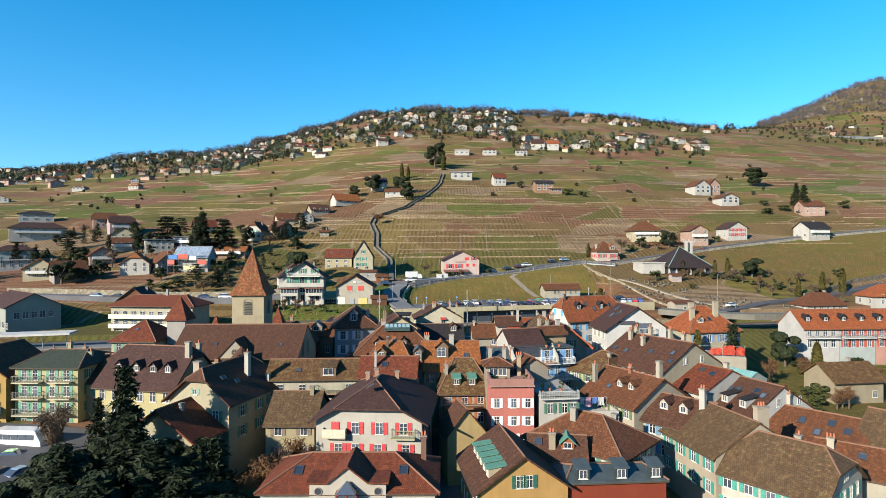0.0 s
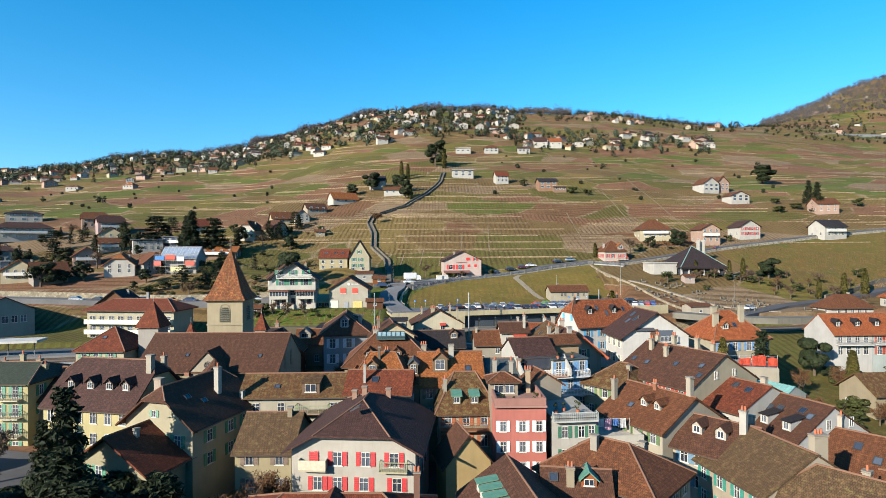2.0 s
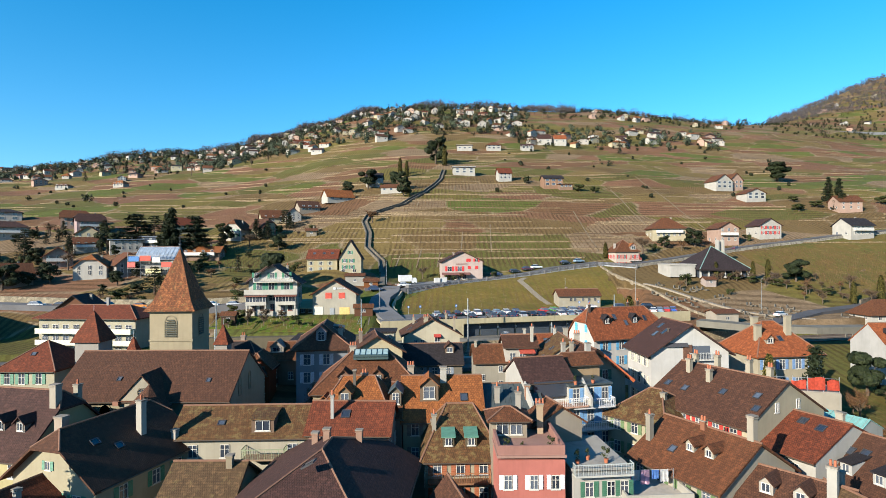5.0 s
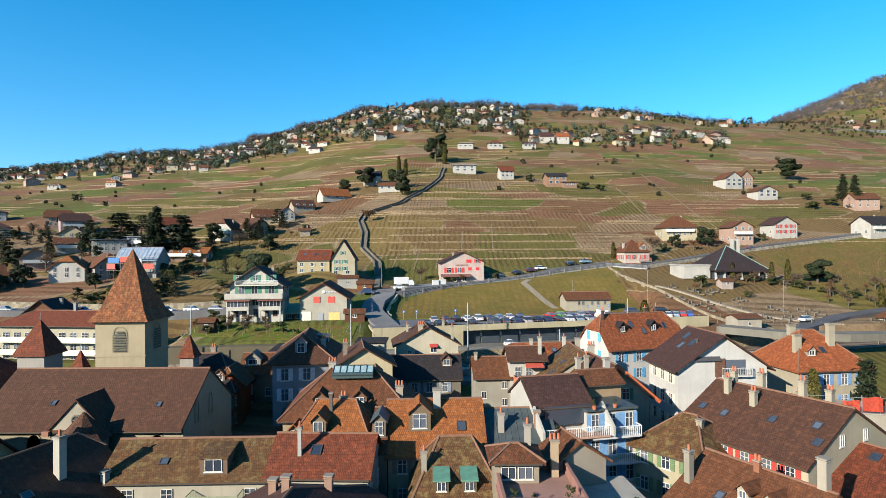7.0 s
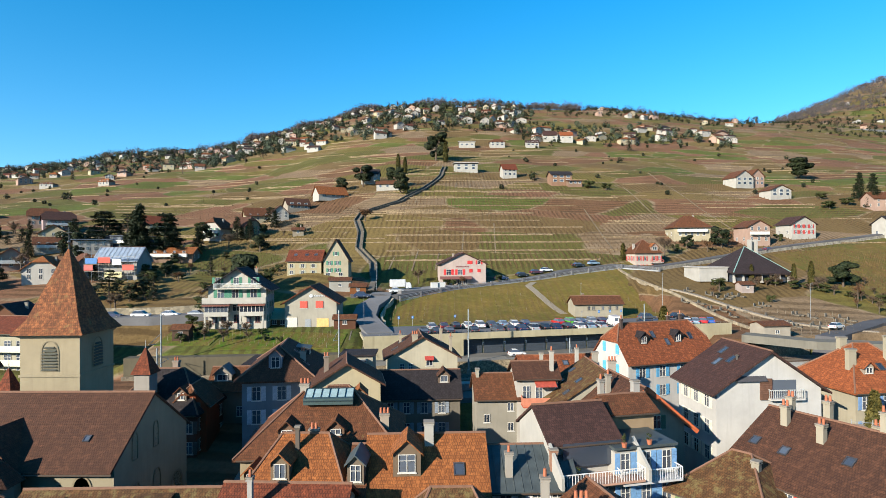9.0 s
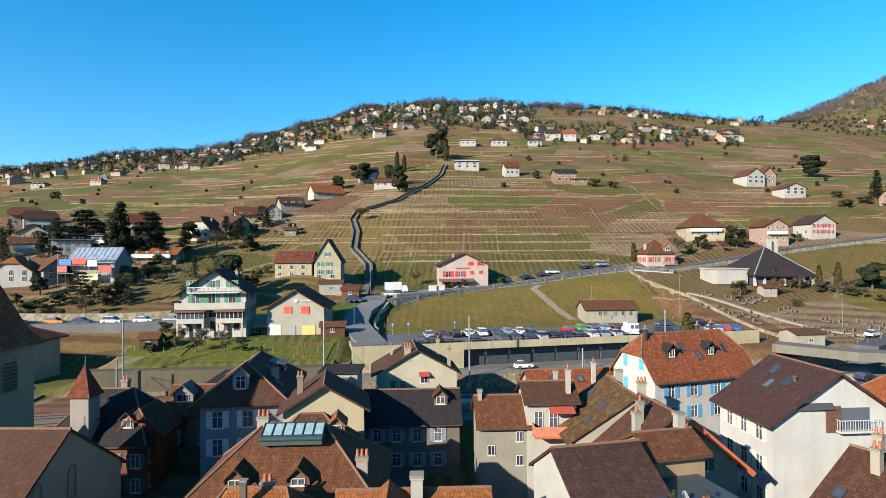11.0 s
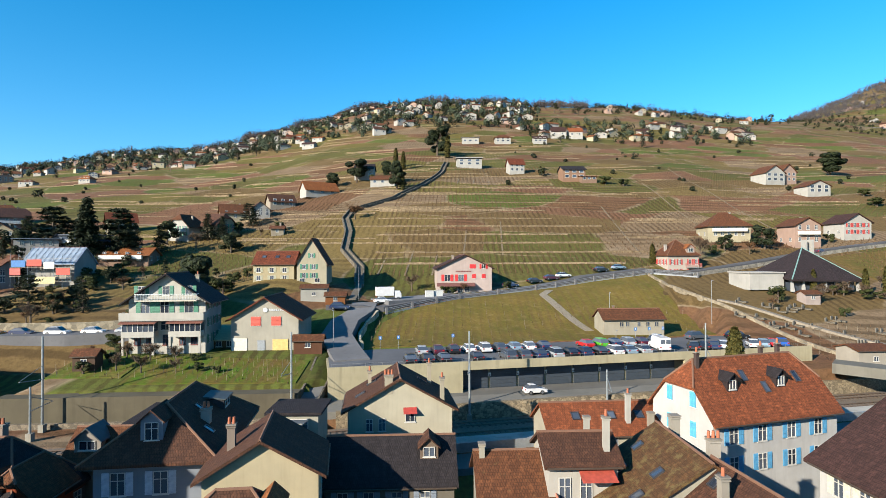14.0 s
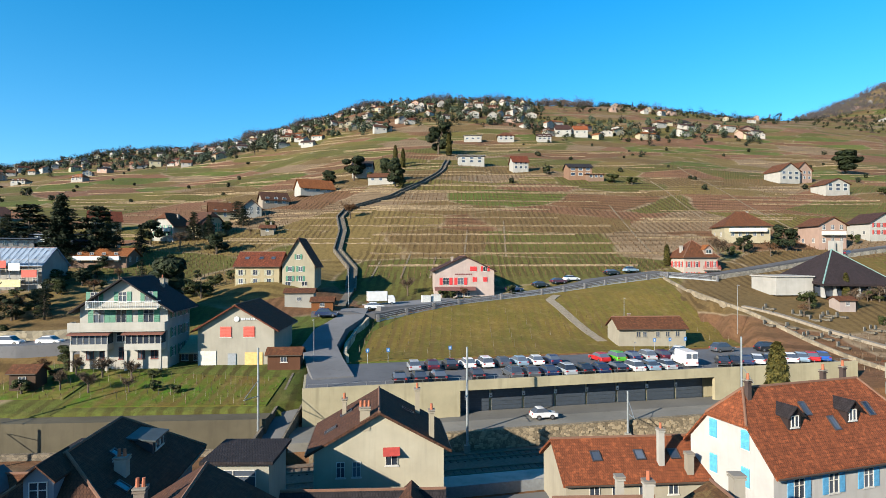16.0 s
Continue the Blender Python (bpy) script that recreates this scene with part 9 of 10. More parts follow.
# ---- vehicles ----
def car_proto(c, kind="car"):
    """A parked car, its nose towards -y, standing on z = 0."""
    L, Wd, H = {"car": (4.2, 1.75, 1.48), "wagon": (4.4, 1.8, 1.62), "van": (5.4, 2.0, 2.4), "bus": (7.4, 2.2, 2.8), "truck": (6.0, 2.1, 3.0), "mini": (3.4, 1.5, 1.5)}[kind]
    ob = thing({"van": "van", "bus": "minibus", "truck": "truck"}.get(kind, "car"), pose(0, 0, 0), "", "car")
    hl, hw = L / 2, Wd / 2

    def loft(prof, w0, w1, z0, z1, mat, name, parent):
        bm = bmesh.new()
        ring = []
        for s in (-1, 1):
            ring.append([bm.verts.new((s * (w0 + (w1 - w0) * (z - z0) / max(0.01, z1 - z0)), y, z)) for y, z in prof])
        bm.faces.new(ring[0])
        bm.faces.new(ring[1])
        n = len(prof)
        for i in range(n):
            j = (i + 1) % n
            bm.faces.new((ring[0][i], ring[0][j], ring[1][j], ring[1][i]))
        bmesh.ops.recalc_face_normals(bm, faces=bm.faces[:])
        bmesh.ops.bevel(bm, geom=bm.edges[:], offset=0.05, segments=1, affect="EDGES")
        return part(name, bm, mat, parent)

    if kind in ("car", "wagon", "mini"):
        rear = 0.35 if kind == "car" else 0.05
        body = loft([(-hl, 0.28), (-hl + 0.02, 0.62), (-hl + 0.25, 0.78), (-hl + 1.15, 0.92), (hl - 0.15, 0.96), (hl, 0.7), (hl, 0.3)], hw, hw * 0.96, 0.28, 0.96, car_paint(c), "body", ob)
        loft([(-hl + 0.95, 0.9), (-hl + 1.75, H - 0.06), (hl - 0.7 - rear, H - 0.06), (hl - 0.12, 0.92)], hw * 0.95, hw * 0.74, 0.9, H, glass(), "glazing", ob)
        loft([(-hl + 1.68, H - 0.1), (-hl + 1.9, H), (hl - 0.85 - rear, H), (hl - 0.6 - rear, H - 0.1)], hw * 0.78, hw * 0.72, H - 0.1, H, car_paint(c), "roof", ob)
    elif kind == "van":
        loft([(-hl, 0.35), (-hl + 0.05, 0.95), (-hl + 0.7, 1.25), (-hl + 1.3, 2.1), (-hl + 1.7, H), (hl - 0.05, H), (hl, 0.35)], hw, hw * 0.92, 0.35, H, car_paint(c), "body", ob)
        loft([(-hl + 0.66, 1.3), (-hl + 1.24, 2.05), (-hl + 1.5, 2.05), (-hl + 1.5, 1.3)], hw * 0.99, hw * 0.96, 1.3, 2.05, glass(), "glazing", ob)
        bm = bmesh.new()
        for s in (-1, 1):
            box(bm, (s * 0.45, hl, 1.75), (0.7, 0.05, 0.7))
        part("rear_window", bm, glass(), ob)
    elif kind == "bus":
        loft([(-hl, 0.4), (-hl + 0.05, 1.2), (-hl + 0.9, H - 0.1), (-hl + 1.2, H), (hl - 0.1, H), (hl, 0.4)], hw, hw * 0.93, 0.4, H, car_paint(c), "body", ob)
        bm = bmesh.new()
        for s in (-1, 1):
            for i in range(5):
                box(bm, (s * (hw * 0.965), -hl + 1.6 + i * 1.2, 1.85), (0.08, 1.1, 0.75))
        part("glazing", bm, glass(), ob)
    else:
        loft([(-hl, 0.4), (-hl, 1.3), (-hl + 0.4, 2.1), (-hl + 1.6, 2.1), (-hl + 1.6, 0.4)], hw * 0.95, hw * 0.9, 0.4, 2.1, car_paint(c), "cab", ob)
        loft([(-hl + 1.75, 0.9), (-hl + 1.75, H), (hl, H), (hl, 0.9)], hw, hw, 0.9, H, car_paint((0.8, 0.8, 0.8)), "cargo_box", ob)
        bm = bmesh.new()
        box(bm, (0, -hl + 0.22, 1.65), (1.6, 0.25, 0.6))
        part("windscreen", bm, glass(), ob)
    for sy in (-1, 1):
        for sx in (-1, 1):
            bm = bmesh.new()
            m4 = Matrix.Translation((sx * (hw - 0.1), sy * (hl - 0.82), 0.32)) @ Matrix.Rotation(radians(90), 4, "Y")
            bmesh.ops.create_cone(bm, cap_ends=True, segments=12, radius1=0.32, radius2=0.32, depth=0.22, matrix=m4)
            wh = part("wheel", bm, plain((0.015, 0.015, 0.016), 0.8, name="tyre"), ob)
            bm = bmesh.new()
            bmesh.ops.create_cone(bm, cap_ends=True, segments=10, radius1=0.19, radius2=0.19, depth=0.24, matrix=m4)
            part("rim", bm, plain((0.45, 0.45, 0.47), 0.3, 0.8, name="rim_metal"), wh)
    for sx in (-1, 1):
        bm = bmesh.new()
        box(bm, (sx * (hw - 0.25), -hl + 0.04, 0.66), (0.36, 0.1, 0.14))
        part("headlight", bm, plain((0.7, 0.72, 0.75), 0.15, 0.2, name="lamp_glass"), ob)
        bm = bmesh.new()
        box(bm, (sx * (hw - 0.2), hl - 0.03, 0.78), (0.3, 0.08, 0.18))
        part("tail_light", bm, plain((0.4, 0.02, 0.02), 0.3, name="red_lamp"), ob)
    return ob


CAR_COLOURS = {"black": (0.012, 0.013, 0.016), "dark blue": (0.015, 0.03, 0.09), "silver": (0.4, 0.43, 0.46), "white": (0.75, 0.76, 0.77), "grey": (0.09, 0.1, 0.115),
               "red": (0.5, 0.02, 0.02), "green": (0.10, 0.45, 0.03), "blue": (0.02, 0.1, 0.42), "pale blue": (0.25, 0.36, 0.46), "orange": (0.6, 0.2, 0.02), "plum": (0.08, 0.015, 0.03)}
PROTO = {}


def park(col, x, y, z, rot, kind="car", place="on the parking deck", group=""):
    key = (col, kind)
    m = pose(x, y, z, 0, 0, rot)
    if key not in PROTO:
        ob = PROTO[key] = car_proto(CAR_COLOURS[col], kind)
        ob.matrix_world = m
    else:
        ob = copy_thing(PROTO[key], m)
    word = {"mini": "small van", "car": "hatchback", "wagon": "estate car", "van": "panel van", "bus": "minibus", "truck": "box truck"}[kind]
    return tagged(ob, "%s %s parked %s" % (col, word, place), {"van": "van", "bus": "minibus", "truck": "truck"}.get(kind, "car"), group)


def cars():
    turn = math.degrees(math.atan2(SKEW, 1.0))
    base = pose(-15.4, 160.7, DECK_Z, 0, 0, turn)

    def on_deck(col, s, t, rot, kind="car"):
        p = base @ Vector((s, t, 0))
        park(col, p.x, p.y, p.z, turn + rot, kind, group="cars on the parking deck")

    front = ["black", "black", "black", None, "black", None, "grey", "grey", "dark blue", "silver", "black", "dark blue", "black", "white", "pale blue", "silver"]
    for i, c in enumerate(front):
        if c:
            on_deck(c, 12.4 + i * 2.62, 3.6, 180 + (i * 37 % 7 - 3), "wagon" if i in (9, 13, 6) else "car")
    on_deck("white", 56.4, 5.6, 168, "van")
    for i, c in enumerate(("black", "black", "dark blue", "white", "grey", None, "white", "pale blue", "red", "blue")):
        if c:
            on_deck(c, 62.0 + i * 2.0, 4.2, 150, "car")
    back = ["silver", "plum", "black", "white", "white", "grey", "pale blue", "white", "dark blue", None, None, "red", "green", "dark blue", "silver", "plum", "black"]
    for i, c in enumerate(back):
        if c:
            on_deck(c, 15.6 + i * 2.7, 11.2, 180 + (i * 29 % 7 - 3), "wagon" if i in (4, 12, 14) else "car")
    on_deck("white", 61.5, 14.0, 120)
    on_deck("grey", 70.5, 14.8, 96, "wagon")
    on_deck("black", 78.5, 13.4, 85, "wagon")
    park("white", 14.4, 164.7, 12.64, 103, "mini", "in front of the garages")
    park("white", -13.2, 215.5, ground(-13.2, 215.5) + 0.35, 108, "truck", "beside the road")
    park("white", -14.0, 211.6, ground(-14, 211.6) + 0.35, 108, "car", "beside the road")
    park("dark blue", -22.4, 203.5, ground(-22.4, 203.5) + 0.35, 95, "wagon", "at the road junction")
    for x, y, c, r in ((17.6, 233.4, "dark blue", 110), (24.5, 236.4, "black", 108), (29.4, 238.5, "plum", 108), (33, 240, "white", 108), (44.4, 243.6, "black", 112), (50, 245.6, "pale blue", 112)):
        park(c, x, y, ground(x, y) + 0.3, r, "car", "along the vineyard road", "cars along the vineyard road")
    for i, (x, c) in enumerate(((-116, "silver"), (-109, "black"), (-102, "red"), (-95.5, "blue"), (-86.5, "orange"), (-80.5, "dark blue"), (-73.6, "white"), (-66.5, "white"), (-60, "silver"))):
        park(c, x, 188.0, ground(x, 188) + 0.45, 92, "wagon" if i % 3 == 0 else "car", "along the stone wall", "cars along the stone wall")
    for x, y, c, r, k in ((-62.6, 83.0, "white", 85, "bus"), (-60.8, 79.0, "green", 100, "car"), (-53.2, 74.0, "white", 160, "car"), (-55.6, 73.6, "pale blue", 160, "car"), (-57.8, 73.2, "black", 160, "car")):
        park(c, x, y, ground(x, y) + 0.1, r, k, "in the town car park", "cars in the town car park")
    for x, y, c in ((-20.5, 108.5, "white"), (-17.8, 109.5, "silver"), (-22.5, 105.5, "grey")):
        park(c, x, y, ground(x, y) + 0.12, 170, "car", "in the church square", "cars in the church square")
    for x, y, c in ((92, 186.5, "white"), (74, 164, "dark blue"), (118, 262, "plum")):
        park(c, x, y, ground(x, y) + 0.4, 120, "car", "beside the lane")


cars()


# ---- street furniture and small things ----
def small_things():
    turn = math.degrees(math.atan2(SKEW, 1.0))
    base = pose(-15.4, 160.7, DECK_Z, 0, 0, turn)
    for s, t in ((9.4, 17.6), (12.6, 17.6), (22.5, 17.4), (59, 17.4), (62, 17.4), (65, 17.4)):
        p = base @ Vector((s, t, 0))
        ob = thing("parking_sign", pose(p.x, p.y, p.z, 0, 0, turn), "blue parking sign on a grey post", "sign", "parking signs")
        bm = bmesh.new()
        tube(bm, (0, 0, 0), (0, 0, 2.2), 0.04, 0.04, 6)
        part("post", bm, plain((0.4, 0.42, 0.44), 0.5, 0.4, name="galvanised"), ob)
        bm = bmesh.new()
        box(bm, (0, -0.05, 2.0), (0.5, 0.04, 0.6))
        part("plate", bm, plain((0.03, 0.2, 0.55), 0.4, name="blue_plate"), ob)
        bm = bmesh.new()
        box(bm, (0, -0.08, 2.0), (0.16, 0.02, 0.3))
        part("mark", bm, plain((0.8, 0.8, 0.8), 0.4, name="white_mark"), ob)
    for i in range(7):
        p = base @ Vector((24.53 + i * 4.66, 2.05, -2.0))
        ob = thing("door_number_plate", pose(p.x, p.y, p.z, 0, 0, turn), "small white plate between the garage doors", "plate", "garage plates")
        bm = bmesh.new()
        box(bm, (0, 0, 0), (0.42, 0.04, 0.55))
        part("plate", bm, plain((0.75, 0.76, 0.78), 0.5, name="white_plate"), ob)
        bm = bmesh.new()
        box(bm, (0, -0.03, -0.08), (0.2, 0.02, 0.2))
        part("mark", bm, plain((0.1, 0.1, 0.12), 0.5, name="dark_mark"), ob)
    bm = bmesh.new()
    L = 80 / math.cos(radians(turn))
    rail = thing("deck_railing", base, "thin steel railing and grass strip along the deck edge", "railing")
    for i in range(int(L / 2.4)):
        box(bm, (0.6 + i * 2.4, 0.5, 0.45), (0.05, 0.05, 0.9))
    for z in (0.45, 0.88):
        tube(bm, (0.4, 0.5, z), (L - 0.4, 0.5, z), 0.02, 0.02, 4)
    part("railing", bm, plain((0.35, 0.36, 0.36), 0.5, 0.4, name="galvanised"), rail)
    bm = bmesh.new()
    box(bm, (L / 2, 0.95, 0.09), (L - 1, 0.9, 0.16))
    part("grass_strip", bm, plain((0.09, 0.11, 0.03), 0.95, 0, 0.4, 2.0, "grass"), rail)
    # lamp posts
    for x, y, z, hh in ((57.5, 203.0, 18.6, 9.0), (31.5, 183, 16.6, 3.0), (-17.6, 175, 17.0, 7.0), (-20.0, 214, 22.4, 8.0), (36.5, 205.5, 19.4, 5.5), (92, 196, 16, 9)):
        ob = thing("street_lamp", pose(x, y, z), "slim grey street lamp post", "street lamp", "street lamps")
        bm = bmesh.new()
        tube(bm, (0, 0, -0.4), (0, 0, hh), 0.06, 0.035, 7)
        part("pole", bm, plain((0.3, 0.32, 0.34), 0.5, 0.4, name="galvanised"), ob)
        bm = bmesh.new()
        box(bm, (0, -0.35, hh), (0.16, 0.8, 0.1))
        part("lamp_head", bm, plain((0.3, 0.31, 0.32), 0.5, 0.3, name="lamp_metal"), ob)
    # posts and clutter at the field hut, sheds by the workshop
    for x, y, w, d, hh, c, lb in ((-21.6, 174.4, 4.6, 2.6, 2.2, (0.2, 0.09, 0.05), "small wooden shed with a brown roof beside the lane"),
                                  (-52.6, 165.0, 3.2, 2.4, 2.4, (0.16, 0.1, 0.07), "weathered wooden garden shed"),
                                  (-24.5, 209.6, 4.4, 3.0, 2.2, (0.36, 0.14, 0.05), "orange wooden kiosk hut by the road"),
                                  (-30.0, 212.5, 6.0, 4.0, 2.8, (0.6, 0.6, 0.55), "pale flat-roofed shed above the lane"),
                                  (85, 214.5, 3.6, 3.0, 2.2, (0.72, 0.6, 0.55), "small pink garden pavilion"),
                                  (72, 178.5, 6.0, 5.0, 2.8, (0.66, 0.6, 0.5), "small cemetery lodge with a brown roof")):
        zg = ground(x, y)
        h = house("shed", x, y, 6, w, d, zg, zg + hh, zg + hh + 0.7, "gable", "x", c, T_OLD, ov=0.3, label=lb, category="shed", ridge_tiles=False)
        window(h, "f", 0, zg + 1.3 - h["z0"], 0.9, 0.8)
    # white cabinets beside the road
    for x, y in ((-3.6, 219.8), (-1.4, 221.0)):
        ob = thing("roadside_cabinet", pose(x, y, ground(x, y) + 0.3, 0, 0, 20), "white metal cabinet beside the road", "cabinet")
        bm = bmesh.new()
        box(bm, (0, 0, 0.75), (2.0, 0.8, 1.5))
        box(bm, (0, 0, 1.54), (2.1, 0.9, 0.08))
        part("cabinet_body", bm, plain((0.7, 0.7, 0.67), 0.6, name="white_paint"), ob)
    # the scaffolded house
    zg = ground(-101, 226)
    h = house("house_under_construction", -101, 227.5, 4, 13, 10, zg, zg + 5.4, zg + 9.4, "gable", "x", (0.62, 0.6, 0.56), plain((0.25, 0.32, 0.42), 0.7, 0, 0.3, 0.8, "roof_sheet"), label="house under construction behind scaffolding", category="house")
    windows(h, "f", (-4, -1, 2, 5), (zg + 4.0, zg + 1.6), w=1.2, hh=1.3)
    for i in range(11):
        x = -6.5 + i * 1.3
        bm = bmesh.new()
        tube(bm, (x, -5.4, h["eave"] - 0.1), (x, 0, h["ridge"] + 0.12), 0.06, 0.06, 4)
        part("batten", bm, plain((0.62, 0.64, 0.66), 0.7, name="pale_batten"), h["roof_ob"])
    sc = thing("scaffolding", pose(-101, 220.5, zg, 0, 0, 4), "steel scaffolding hung with red, white and blue sheets", "scaffolding")
    for i in range(8):
        bm = bmesh.new()
        tube(bm, (-7.4 + i * 2.1, 0, -1.5), (-7.4 + i * 2.1, 0, 7.6), 0.05, 0.05, 5)
        part("standard", bm, plain((0.5, 0.52, 0.54), 0.4, 0.6, name="scaffold_tube"), sc)
    for z in (2.0, 4.2, 6.4):
        bm = bmesh.new()
        box(bm, (0, 0.4, z), (15.2, 0.9, 0.08))
        part("platform", bm, plain((0.4, 0.34, 0.26), 0.8, name="boards"), sc)
    for x, z, w, c in ((-5.4, 5.2, 3.4, (0.05, 0.2, 0.5)), (-1.6, 5.4, 3.6, (0.6, 0.08, 0.05)), (2.0, 4.8, 2.6, (0.72, 0.72, 0.7)), (5.4, 3.2, 3.4, (0.6, 0.09, 0.06)), (-6.2, 3.2, 2.6, (0.62, 0.12, 0.1)), (1.0, 1.0, 5.0, (0.6, 0.55, 0.3))):
        bm = bmesh.new()
        box(bm, (x, -0.08, z), (w, 0.05, 1.7))
        part("sheet", bm, plain(c, 0.7, vary=0.25, name="sheet"), sc)
    # graves
    rnd = random.Random(8)
    proto = None
    for i in range(60):
        s, t = rnd.uniform(0, 1), rnd.uniform(-9, 9)
        x, y = 66 + 44 * s + 0.5 * t, 209 - 26 * s + 0.85 * t
        if abs(t) < 2:
            continue
        m = pose(x, y, ground(x, y), 0, 0, 35 + rnd.uniform(-4, 4))
        if proto is None:
            proto = thing("gravestone", m, "pale stone grave with a low kerb", "grave", "graves in the cemetery")
            bm = bmesh.new()
            box(bm, (0, 0.9, 0.5), (0.8, 0.2, 1.1))
            part("headstone", bm, stone((0.17, 0.16, 0.14), 3.0, 0.1), proto)
            bm = bmesh.new()
            box(bm, (0, 0, 0.05), (1.0, 2.0, 0.35))
            part("kerb", bm, stone((0.14, 0.125, 0.1), 3.0, 0.1), proto)
        else:
            copy_thing(proto, m)
    # viaduct of the motorway on the far hill
    ob = thing("viaduct", pose(690, 905, 208, 0, 0, 8), "pale concrete motorway viaduct across the far slope", "viaduct")
    bm = bmesh.new()
    box(bm, (0, 0, 0), (260, 11, 3.0))
    box(bm, (0, -5.3, 2.2), (260, 0.4, 1.4))
    part("viaduct_deck", bm, concrete((0.25, 0.26, 0.28)), ob)
    for i in range(6):
        bm = bmesh.new()
        box(bm, (-110 + i * 44, 0, -16), (4, 4, 32))
        part("pier", bm, concrete((0.42, 0.42, 0.42)), ob)


small_things()


def terraces_and_gardens():
    """The washing on its terrace, the glazed garden room, the building site behind its net, potted plants."""
    low = house("terrace_house", 19.4, 85.6, 4, 6.4, 8.0, 2, 9.7, 10.0, "flat", "x", (0.78, 0.75, 0.66), concrete((0.5, 0.46, 0.4)), ov=0.05, label="low white house with a walled roof terrace", category="house")
    windows(low, "f", (-1.8, 1.4), (8.2, 5.6), w=0.9, hh=1.4, shut=(0.05, 0.16, 0.1))
    for cx, cy, sx, sy in ((0, -3.9, 6.4, 0.2), (-3.1, 0, 0.2, 7.6), (3.1, 0, 0.2, 7.6)):
        bm = bmesh.new()
        box(bm, (cx, cy, low["ridge"] + 0.4), (sx, sy, 0.8))
        part("parapet", bm, plaster((0.78, 0.75, 0.66)), low["ob"])
    line = thing("clothes_line", pose(19.4, 84.4, 10.0, 0, 0, 4), "clothes line hung with pink, white and blue washing", "clothes line")
    for x in (-2.6, 2.6):
        bm = bmesh.new()
        tube(bm, (x, 0, 0), (x, 0, 2.1), 0.04, 0.04, 6)
        part("post", bm, plain((0.4, 0.42, 0.44), 0.5, 0.4, name="galvanised"), line)
    bm = bmesh.new()
    tube(bm, (-2.6, 0, 2.05), (2.6, 0, 2.05), 0.015, 0.015, 4)
    part("cord", bm, plain((0.6, 0.6, 0.58), 0.7, name="cord"), line)
    for i, (x, w, hh, c) in enumerate(((-2.0, 0.8, 1.3, (0.85, 0.12, 0.35)), (-1.1, 0.7, 1.0, (0.9, 0.9, 0.92)), (-0.2, 0.9, 1.4, (0.9, 0.55, 0.7)), (0.8, 0.7, 0.9, (0.12, 0.3, 0.75)), (1.7, 0.8, 1.2, (0.9, 0.9, 0.9)))):
        bm = bmesh.new()
        cols = [(x - w / 2 + w * k / 6, 0.05 * math.sin(2.1 * k + i)) for k in range(7)]
        top = [bm.verts.new((a, b * 0.3, 2.04)) for a, b in cols]
        bot = [bm.verts.new((a, b * 1.6, 2.04 - hh)) for a, b in cols]
        for k in range(6):
            bm.faces.new((top[k], top[k + 1], bot[k + 1], bot[k]))
        bmesh.ops.solidify(bm, geom=bm.faces[:], thickness=0.02)
        part("cloth", bm, plain(c, 0.9, name="washing"), line)
    green = plain((0.2, 0.42, 0.4), 0.12, 0.0, 0.2, 2.0, "green_glass")
    gr = house("conservatory", 50.6, 102.6, -64, 7.0, 5.4, 3, 11.0, 12.4, "gable", "x", (0.6, 0.62, 0.58), green, ov=0.15, ge=0.1, label="garden room with a green glazed roof", category="conservatory", ridge_tiles=False, thick=0.08)
    for k in range(9):
        x = -3.4 + k * 0.85
        for sy in (-1, 1):
            bm = bmesh.new()
            tube(bm, (x, sy * 2.75, gr["eave"]), (x, 0, gr["ridge"] + 0.05), 0.04, 0.04, 4)
            part("glazing_bar", bm, plain((0.3, 0.4, 0.38), 0.5, 0.3, name="green_metal"), gr["roof_ob"])
    site = thing("terrace_wall", pose(51.0, 115.2, 5.0, 0, 0, -14), "pale masonry terrace behind the long terrace house", "terrace")
    bm = bmesh.new()
    box(bm, (0, 0, 3.9), (12.4, 6.8, 7.8))
    part("masonry", bm, plaster((0.6, 0.55, 0.45)), site)
    bm = bmesh.new()
    box(bm, (0, 0, 7.86), (12.2, 6.6, 0.1))
    part("paving", bm, concrete((0.42, 0.36, 0.3)), site)
    net = thing("construction_fence", pose(51.0, 115.2, 12.92, 0, 0, -14), "steel site fence hung with torn orange-red netting", "fence")
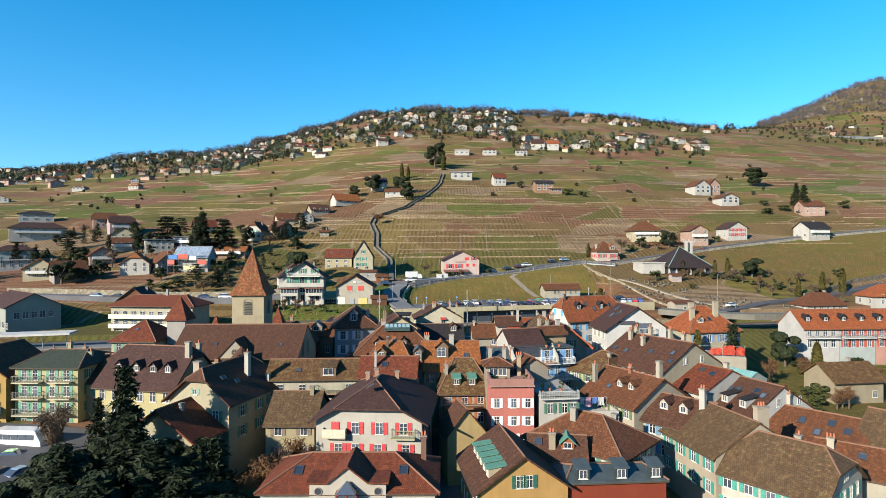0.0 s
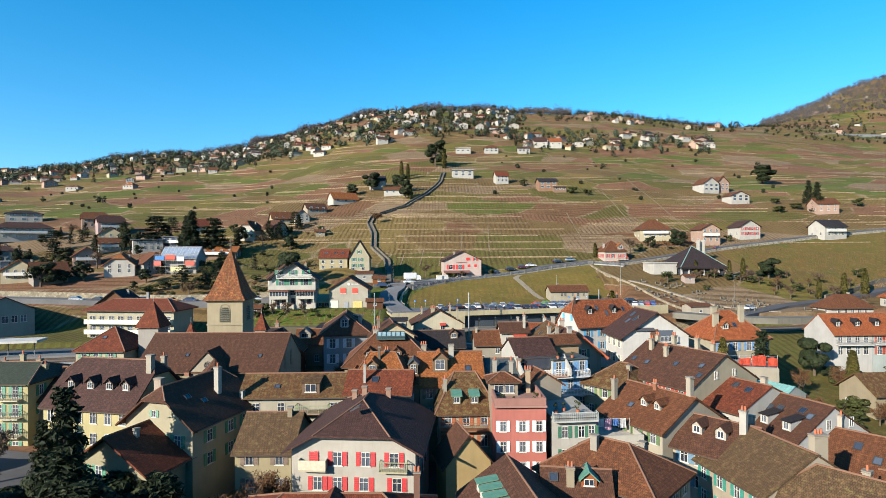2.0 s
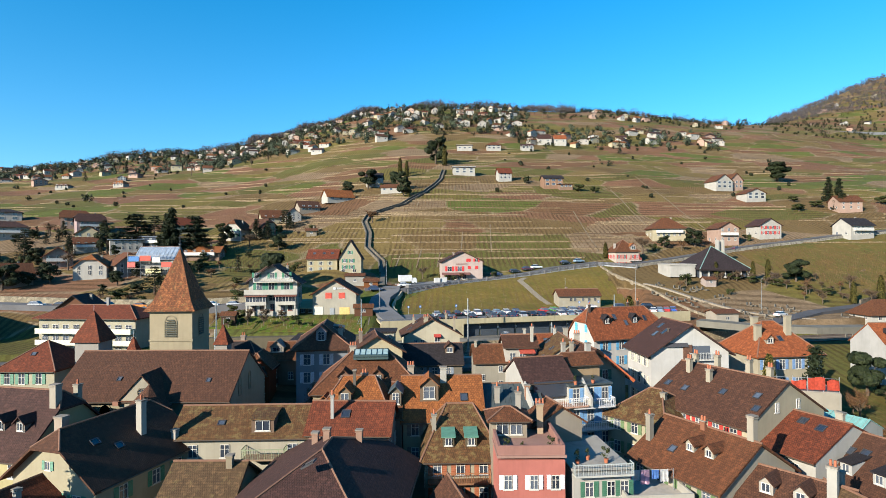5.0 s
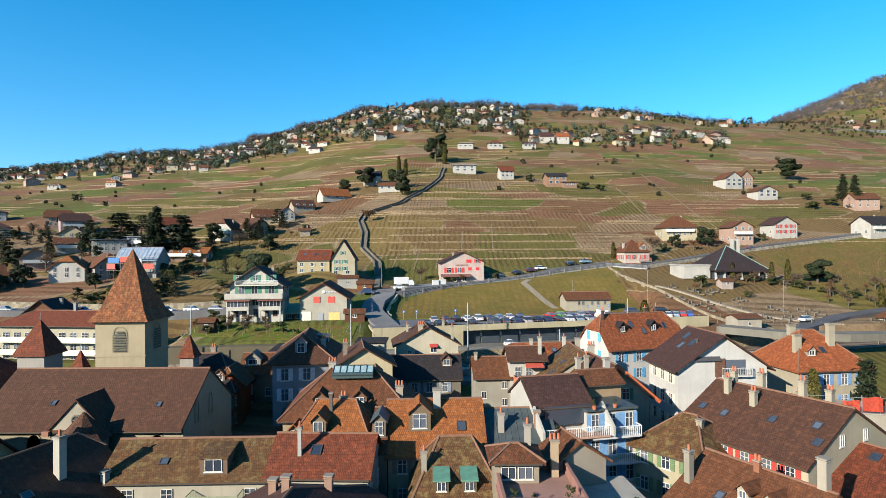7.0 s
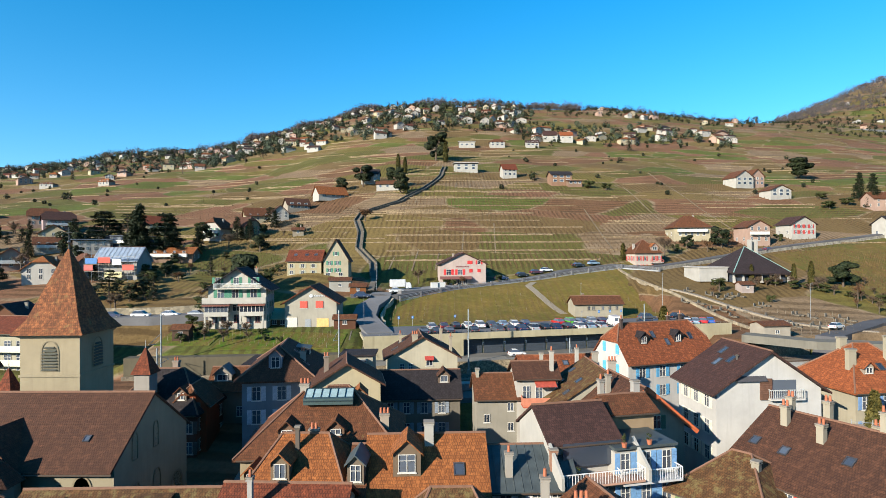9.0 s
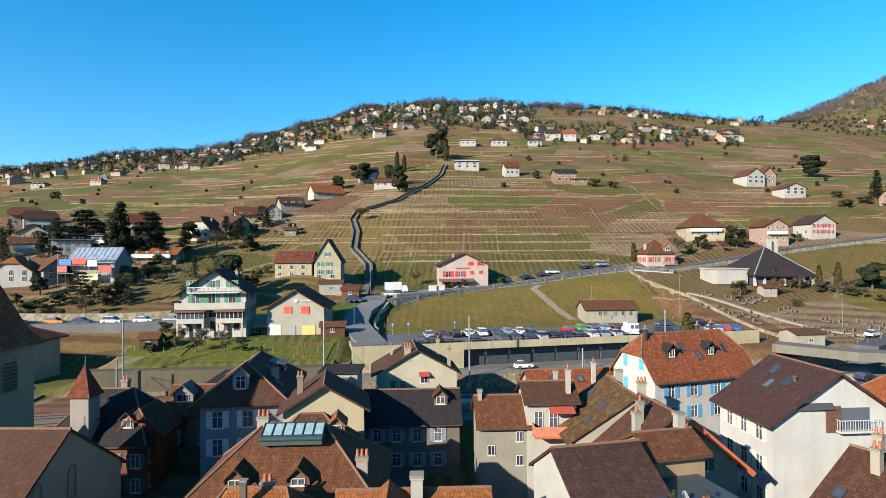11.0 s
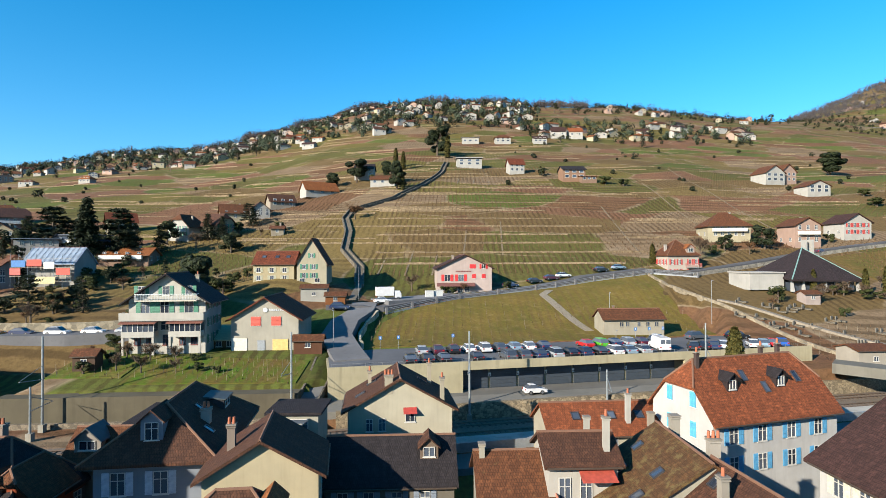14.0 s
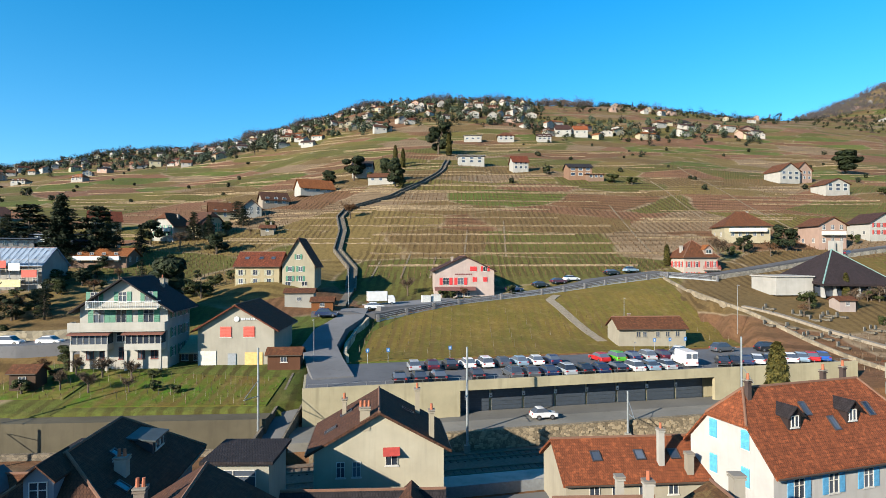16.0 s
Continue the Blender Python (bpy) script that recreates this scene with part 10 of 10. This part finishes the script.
    for k in range(7):
        bm = bmesh.new()
        tube(bm, (-6 + 2 * k, -3.2, 0), (-6 + 2 * k, -3.2, 2.2), 0.04, 0.04, 6)
        part("post", bm, plain((0.55, 0.57, 0.6), 0.4, 0.6, name="scaffold_tube"), net)
    for z in (0.9, 1.9):
        bm = bmesh.new()
        tube(bm, (-6, -3.2, z), (6, -3.2, z), 0.03, 0.03, 5)
        part("rail", bm, plain((0.55, 0.57, 0.6), 0.4, 0.6, name="scaffold_tube"), net)
    for k, (x, w, hh) in enumerate(((0.8, 1.9, 1.2), (3.1, 2.2, 1.7), (5.2, 1.6, 1.4))):
        bm = bmesh.new()
        pts = [(x - w / 2 + w * j / 5, -3.28 - 0.06 * math.sin(1.7 * j + k)) for j in range(6)]
        top = [bm.verts.new((a, b, 0.3 + hh - 0.12 * math.sin(j * 1.1 + k))) for j, (a, b) in enumerate(pts)]
        bot = [bm.verts.new((a, b - 0.08, 0.25)) for a, b in pts]
        for j in range(5):
            bm.faces.new((top[j], top[j + 1], bot[j + 1], bot[j]))
        bmesh.ops.solidify(bm, geom=bm.faces[:], thickness=0.02)
        part("netting", bm, plain((0.75, 0.1, 0.05), 0.8, vary=0.3, name="site_net"), net)
    # potted plants on the roof terraces
    for i, (x, y, z, hh) in enumerate(((5.6, 82.4, 14.55, 1.3), (7.0, 82.3, 14.55, 0.9), (9.8, 82.6, 14.55, 1.5), (12.4, 83.4, 13.05, 1.4), (15.2, 83.6, 13.05, 1.7), (13.6, 84.4, 13.05, 1.1), (12.0, 99.6, 14.25, 0.9), (16.0, 100.2, 16.65, 1.1), (18.4, 101.0, 16.65, 0.9))):
        pot = thing("potted_plant", pose(x, y, z), "green shrub in a terracotta pot on a roof terrace", "plant", "potted plants")
        bm = bmesh.new()
        tube(bm, (0, 0, 0), (0, 0, 0.4), 0.18, 0.24, 10)
        part("pot", bm, plain((0.42, 0.13, 0.06), 0.8, name="terracotta"), pot)
        link("foliage", tree_meshes("shrub", 380, i % 2)[1], pot, Matrix.Translation((0, 0, 0.3)) @ Matrix.Diagonal((hh * 0.8, hh * 0.8, hh, 1)))


terraces_and_gardens()
